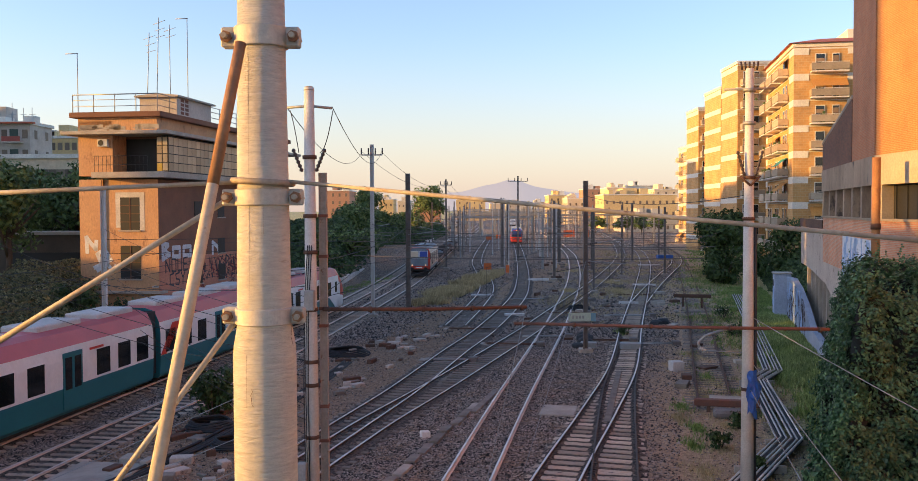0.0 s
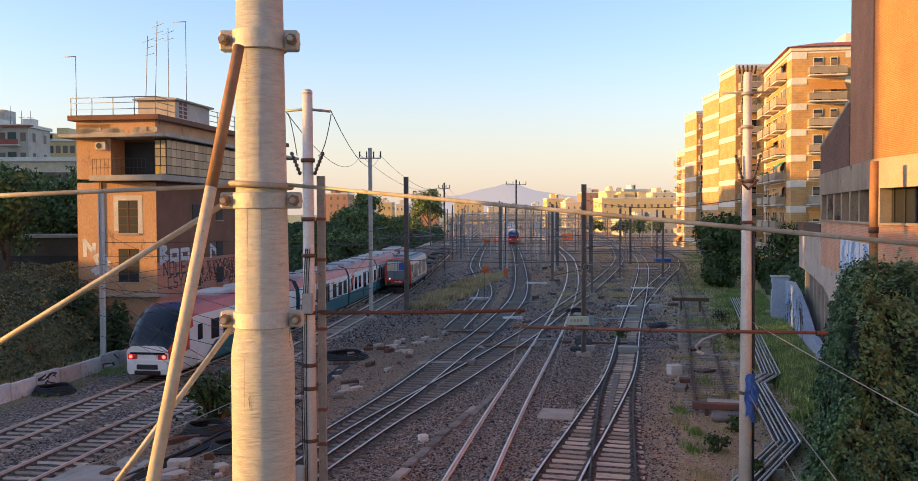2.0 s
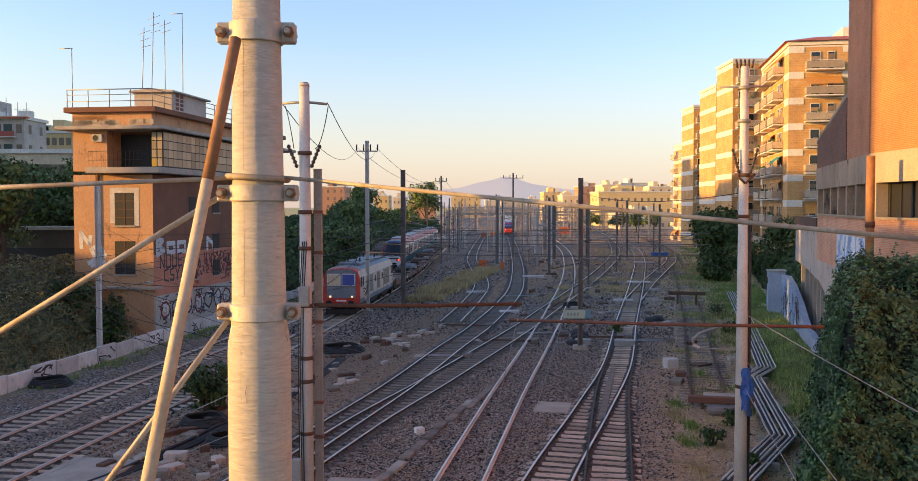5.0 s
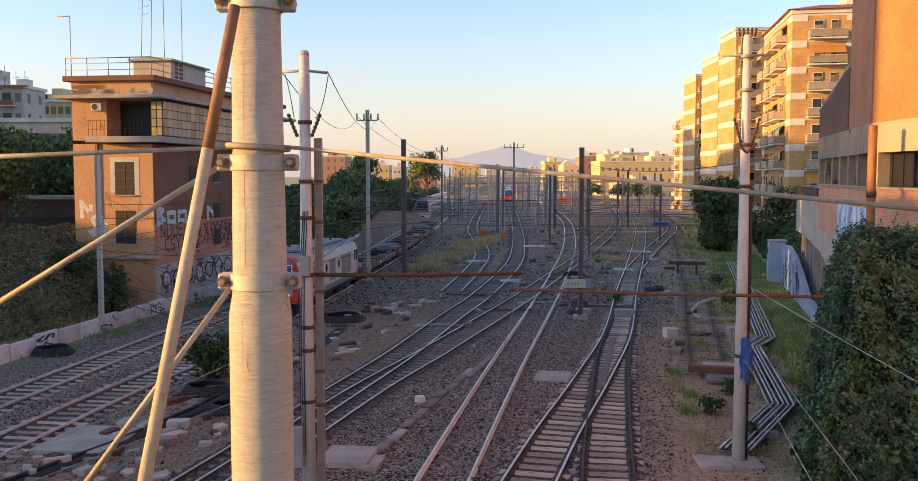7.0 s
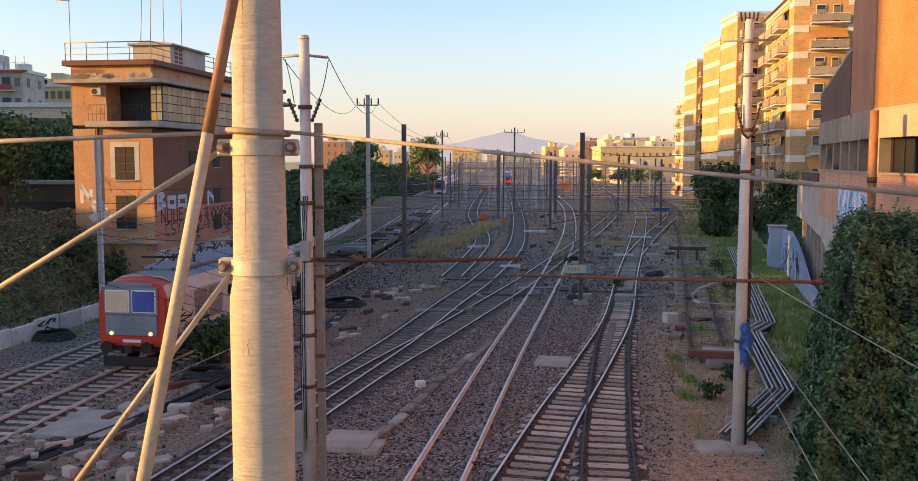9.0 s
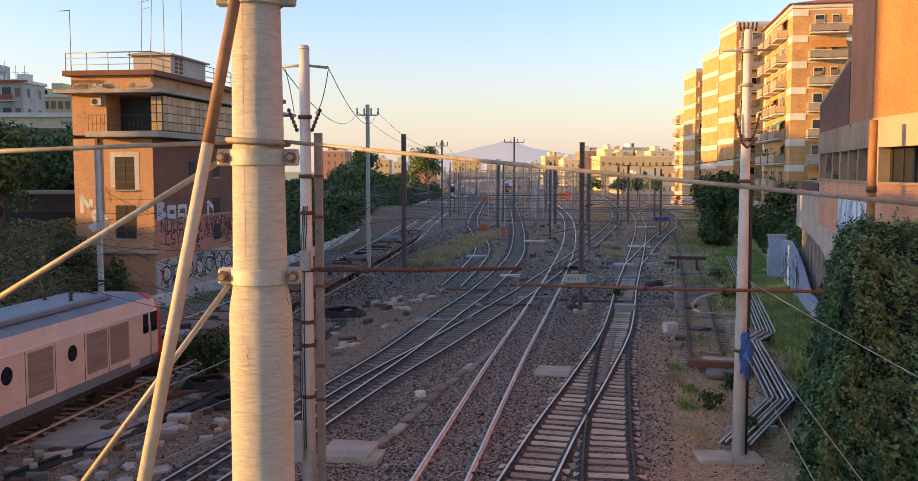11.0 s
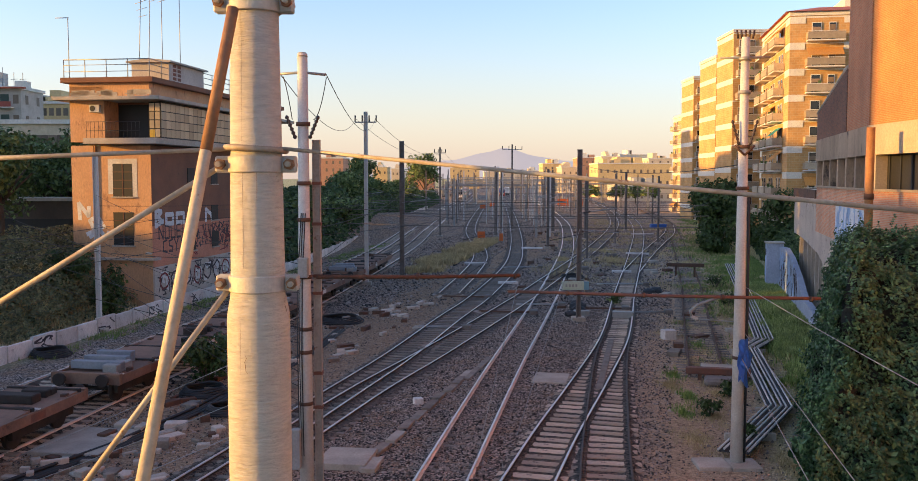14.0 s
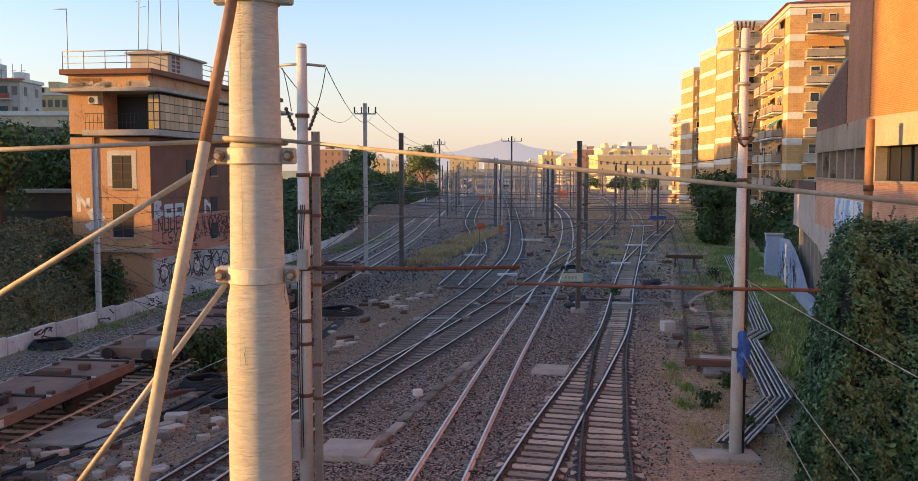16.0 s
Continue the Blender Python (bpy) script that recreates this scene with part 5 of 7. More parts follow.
build_house(at(30, 175), 178, at(128, 175) - at(30, 175), 20, EYE[2] + 126 * 175 / 1560, M["ochre"], "sunlit yellow apartment house behind the trees", 7, 8)
build_house(at(-90, 105), 105, at(160, 105) - at(-90, 105), 12, EYE[2] + 90 * 105 / 1560, M["cream"], "long beige building with square windows behind the trees", 4, 18, annex=False)

# unseen blocks added beyond the view to throw evening shade over the yard
for x, y, w, d, top, fl in ((-128, -43, 22, 47, 19, 6), (-128, 5, 22, 13.2, 23, 7), (-128, 18.6, 22, 15.2, 46, 14), (-112, 34, 6, 8.6, 27, 8), (-128, 44, 22, 3.4, 15, 4), (-130, 47.8, 24, 30.6, 27, 8), (-132, 79, 24, 46, 31, 9), (-136, 127, 26, 29, 28, 8), (-136, 157, 26, 34, 36, 10)):
    build_house(x, y, w, d, top, M["cream"], "unseen apartment block added to cast shade from the sunset side", fl, 5, annex=top > 24)

# ---- hills on the horizon ----
def build_hills():
    m, nt, b = nodes("haze_glow_hills")
    n = noise_tex(nt, 0.004, 4, 0.6, coords(nt))
    nt.links.new(mix(nt, n, (0.02, 0.022, 0.03), (0.03, 0.03, 0.035)), b.inputs["Base Color"])
    # the pale haze is painted as emission over a nearly black base
    nt.links.new(mix(nt, n, (0.55, 0.55, 0.55), (0.585, 0.58, 0.57)), b.inputs["Emission Color"])
    b.inputs["Emission Strength"].default_value = 0.27
    b.inputs["Roughness"].default_value = 1.0
    bm = bmesh.new()
    Y, row, base = 4400.0, [], []
    for i in range(121):
        px = 560 + i * 6.0
        u = (px - 865) / 100.0
        hgt = 15 * math.exp(-(abs(u) / 0.4) ** 1.5) + 36 * math.exp(-(abs(u) / 1.9) ** 2.4) + 3.0 * noise.noise((px * 0.03, 0, 0)) + 1.2 * noise.noise((px * 0.11, 4, 0))
        row.append(bm.verts.new((at(px, Y), Y + 60, EYE[2] + max(hgt, -4) * Y / 1560)))
        base.append(bm.verts.new((at(px, Y), Y - 500, GROUND)))
    for i in range(120):
        bm.faces.new((base[i], base[i + 1], row[i + 1], row[i])).smooth = True
    solid("backdrop", bm, m, "blue hazy hills on the horizon", "hills", kind="structure")


build_hills()


# ---- foliage ----
def leaves(bm, centre, radii, n, size, rnd, hollow=0.55):
    c = Vector(centre)
    for i in range(n):
        v = Vector((rnd.gauss(0, 1), rnd.gauss(0, 1), rnd.gauss(0, 1))).normalized()
        k = hollow + (1 - hollow) * rnd.random() ** 0.6
        wob = 1 + 0.35 * noise.noise(v * 2.2 + c * 0.37)
        p = c + Vector((v.x * radii[0], v.y * radii[1], v.z * radii[2])) * k * wob
        leaf(bm, p, (v + Vector((rnd.gauss(0, 0.5), rnd.gauss(0, 0.5), rnd.gauss(0.2, 0.5)))).normalized(), size * rnd.uniform(0.6, 1.3), rnd)


def leaf(bm, p, nrm, s, rnd):
    a = nrm.orthogonal().normalized()
    a.rotate(Matrix.Rotation(rnd.uniform(0, TAU), 3, nrm))
    b = nrm.cross(a)
    v = [bm.verts.new(p + a * s), bm.verts.new(p + b * s * 0.55 + nrm * s * 0.15), bm.verts.new(p - a * s * 0.8), bm.verts.new(p - b * s * 0.55 + nrm * s * 0.15)]
    bm.faces.new((v[0], v[1], v[2]))
    bm.faces.new((v[0], v[2], v[3]))


def build_tree(x, y, height, spread, n, size, label, seed, z0=None, mtl="leafdark"):
    r = random.Random(seed)
    z0 = rise(x, y) if z0 is None else z0
    t = thing("tree", label, "tree", pose(x, y, z0), "trees beside the railway")
    trunk = tb([(0, 0, -0.2), (0.1, 0, height * 0.3), (-0.1, 0.1, height * 0.65)], [height * 0.03, height * 0.024, height * 0.012], 8)
    for k in range(5):
        a = r.uniform(0, TAU)
        tube(trunk, [(0, 0, height * r.uniform(0.25, 0.45)), (math.cos(a) * spread * 0.5, math.sin(a) * spread * 0.5, height * r.uniform(0.55, 0.8))], [height * 0.013, height * 0.005], 6)
    part("trunk", trunk, M["bark"], t)
    bm = bmesh.new()
    lumps = 11
    for k in range(lumps):
        a, q = r.uniform(0, TAU), r.uniform(0.15, 0.75)
        c = (math.cos(a) * spread * q, math.sin(a) * spread * q, height * r.uniform(0.4, 0.9))
        leaves(bm, c, (spread * 0.42, spread * 0.42, height * 0.17), n // lumps, size, r, 0.3)
    part("crown", bm, M[mtl], t)
    return t


TREE = "leafy dark green tree beside the railway"
for x, y, h, s, n, sz, seed in ((-33, 66, 9.2, 4.5, 2600, 0.24, 1), (-40, 76, 10.2, 5, 2600, 0.26, 2), (-34, 80, 10, 5, 2400, 0.26, 3), (-29, 50, 7.5, 3.2, 2400, 0.2, 4), (-46, 88, 10.4, 5, 2000, 0.28, 5), (-26, 72, 9, 3.5, 1800, 0.24, 9), (-37, 84, 10, 5, 3600, 0.27, 31), (-31.5, 88, 9.6, 4.5, 3600, 0.27, 32), (-44, 92, 10.4, 5.5, 3600, 0.28, 33), (-50, 84, 10, 5, 3000, 0.28, 34), (-28, 92, 9, 4, 3000, 0.26, 35),
                               (-21.0, 205, 12.6, 5, 2600, 0.4, 6), (-10, 290, 16, 7, 2200, 0.5, 7), (at(1056, 300), 300, 7, 4, 900, 0.45, 41), (at(1088, 310), 310, 6.5, 4.5, 900, 0.45, 42), (at(1118, 290), 290, 7, 4, 900, 0.45, 43), (at(1010, 330), 330, 6, 4, 800, 0.5, 44), (-19, 150, 6.4, 4.4, 2400, 0.34, 8), (-15, 118, 6.0, 4, 2200, 0.28, 10), (-16.5, 132, 6.5, 4, 2200, 0.28, 12), (-16, 170, 6.4, 4.4, 2000, 0.34, 13), (-14, 200, 6.8, 4.6, 1800, 0.36, 14), (-17, 104, 5.5, 3.6, 2200, 0.26, 15), (-13.5, 240, 8, 5, 1600, 0.4, 16),
                               (31.5, 112, 8.5, 4.0, 2600, 0.28, 20), (34.5, 122, 9.0, 4.5, 2400, 0.3, 21), (31, 100, 4.8, 2.6, 1500, 0.22, 22), (38, 105, 7.5, 3, 1500, 0.24, 23)):
    build_tree(x, y, h, s, n, sz, TREE, seed, mtl="leafmid" if 25 < x < 45 else "leafdark")


def ivy_height(x, y):
    """The ivy mass: it climbs from a foot line beside the grass and from a front line below the bridge."""
    u = x - (10.6 + 0.41 * (y - 26.8)) + 0.5 * noise.noise((x * 0.4, y * 0.4, 1.0))
    v = y - 23.5 - 0.12 * (x - 10)
    k = max(0.0, min(1.0, min(u / 1.5, v / 6.5)))
    top = max(3.6, min(6.4, 6.3 - 0.14 * (y - 36)))
    lump = 0.55 * noise.noise((x * 0.45, y * 0.45, 3.0)) + 0.3 * noise.noise((x * 1.3, y * 1.3, 8.0))
    return GROUND + (top + lump) * math.sin(k * math.pi / 2) - (0.3 if k <= 0 else 0)


def ivy_surface(x, y):
    """A point of the swelling outer face of the ivy and its outward direction."""
    e = 0.15
    z = ivy_height(x, y)
    gx, gy = (ivy_height(x + e, y) - z) / e, (ivy_height(x, y + e) - z) / e
    nrm = Vector((-gx, -gy, 1.0)).normalized()
    p = Vector((x, y, z))
    d = 0.75 * noise.noise(p * 0.55) + 0.5 * noise.noise(p * 1.2 + Vector((7, 0, 0))) + 0.3 * noise.noise(p * 2.6)
    return p, nrm, math.hypot(gx, gy), d


def build_ivy():
    r = random.Random(31)
    t = thing("ivy_hedge", "dense dark green ivy mass over a bank by the tracks", "hedge")
    bm = bmesh.new()
    count = 0
    while count < 72000:
        y = 23.0 + 33 * r.random() ** 1.7
        x = 10.2 + 0.41 * (y - 26.8) - 0.3 + 13.0 * r.random() ** 1.3
        if x > 18.3 + max(0.0, (y - 41) * 0.255) or x / y > 0.58:
            continue
        p, nrm, g, d = ivy_surface(x, y)
        if p.z < GROUND + 0.02 or r.random() > math.hypot(1, min(g, 6.0)) / 6.1:
            continue
        if r.random() < 0.004 and nrm.z > 0.3:   # a loose shoot standing out of the mass
            q = p + nrm * d
            for k in range(7):
                q = q + Vector((r.gauss(0, 0.06), r.gauss(0, 0.06), 0.09))
                leaf(bm, q, Vector((r.gauss(0, 1), r.gauss(-0.5, 1), 0.6)).normalized(), r.uniform(0.05, 0.09), r)
        p = p + nrm * (d + r.uniform(-0.22, 0.12))
        nrm = (nrm + Vector((r.gauss(0, 0.5), r.gauss(0, 0.5), r.gauss(0.25, 0.45)))).normalized()
        leaf(bm, p, nrm, r.uniform(0.045, 0.105), r)
        count += 1
    tagged(part("leaves", bm, M["leaf"], t), kind="stuff")
    # inner sheet: its near-black colour is the shade between the leaves
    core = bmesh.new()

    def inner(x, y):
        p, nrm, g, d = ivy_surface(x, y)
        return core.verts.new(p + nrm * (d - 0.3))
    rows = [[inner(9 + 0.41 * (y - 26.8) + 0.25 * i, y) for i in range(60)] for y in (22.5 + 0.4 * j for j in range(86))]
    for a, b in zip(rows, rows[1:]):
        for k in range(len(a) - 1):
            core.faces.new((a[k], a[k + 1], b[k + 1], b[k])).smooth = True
    part("bank", core, M["ivycore"], t, "inner sheet coloured near-black as shade between the ivy leaves")


# near-black base colour paints the shade seen through the ivy
M["ivycore"] = mat("ivy_gap_shade", (0.012, 0.014, 0.008), (0.008, 0.01, 0.006), 0.95, 0, 1.0, 8, 0.5)
build_ivy()


def build_left_hedge():
    r = random.Random(41)
    bm = bmesh.new()
    for i in range(36000):
        y = r.uniform(34, 70)
        u = r.uniform(0, 8)
        x = -28.6 + 0.14 * y - 0.6 - u
        q = 0.6 + 1.5 * min(u / 3.5, 1) + 0.9 * noise.noise((x * 0.45, y * 0.45, 0))
        if q < 0.2:
            continue
        z = rise(x, y) + q * (1 - r.random() ** 2.0)
        leaf(bm, Vector((x, y, z)), Vector((r.gauss(0.3, 0.5), r.gauss(-0.3, 0.5), 0.7)).normalized(), r.uniform(0.07, 0.15), r)
    solid("scrub", bm, M["leafolive"], "olive green and brown scrub on the bank below the cabin", "shrubs", kind="stuff")
    bm = bmesh.new()
    line = WAYS["a"]
    for i in range(60000):
        y = 74 + 240 * r.random() ** 1.6
        u = r.uniform(0, 16)
        x = line.at(y) - 4.6 - u
        q = (1.4 + 2.0 * min(u / 2.5, 1)) * (1 + 0.5 * noise.noise((x * 0.16, y * 0.1, 0)) + 0.25 * noise.noise((x * 0.5, y * 0.5, 9)))
        z = rise(x, y) + q * (1 - r.random() ** 2.2)
        leaf(bm, Vector((x, y, z)), Vector((r.gauss(0.4, 0.5), r.gauss(-0.5, 0.5), 0.6)).normalized(), r.uniform(0.22, 0.42) * (0.7 + y / 300), r)
    solid("scrub", bm, M["leafmid"], "green bushes along the main line", "shrubs", kind="stuff")
    bm = bmesh.new()
    for i in range(26000):
        y = r.uniform(74, 135)
        u = r.uniform(0, 14)
        x = 7.4 + 0.255 * y + 0.6 + u + 1.2 * noise.noise((y * 0.2, 0, 4))
        q = (0.5 + 3.2 * min(u / 5.0, 1)) * (1 + 0.6 * noise.noise((x * 0.2, y * 0.2, 2)) + 0.3 * noise.noise((x * 0.6, y * 0.6, 9)))
        z = GROUND + q * (1 - r.random() ** 2.0)
        leaf(bm, Vector((x, y, z)), Vector((r.gauss(-0.3, 0.5), r.gauss(-0.5, 0.5), 0.6)).normalized(), r.uniform(0.16, 0.32), r)
    solid("scrub", bm, M["leafmid"], "green bushes below the apartment blocks", "shrubs", kind="stuff")


build_left_hedge()


def build_grass(name, count, where, size, mtl, label, seed):
    r = random.Random(seed)
    bm = bmesh.new()
    for i in range(count):
        x, y = where(r)
        z = rise(x, y)
        for k in range(4):
            a = r.uniform(0, TAU)
            h, w = size * r.uniform(0.5, 1.4), size * 0.09
            d = Vector((math.cos(a), math.sin(a), 0))
            p = Vector((x + r.uniform(-0.1, 0.1), y + r.uniform(-0.1, 0.1), z - 0.02))
            s = d.cross(Vector((0, 0, 1))) * w
            bm.faces.new([bm.verts.new(c) for c in (p - s, p + s, p + d * h * 0.45 + Vector((0, 0, h)))])
    solid(name, bm, mtl, label, "grass", kind="stuff")


def clumped(r, x0, x1, y0, y1, slope, thr, f=0.35):
    while True:
        y = r.uniform(y0, y1)
        x = r.uniform(x0, x1) + slope * y
        e = (x - slope * y - x0) / (x1 - x0)
        thin = 0.55 * max(0.0, 1 - e * 2.5) + 0.5 * max(0.0, 1 - (y - y0) / 16.0)
        if noise.noise((x * f, y * f, 5.0)) + 0.4 * noise.noise((x * 1.3, y * 1.3, 9.0)) + r.gauss(0, 0.12) > thr + thin:
            return x, y


build_grass("grass", 14000, lambda r: clumped(r, 4.4, 9.0, 26, 100, 0.235, -0.15), 0.3, M["grass"], "green weedy grass along the retaining wall", 1)
build_grass("grass", 16000, lambda r: clumped(r, 5.2, 9.0, 30, 74, 0.235, -0.6, 0.5), 0.34, M["lushgrass"], "lush green weeds between the pipes and the wall", 5)
build_grass("grass", 3200, lambda r: clumped(r, 0.0, 7.0, 36, 140, 0.235, 0.12, 0.3), 0.26, M["grass"], "green weeds between the siding and the wall", 6)
build_grass("dry_grass", 6500, lambda r: clumped(r, -0.2, 8.0, 26, 140, 0.235, 0.05, 0.3), 0.2, M["straw"], "dry straw-coloured grass on the siding", 2)
build_grass("dry_grass", 2600, lambda r: clumped(r, -20.8, -15.4, 84, 130, 0.17, 0.02, 0.16), 0.42, M["straw"], "dry straw-coloured grass between the tracks", 3)
build_grass("grass", 1500, lambda r: clumped(r, -28.0, -25.4, 34, 120, 0.14, 0.0), 0.22, M["grass"], "low green weeds beside the main line", 4)


build_grass("dry_grass", 5200, lambda r: clumped(r, -20.0, -15.8, 78, 118, 0.17, 0.1, 0.22), 0.5, M["straw"], "tall dry straw weeds between the main line and the yard", 23)
build_grass("dry_grass", 5000, lambda r: clumped(r, -17.0, 6.0, 60, 190, 0.2, 0.2, 0.16), 0.24, M["straw"], "thin dry weeds between the yard tracks", 24)
build_grass("grass", 2600, lambda r: clumped(r, -1.0, 8.0, 60, 190, 0.235, 0.0, 0.2), 0.3, M["grass"], "green weeds down the far side of the yard", 25)


def spots(r, centres):
    """A place in one of several ragged round patches."""
    x, y, s = r.choice(centres)
    a, q = r.uniform(0, TAU), abs(r.gauss(0, 0.55))
    return x + s * q * math.cos(a), y + 2.6 * s * q * math.sin(a)


build_grass("dry_grass", 2600, lambda r: spots(r, ((16.6, 96.5, 1.6), (17.6, 108, 1.5), (27, 104, 2.6), (31, 118, 3), (35, 132, 3), (1.2, 108, 1.6), (-3.2, 96, 1.5), (11.2, 97, 0.9), (23.5, 92, 1.8))), 0.26, M["straw"], "dry straw-coloured weeds in patches down the yard", 15)
build_grass("grass", 900, lambda r: spots(r, ((9.6, 40, 0.5), (9.2, 36, 0.45), (8.4, 33.5, 0.4), (12.6, 47, 0.6), (13.2, 43, 0.5), (20.5, 72, 1.2), (24, 84, 1.5), (29, 108, 2.2), (11.0, 64, 0.5))), 0.2, M["grass"], "tufts of green weeds on the soil", 16)

build_grass("dry_grass", 2600, lambda r: clumped(r, -37.0, -28.6, 34, 90, 0.14, 0.0, 0.3), 0.55, M["straw"], "dry brown weeds on the bank by the cabin", 17)

build_grass("dry_grass", 3000, lambda r: spots(r, ((8.0, 30, 0.9), (9.4, 33, 0.8), (10.6, 36.5, 0.9), (11.2, 42, 0.9), (12.5, 46, 0.9), (10.2, 27.5, 0.9), (11.8, 50.5, 0.9), (13.6, 54, 1.0), (9.0, 38, 0.5))), 0.13, M["straw"], "short dry straw-coloured grass on the soil", 18)


def build_low_wall():
    t = thing("low_wall", "low whitewashed concrete panel wall with graffiti along the main line", "wall")
    for i in range(112):
        y = 33 + i * 2.0
        x, yy = WAYS["a"].off(y, -4.5)
        m = pose(x, yy, GROUND, 0, 0, -math.degrees(math.atan(WAYS["a"].slope(y))))
        b = part("panel", bx(-0.09, 0.09, -0.97, 0.97, -0.2, 0.85 + 0.06 * math.sin(i * 2.3), bev=0.02), M["whitewash"], t)
        b.matrix_basis = m
        if i < 24 and i % 3 == 0:
            strokes(scribble(300 + i, -0.9, 0.9, 0.15, 0.75, 5), 0.035, M["ink"], t, m @ pose(0.096, 0, 0, 0, 0, 90))


M["whitewash"] = mat("dirty_whitewash", (0.72, 0.67, 0.63), (0.56, 0.51, 0.47), 0.9, 0, 0.9, 9, 0.2, stain=(0.2, 0.17, 0.15), amount=0.4, random_tint=0.3)
build_low_wall()


# ---- loose things of the yard ----
def shrub(x, y, h, w, n, size, label, seed, mtl="leafmid"):
    r = random.Random(seed)
    bm = bmesh.new()
    for k in range(7):
        a = r.uniform(0, TAU)
        leaves(bm, (math.cos(a) * w * 0.4, math.sin(a) * w * 0.4, h * r.uniform(0.25, 0.75)), (w * 0.4, w * 0.4, h * 0.3), n // 7, size, r, 0.2)
    st = bmesh.new()
    for k in range(6):
        a = r.uniform(0, TAU)
        tube(st, [(0, 0, -0.1), (math.cos(a) * w * 0.3, math.sin(a) * w * 0.3, h * 0.5), (math.cos(a) * w * 0.5, math.sin(a) * w * 0.5, h * 0.85)], [0.03, 0.02, 0.008], 5)
    t = thing("shrub", label, "shrub", pose(x, y, rise(x, y)), "shrubs of the yard")
    part("stem", st, M["bark"], t)
    part("foliage", bm, M[mtl], t)


shrub(-10.55, 38.2, 2.3, 1.5, 1500, 0.13, "young green shrub between the tracks", 1)
for k, (x, y, h, w) in enumerate(((10.6, 25.4, 1.5, 1.3), (11.6, 25.0, 1.9, 1.4), (12.8, 25.0, 2.2, 1.5), (10.9, 27.2, 1.2, 1.0))):
    shrub(x, y, h, w, 420, 0.17, "young fig bush with large leaves at the ivy's foot", 60 + k, "leaf")
for k, (x, y, h, w) in enumerate(((31.5, 110.5, 4.6, 3.6), (34.6, 119.5, 5.0, 4.2), (37.5, 104, 4.2, 3.4), (29.6, 105, 2.6, 2.6))):
    shrub(x, y, h, w, 1500, 0.24, "dense dark green bush below the apartment blocks", 80 + k)
shrub(-21.6, 56.2, 3.4, 1.6, 1500, 0.16, "green shrub at the cabin's foot", 2)
shrub(-24.0, 56.5, 3.4, 2.0, 1500, 0.16, "green shrub at the cabin's foot", 3)
for k, (x, y, h) in enumerate(((9.3, 33, 0.7), (9.6, 30, 0.6), (10.9, 36, 0.8), (18.5, 62, 1.0), (20.5, 72, 1.3), (11.2, 63, 0.8))):
    shrub(x, y, h, h * 0.9, 350, 0.08, "low weeds on brown soil", 20 + k)


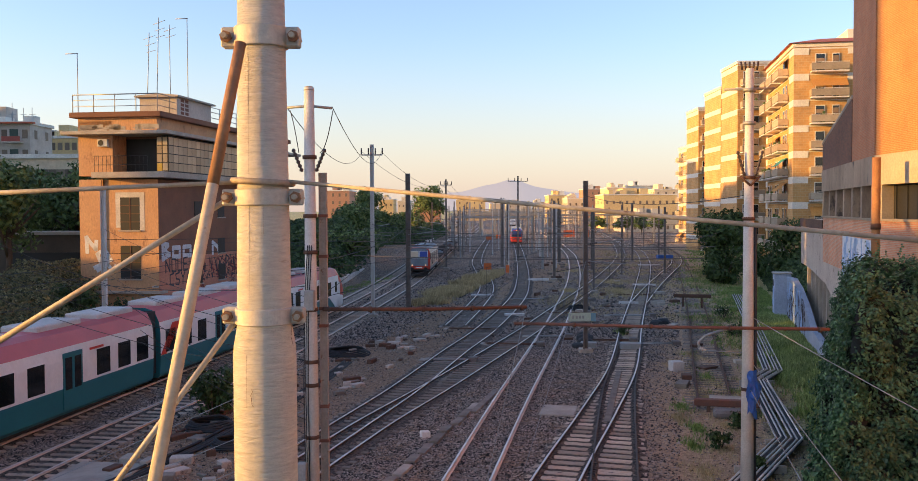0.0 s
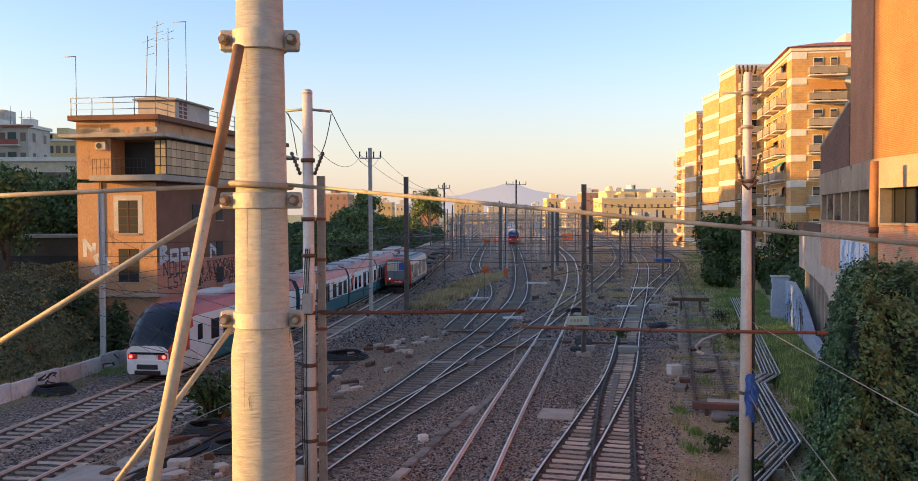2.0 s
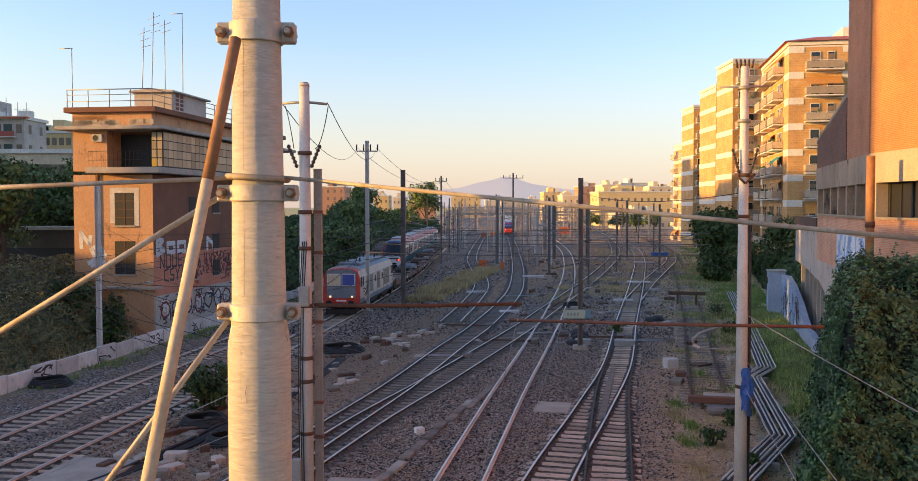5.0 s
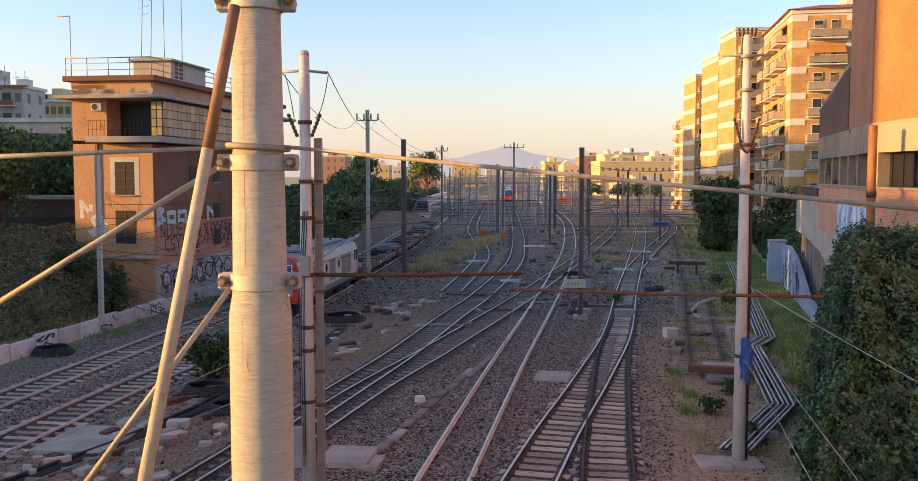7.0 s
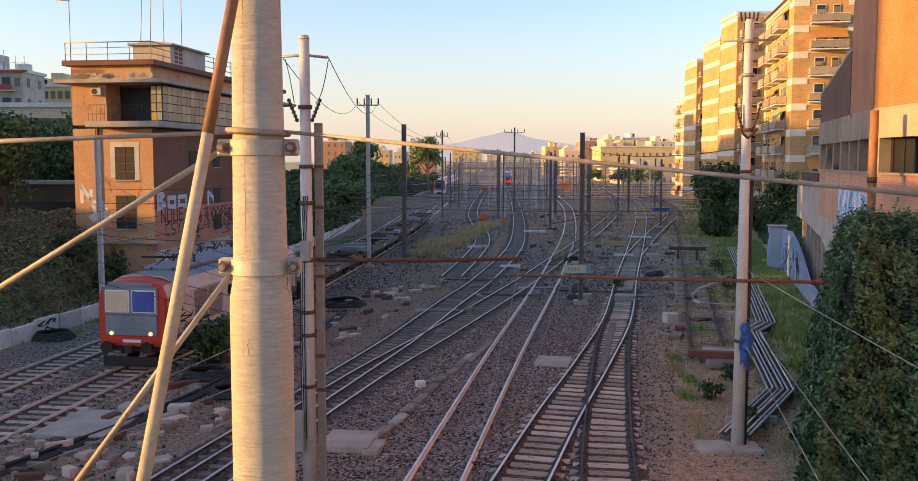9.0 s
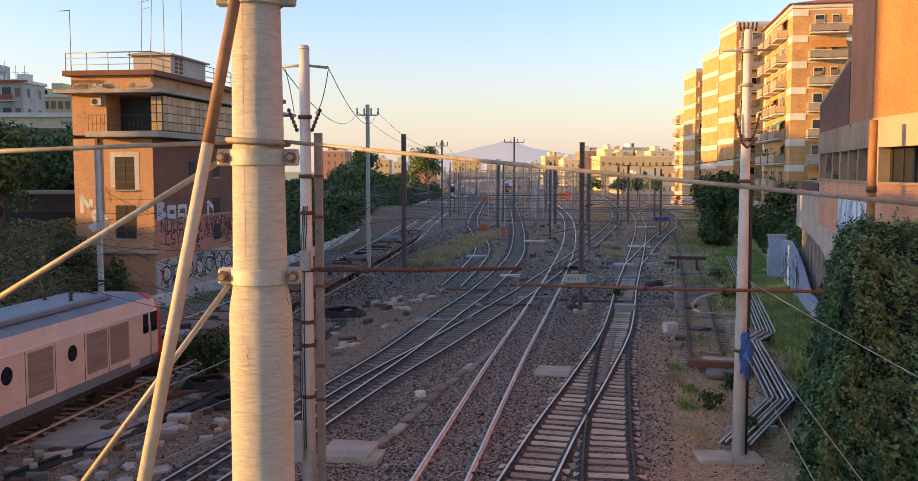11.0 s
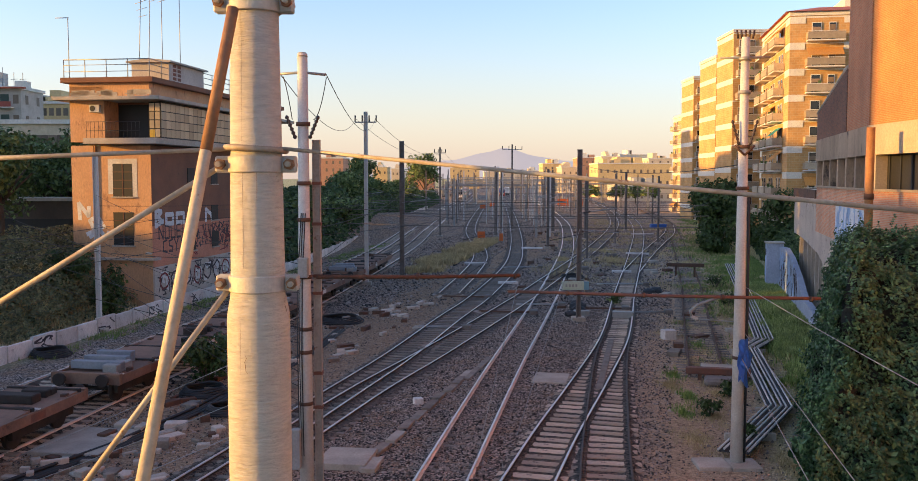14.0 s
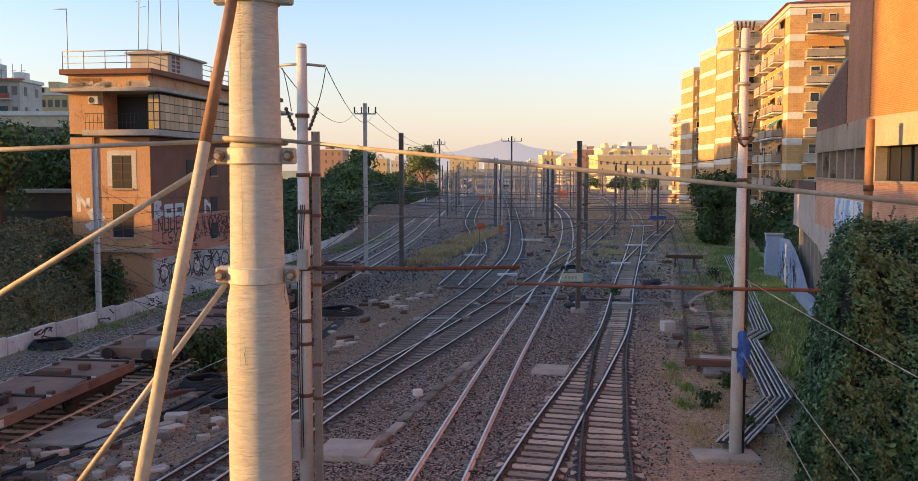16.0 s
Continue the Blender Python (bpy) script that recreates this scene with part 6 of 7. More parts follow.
def wires():
    """Contact and carrier wires along the tracks, and the feeders between masts."""
    for key, y0, y1 in (("a", 2, 330), ("b", 2, 330), ("d", 29, 300), ("c", 29, 300), ("e", 29, 280), ("s", 60, 240)):
        w = WAYS[key]
        t = thing("contact_line", "contact wire and carrier wire above a track", "overhead wire", group="overhead wires")
        for z, drop in ((5.35, 0.0), (6.6, 0.5)):
            y, pts = y0, []
            while y < y1:
                for i in range(6):
                    k = i / 6
                    pts.append((w.at(y + 54 * k), y + 54 * k, z - drop * 4 * k * (1 - k)))
                y += 54
            part("wire", tb(pts, 0.011, 5), M["black"], t)
        drops, y = bmesh.new(), y0 + 4.5   # droppers between the two wires
        while y < min(y1, 200):
            k = ((y - y0) % 54) / 54
            tube(drops, [(w.at(y), y, 5.35), (w.at(y), y, 6.6 - 2.0 * k * (1 - k))], 0.008, 4)
            y += 9
        tagged(part("dropper_rest", drops, M["black"], t), kind="stuff")
    def run(a, b, drop, r, label, mtl="black"):
        t = thing("wire", label, "overhead wire", group="overhead wires")
        part("strand", tb(sag(a, b, drop, 12), r, 5), M[mtl], t)
    L = "thin sagging overhead wire between masts"
    for dx, z in ((-0.6, 11.3), (0.6, 11.3)):
        run((-4.02 + dx, 24, z), (-7.4 + dx * 1.3, 74.4, 13.3), 1.2, 0.012, L)
        run((-7.4 + dx * 1.3, 74.4, 13.3), (-2.5 + dx, 134, 12.3), 1.4, 0.016, L)
        run((-2.5 + dx, 134, 12.3), (3 + dx, 210, 11.5), 1.5, 0.018, L)
    run((-4.3, 24, 10.1), (-4.5, 23.9, 11.2), -0.1, 0.012, "short jumper wire beside an insulator")
    run((-3.75, 24, 10.1), (-3.4, 24, 11.2), 0.25, 0.012, "short jumper wire beside an insulator")
    # spans across the yard
    for y, x0, x1, z, r in ((62, -7.5, 15.5, 5.5, 0.05), (62.3, -7.5, 15.5, 6.1, 0.03), (72, -12, 18, 6.2, 0.04), (80, -5, 21, 5.5, 0.06), (80, -5, 21, 6.4, 0.035), (88, -4, 22, 6.0, 0.05), (108, -10, 26, 5.9, 0.05), (98, -3, 24, 5.5, 0.03), (99, -12, 2, 5.6, 0.03), (128, -8, 32, 5.6, 0.04), (128, -8, 32, 6.6, 0.03), (165, -6, 38, 6.8, 0.04), (215, 0.4, 44, 7.2, 0.06), (270, -2, 48, 6.0, 0.08), (340, 0, 52, 6.4, 0.1)):
        run((x0, y, z), (x1, y - (x1 - x0) * 0.15, z - 0.1), 0.15, r * 0.65, "steel span wire across the yard tracks", "maststeel")
    # stays of the concrete masts
    P = "pale stay wire of a concrete mast"
    run((8.7, 27.3, 5.3), (9.9, 14.0, 3.9), 0.05, 0.012, P, "steel")
    run((8.7, 27.3, 3.9), (8.0, 14.0, 1.6), 0.05, 0.012, P, "steel")
    run((8.6, 27.4, 3.2), (6.6, 13.8, 1.9), 0.05, 0.012, P, "steel")
    for x, y, z in ((9.9, 14.0, 3.9), (8.0, 14.0, 1.6), (6.6, 13.8, 1.9)):
        solid("stay_post", tb([(0, 0, 0), (0, 0, z - GROUND + 0.1)], 0.05, 8), M["steel"], "short steel post holding a stay wire", "post", pose(x, y, GROUND), "stay posts")
    run((1.95, 28.4, 5.5), (0.6, 27.5, 0.0), 0.0, 0.012, P, "steel")
    run((7.4, 55, 5.5), (2.0, 30.0, 0.0), 0.1, 0.012, P, "steel")
    for z0, z1, x1, y1 in ((4.6, 5.6, -24, 46), (4.2, 4.6, -23, 44), (5.2, 7.0, -27, 52), (3.0, 3.4, -20.2, 51.2), (3.4, 4.4, -20.2, 51.2), (6.6, 6.3, -16, 34)):
        run((-4.1, 24, z0), (x1, y1, z1), 0.35, 0.011, L)
    for z0, x1, y1, z1, drop in ((5.6, -20.2, 51.2, 6.0, 0.25), (5.0, -20.2, 51.2, 5.2, 0.5), (2.6, -20.2, 51.2, 2.6, 0.2), (6.3, -20.2, 51.2, 7.6, 0.3)):
        run((-4.1, 24, z0), (x1, y1, z1), drop, 0.009, L)
    for x0, z0, x1, y1, z1 in ((-4.0, 3.4, -12.6, 25.2, 0.0), (-4.0, 2.6, -11.0, 23.0, 0.0), (-3.9, 4.6, -14.2, 27.0, 0.0)):
        run((x0, 24, z0), (x1, y1, z1 - 0.2), 0.05, 0.011, P, "steel")
    for a, b in (((-20.2, 51.2, 6.2), (-7.4, 74.4, 6.5)), ((-20.2, 51.2, 7.0), (-4.75, 78.7, 7.4)), ((-7.4, 74.4, 7.4), (7.45, 55.6, 7.2)), ((-4.75, 78.7, 5.9), (7.45, 55.6, 5.6)), ((-4.75, 78.7, 9.0), (5.8, 134, 8.6)), ((7.45, 55.6, 9.4), (8.55, 27.4, 9.0)), ((7.45, 55.6, 6.4), (20.6, 74, 6.6)), ((-4.02, 24, 7.2), (-4.75, 78.7, 7.2)), ((-4.02, 24, 6.2), (-7.4, 74.4, 5.6))):
        run(a, b, 0.4, 0.014, L)


wires()


M["ductstone"] = M["concrete"]
DUCT = (-2.48, 28.83, 2.90, 11.42)   # the line of covers: start and run


def yard_things():
    def slab(x, y, w, l, h, yaw, label, mtl="concrete"):
        solid("concrete_slab", bx(-w / 2, w / 2, -l / 2, l / 2, -0.05, h, bev=0.02), M[mtl], label, "slab", pose(x, y, rise(x, y), 0, 0, yaw), "slabs on the ground")
    slab(4.1, 39.4, 1.5, 1.9, 0.06, -12, "flat pale concrete slab on the ballast")
    slab(-3.4, 27.7, 1.55, 1.7, 0.2, -8, "pale concrete pit cover between the tracks")
    slab(-2.6, 27.2, 0.5, 1.2, 0.14, -8, "small concrete kerb piece beside a pit cover")
    slab(-12.2, 29.6, 2.4, 2.9, 0.12, -8, "large pale concrete cover beside the main line")
    slab(11.5, 49.2, 0.66, 0.66, 0.52, 10, "square pale concrete block on the soil", "whitewash")
    slab(10.4, 56.8, 1.3, 0.6, 0.4, -12, "grey point machine beside a junction", "steel")
    slab(7.9, 57.6, 1.0, 0.5, 0.35, -12, "grey point machine beside a junction", "steel")
    rd = random.Random(12)
    for k in range(9):   # a broken line of duct covers
        q = k / 8
        slab(DUCT[0] + DUCT[2] * q + rd.uniform(-0.05, 0.05), DUCT[1] + DUCT[3] * q, 0.36, DUCT[3] / 8 * rd.uniform(0.7, 0.98), rd.uniform(0.06, 0.13), -math.degrees(math.atan2(DUCT[2], DUCT[3])) + rd.uniform(-3, 3), "worn brown cable duct cover on the ballast", rd.choice(("woodsleeper", "woodsleeper", "ductstone")))
    slab(1.0, 41.5, 0.3, 5.0, 0.08, -14, "brown cable duct cover on the ballast", "woodsleeper")
    slab(7.1, 43.0, 0.3, 12.0, 0.08, -12, "brown cable duct cover on the ballast", "woodsleeper")
    slab(-1.5, 34.9, 0.35, 0.3, 0.25, 20, "small white stone on the ballast", "whitewash")
    r = random.Random(77)
    for k in range(115):
        y = 24.5 + 40 * r.random() ** 1.5
        x = -10.4 + 0.2 * (y - 30) + r.uniform(-2.0, 2.4)
        slab(x, y, r.uniform(0.2, 0.9), r.uniform(0.15, 0.5), r.uniform(0.06, 0.28), r.uniform(0, 90), "broken concrete and timber debris beside the tracks", r.choice(("concrete", "woodsleeper", "rust", "greywall")))
    for k in range(22):
        y = r.uniform(44, 95)
        slab(1.0 + 0.235 * y + r.uniform(-1.5, 4.5), y, r.uniform(0.3, 1.2), r.uniform(0.3, 0.6), r.uniform(0.08, 0.3), r.uniform(0, 90), "broken concrete debris on the siding's soil", r.choice(("concrete", "woodsleeper", "rust")))
    for k in range(110):
        y = r.uniform(58, 150)
        x = r.uniform(-6.5, 4.0) + 0.16 * (y - 40) + r.uniform(0, 12)
        if all(abs(x - w.at(y)) > 1.3 for w in WAYS.values()):
            slab(x, y, r.uniform(0.3, 1.3), r.uniform(0.2, 0.7), r.uniform(0.08, 0.35), r.uniform(0, 90), "broken concrete and timber debris beside the tracks", r.choice(("concrete", "woodsleeper", "rust", "maststeel")))
    for k in range(38):   # rubble and broken kerbs by the main line
        y = r.uniform(24.5, 30.5)
        x = -12.6 + 0.3 * (y - 27) + r.uniform(-2.2, 3.2)
        slab(x, y, r.uniform(0.12, 0.55), r.uniform(0.1, 0.35), r.uniform(0.04, 0.18), r.uniform(0, 180), "broken pale kerb and stone rubble beside the main line", r.choice(("concrete", "woodsleeper", "concrete", "rust", "woodsleeper")))
    for k, (x, y, w) in enumerate(((3.0, 58.5, 3.4), (5.6, 62.0, 2.6), (9.4, 60.0, 3.0), (12.2, 58.4, 2.4), (0.4, 66.0, 3.2), (13.4, 74.0, 3.4), (8.6, 76.0, 3.0), (6.2, 88.0, 3.2), (17.0, 92.0, 3.6), (-1.0, 52.5, 2.6))):
        t = thing("point_rod", "slim steel rods that work the points across the tracks", "point rods", pose(x, y, rise(x, y), 0, 0, -12 + 3 * (k % 4)), "point rods")
        for dy in (0, 0.35):
            part("rod", tb([(-w / 2, dy, 0.1), (w / 2, dy, 0.12)], 0.035, 6), M["steel"] if k % 2 else M["rust"], t)
        part("crank", bx(w / 2, w / 2 + 0.5, -0.15, 0.5, -0.02, 0.28, bev=0.04), M["maststeel"], t)
        part("pad", bx(-w / 2 - 0.3, -w / 2 + 0.2, -0.2, 0.55, -0.05, 0.09, bev=0.02), M["concrete"], t)
    for x, y, w, l, yaw in ((12.4, 66, 1.1, 0.5, -12), (20.6, 104, 2.6, 0.7, -12), (28.5, 140, 3.4, 0.9, -12), (1.9, 92, 2.2, 0.8, 10), (9.2, 112, 2.6, 0.7, 0), (4.2, 75, 1.6, 0.6, 5), (15.2, 84, 1.8, 0.5, -10)):
        slab(x, y, w, l, 0.19, yaw, "pale crossing board between the rails", "whitewash")
    # coils of black pipe
    for x, y, s in ((-10.2, 36.4, 0.9), (-7.1, 55.0, 1.3), (-8.6, 33.5, 0.7), (-20.0, 44.5, 0.9), (10.0, 79.0, 1.0)):
        t = thing("pipe_coil", "coil of black cable pipe lying on the ground", "cable coil", pose(x, y, rise(x, y)), "coils of pipe")
        for k in range(5):
            part("loop", tb([(s * (1 - 0.06 * k) * math.cos(a) * 1.1, s * (1 - 0.05 * k) * math.sin(a), 0.06 + 0.07 * k + 0.03 * math.sin(3 * a + k)) for a in (TAU * i / 20 for i in range(21))], 0.05, 6), M["black"], t)
    for k, (dx, dz) in enumerate(((0, 0.05), (0.14, 0.05), (0.3, 0.06), (0.07, 0.15), (0.45, 0.05))):
        t = thing("cable", "black cable pipe lying along the tracks", "cable", group="cables on the ground")
        part("run", tb([(x + dx, y, rise(x, y) + dz) for x, y in ((-13.5, 24), (-11.4, 29), (-10.0, 33.5), (-9.3, 37), (-8.2, 41), (-7.4, 46), (-6.9, 52))], 0.055, 6), M["black"], t)
    # pipe run along the siding
    t = thing("pipe_run", "bundle of pale metal pipes laid along the siding", "pipes")
    way = [(8.6, 27.9), (12.0, 33.5), (14.5, 45.0), (16.1, 47.4), (21.2, 67), (27, 90)]
    for k in range(6):
        o = (k - 2.5) * 0.17
        part("pipe", tb([(x + o, y - o * 0.4, rise(x, y) + 0.28 + 0.05 * (k % 2)) for x, y in way], 0.036, 7), M["polepaint"], t)
    for (xa, ya), (xb, yb) in zip(way, way[1:]):
        dz, bm = 0.22, bmesh.new()
        for k in (-1, 1):
            o = k * 0.26
            v = [bm.verts.new((x + q, y - q * 0.4, rise(x, y) + dz + e)) for x, y, e in ((xa, ya, 0), (xb, yb, 0), (xb, yb, 0.03), (xa, ya, 0.03)) for q in (o - 0.18, o + 0.18)]
            for f in ((4, 5, 3, 2)[::-1], (6, 7, 5, 4)[::-1], (0, 1, 7, 6)[::-1], (0, 2, 4, 6), (1, 7, 5, 3)):
                bm.faces.new([v[i] for i in f])
        part("trough", bm, M["black"], t, "dark cable trough")
    for x, y in ((9.8, 30), (12.0, 33.6), (13.2, 39), (14.5, 45), (18, 54.6), (20, 62)):
        part("rest", bx(x - 0.85, x + 0.85, y - 0.08, y + 0.08, rise(x, y) - 0.1, rise(x, y) + 0.23), M["concrete"], t)
    # tarp tied to the mast
    r = random.Random(9)
    bm = bmesh.new()
    rows = []
    for j in range(9):
        z = 3.75 - 1.25 * j / 8
        rows.append([bm.verts.new((8.55 + (0.2 + 0.1 * r.random() + (0.12 if 2 < j < 6 else 0)) * math.cos(a), 27.4 + (0.24 + 0.1 * r.random()) * math.sin(a), z + r.uniform(-0.06, 0.06) - 0.25 * max(0, math.cos(a)) * (j == 8))) for a in (-1.9 + 0.26 * i for i in range(12))])
    for a, b in zip(rows, rows[1:]):
        for i in range(11):
            bm.faces.new((a[i], b[i], b[i + 1], a[i + 1]))
    solid("tarp", bm, mat("blue_tarp", (0.02, 0.14, 0.5), (0.02, 0.1, 0.4), 0.5, 0, 2, 9, 0.2), "crumpled blue plastic tarp tied round a mast", "tarp")
    # cantilever on the mast
    t = thing("bracket_arm", "pale bent steel bracket arm reaching from a mast", "bracket")
    part("arm", tb([(8.4, 27.4, 5.0), (7.9, 27.4, 4.98), (7.3, 27.5, 4.75), (7.08, 27.5, 4.55), (7.12, 27.5, 4.4)], 0.045, 8), M["steel"], t)
    part("lower_rod", tb([(7.12, 27.5, 4.32), (8.4, 27.4, 4.25)], 0.02, 6), M["steel"], t)
    part("insulator", insulator(bmesh.new(), (7.1, 27.5, 4.4), (7.3, 27.5, 4.3), 3, 0.07), M["polepaint"], t)
    # buffer stop of the siding
    t = thing("buffer_stop", "rusty red buffer stop at the end of a siding", "buffer stop", pose(11.25, 38.9, GROUND, 0, 0, -13))
    part("beam", bx(-1.35, 1.35, -0.18, 0.18, 0.3, 0.58, bev=0.02), M["redrust"], t)
    for sx in (-0.75, 0.75):
        part("post", bx(sx - 0.08, sx + 0.08, -0.1, 0.1, -0.1, 0.3), M["rust"], t)
        part("brace", tb([(sx, 0.1, 0.5), (sx, 1.6, 0.05)], 0.06, 6), M["rust"], t)
    part("plank", bx(-0.7, 0.9, 0.25, 1.0, 0.42, 0.56, bev=0.02), M["concrete"], t)
    part("debris", bx(-0.6, 0.9, -1.3, -0.4, 0.0, 0.35, bev=0.12), M["maststeel"], t, "twisted dark scrap under the beam")
    t = thing("buffer_stop", "distant rusty buffer stop on the grass", "buffer stop", pose(20.19, 80.44, GROUND, 0, 0, -13))
    part("beam", bx(-1.6, 1.6, -0.15, 0.15, 0.9, 1.2, bev=0.02), M["rust"], t)
    for sx in (-0.8, 0.8):
        part("post", bx(sx - 0.08, sx + 0.08, -0.1, 0.1, -0.1, 0.9), M["rust"], t)
    # sign board and bags by a mast
    t = thing("sign_board", "pale green sign board with unreadable writing on a mast", "sign", pose(7.0, 55.2, 2.05))
    part("board", bx(-0.65, 0.7, -0.1, 0.0, -0.26, 0.26, bev=0.01), mat("pale_green_board", (0.5, 0.56, 0.44), (0.42, 0.5, 0.38), 0.6), t)
    part("side", bx(0.71, 1.0, -0.1, 0.05, -0.26, 0.24, bev=0.01), mat("blue_green_board", (0.16, 0.33, 0.4), (0.13, 0.28, 0.35), 0.6), t)
    for k in range(4):
        part("bar", bx(-0.42 + k * 0.2, -0.3 + k * 0.2, -0.106, -0.101, -0.09, 0.09), M["steel"], t)
    part("post", tb([(0.3, 0.06, -2.25), (0.3, 0.06, -0.1)], 0.05, 6), M["maststeel"], t)
    for k, (x, y, s) in enumerate(((8.0, 59.5, 0.55), (8.1, 61.0, 0.6), (8.2, 62.4, 0.5), (7.3, 57.6, 0.45), (14.6, 69, 0.5), (15.2, 69.5, 0.55))):
        bm = bmesh.new()
        bmesh.ops.create_icosphere(bm, subdivisions=2, radius=s)
        for v in bm.verts:
            v.co *= 1 + 0.3 * noise.noise(v.co * 2 + Vector((k, 0, 0)))
            v.co.z = max(v.co.z * 0.6, -0.1)
        solid("refuse_bag", bm, M["black"], "black plastic refuse bag on the ground", "bag", pose(x, y, rise(x, y) + 0.08), "bags on the ground")
    # blue and orange things far down the yard
    blue, orange = mat("blue_box", (0.02, 0.12, 0.42), (0.02, 0.1, 0.36), 0.5), mat("orange_net", (0.75, 0.16, 0.03), (0.65, 0.13, 0.03), 0.7)
    solid("container", bx(-1.3, 1.3, -0.8, 0.8, 0, 0.8, bev=0.05), blue, "low blue container beside the tracks", "container", pose(34.6, 157, GROUND))
    for x, y, w, h in ((3.4, 128, 1.2, 1.2), (5.9, 122, 0.6, 1.3), (31.5, 272, 3.4, 2.4), (37, 275, 1.6, 2.4), (7, 250, 1.6, 1.4), (10, 260, 1.6, 1.4)):
        t = thing("barrier", "orange safety barrier in the yard", "barrier", pose(x, y, GROUND), "orange barriers")
        part("panel", bx(-w / 2, w / 2, -0.05, 0.05, 0.3, h), orange, t)
        for sx in (-1, 1):
            part("post", bx(sx * w / 2 - 0.05, sx * w / 2 + 0.05, -0.06, 0.06, 0, h + 0.1), M["steel"], t)
    # pipe before the brick corner
    t = thing("flue_pipe", "tall rusty orange flue pipe before the brick corner", "pipe", pose(16.95, 37.6, 3.2))
    part("shaft", tb([(0, 0, 0), (0, 0, 7.45)], 0.17, 20), M["flue"], t)
    part("band", tb([(0, 0, 4.5), (0, 0, 4.75)], 0.2, 20), M["rust"], t)
    # retaining wall beside the cabin, its shade put into the dark brown
    t = thing("retaining_wall", "retaining wall behind the scrub, darkened for its shade", "wall", pose(-50, 72, GROUND))
    part("wall", bx(0, 24.5, 0, 3, 0, 6.9), M["brownwall"], t)
    part("coping", bx(-0.2, 24.7, -0.2, 3.2, 6.9, 7.15), M["concrete"], t)
    # near-black panel laid on the wall in place of a shaded opening
    part("recess", bx(14, 21.5, -0.05, -0.01, 1.5, 5.5), M["dark"], t)
    # white paint on the brick wing
    t2 = thing("wall_painting", "white and blue spray painting on a brick wall", "graffiti", pose(18.4, 41.0, 0, 0, 0, 90 - math.degrees(math.atan(0.255))))
    part("ground_coat", bx(0.3, 9.0, 0.002, 0.008, 4.4, 7.1), M["whitewash2"], t2)
    strokes(scribble(15, -9, -0.3, 4.6, 7.0, 40), 0.1, M["bluespray"], t2, pose(0, 0.014, 0, 0, 0, 180))


M["flue"] = mat("orange_rust_pipe", (0.42, 0.2, 0.07), (0.3, 0.13, 0.05), 0.75, 0.1, 2, 18, 0.3)
M["brownwall"] = mat("shaded_brown_wall", (0.1, 0.075, 0.055), (0.06, 0.045, 0.035), 0.9, 0, 0.4, 9, 0.2)
M["whitewash2"] = mat("white_wall_paint", (0.78, 0.8, 0.84), (0.66, 0.69, 0.74), 0.85, 0, 0.5, 9, 0.1)
yard_things()


# ---- far end of the yard ----
def far_yard():
    r = random.Random(90)
    for k in range(170):
        y = 130 + 420 * r.random() ** 1.2
        x = 3 + 0.045 * y + r.uniform(-0.075, 0.085) * y
        if any(abs(x - w.at(y)) < 1.9 for w in WAYS.values()):
            continue
        m = thing("catenary_mast", "far steel mast of the yard, paled as by haze", "utility pole", pose(x, y, GROUND), "masts of the yard")
        h = r.uniform(7, 10.5)
        w = r.uniform(0.18, 0.32)
        # mostly pale materials, so that the colour stands in for distant haze
        part("shaft", bx(-w / 2, w / 2, -w / 2, w / 2, 0, h), M[r.choice(("steel", "maststeel", "polepaint", "polepaint"))], m)
        s = r.choice((-1, 1))
        part("arm", bx(0, s * 2.6, -0.05, 0.05, h - 2.2, h - 2.05), M["steel"], m)
    for y, x0, x1, z in ((185, -2, 14, 7.5), (240, -3, 20, 7.8), (300, 6, 30, 8.0), (230, 22, 48, 7.6), (330, 2, 52, 8.4), (420, 0, 60, 9)):
        t = thing("gantry", "far steel portal gantry over the yard tracks", "gantry", pose(0, y, GROUND), "gantries of the yard")
        for x in (x0, x1):
            part("leg", bx(x - 0.18, x + 0.18, -0.18, 0.18, 0, z), M["steel"], t)
        part("beam", bx(x0, x1, -0.15, 0.15, z - 0.5, z - 0.1), M["steel"], t)
        for k in range(int((x1 - x0) / 4)):
            part("drop_post", bx(x0 + 2 + k * 4 - 0.06, x0 + 2 + k * 4 + 0.06, -0.06, 0.06, z - 2.2, z - 0.5), M["steel"], t)
    for x, y, l, mtl in ((-4.5, 430, 40, "locogrey"), (26, 480, 40, "trainwhite")):
        t = thing("parked_carriage", "far pale parked carriage in the yard", "train carriage", pose(x, y, GROUND, 0, 0, -3), "parked carriages")
        part("body", bx(-1.4, 1.4, -l / 2, l / 2, 0.9, 3.7, bev=0.25), M[mtl], t)
        part("window_band", bx(-1.42, 1.42, -l / 2 + 1, l / 2 - 1, 2.0, 2.8), M["trainglass0"], t)
        part("underframe", bx(-1.2, 1.2, -l / 2 + 1, l / 2 - 1, 0.1, 0.9), M["black"], t)


M["trainwhite"] = mat("white_coachwork", (0.84, 0.8, 0.77), (0.76, 0.72, 0.69), 0.4, 0, 0.5, 6, 0.0, 0.1)
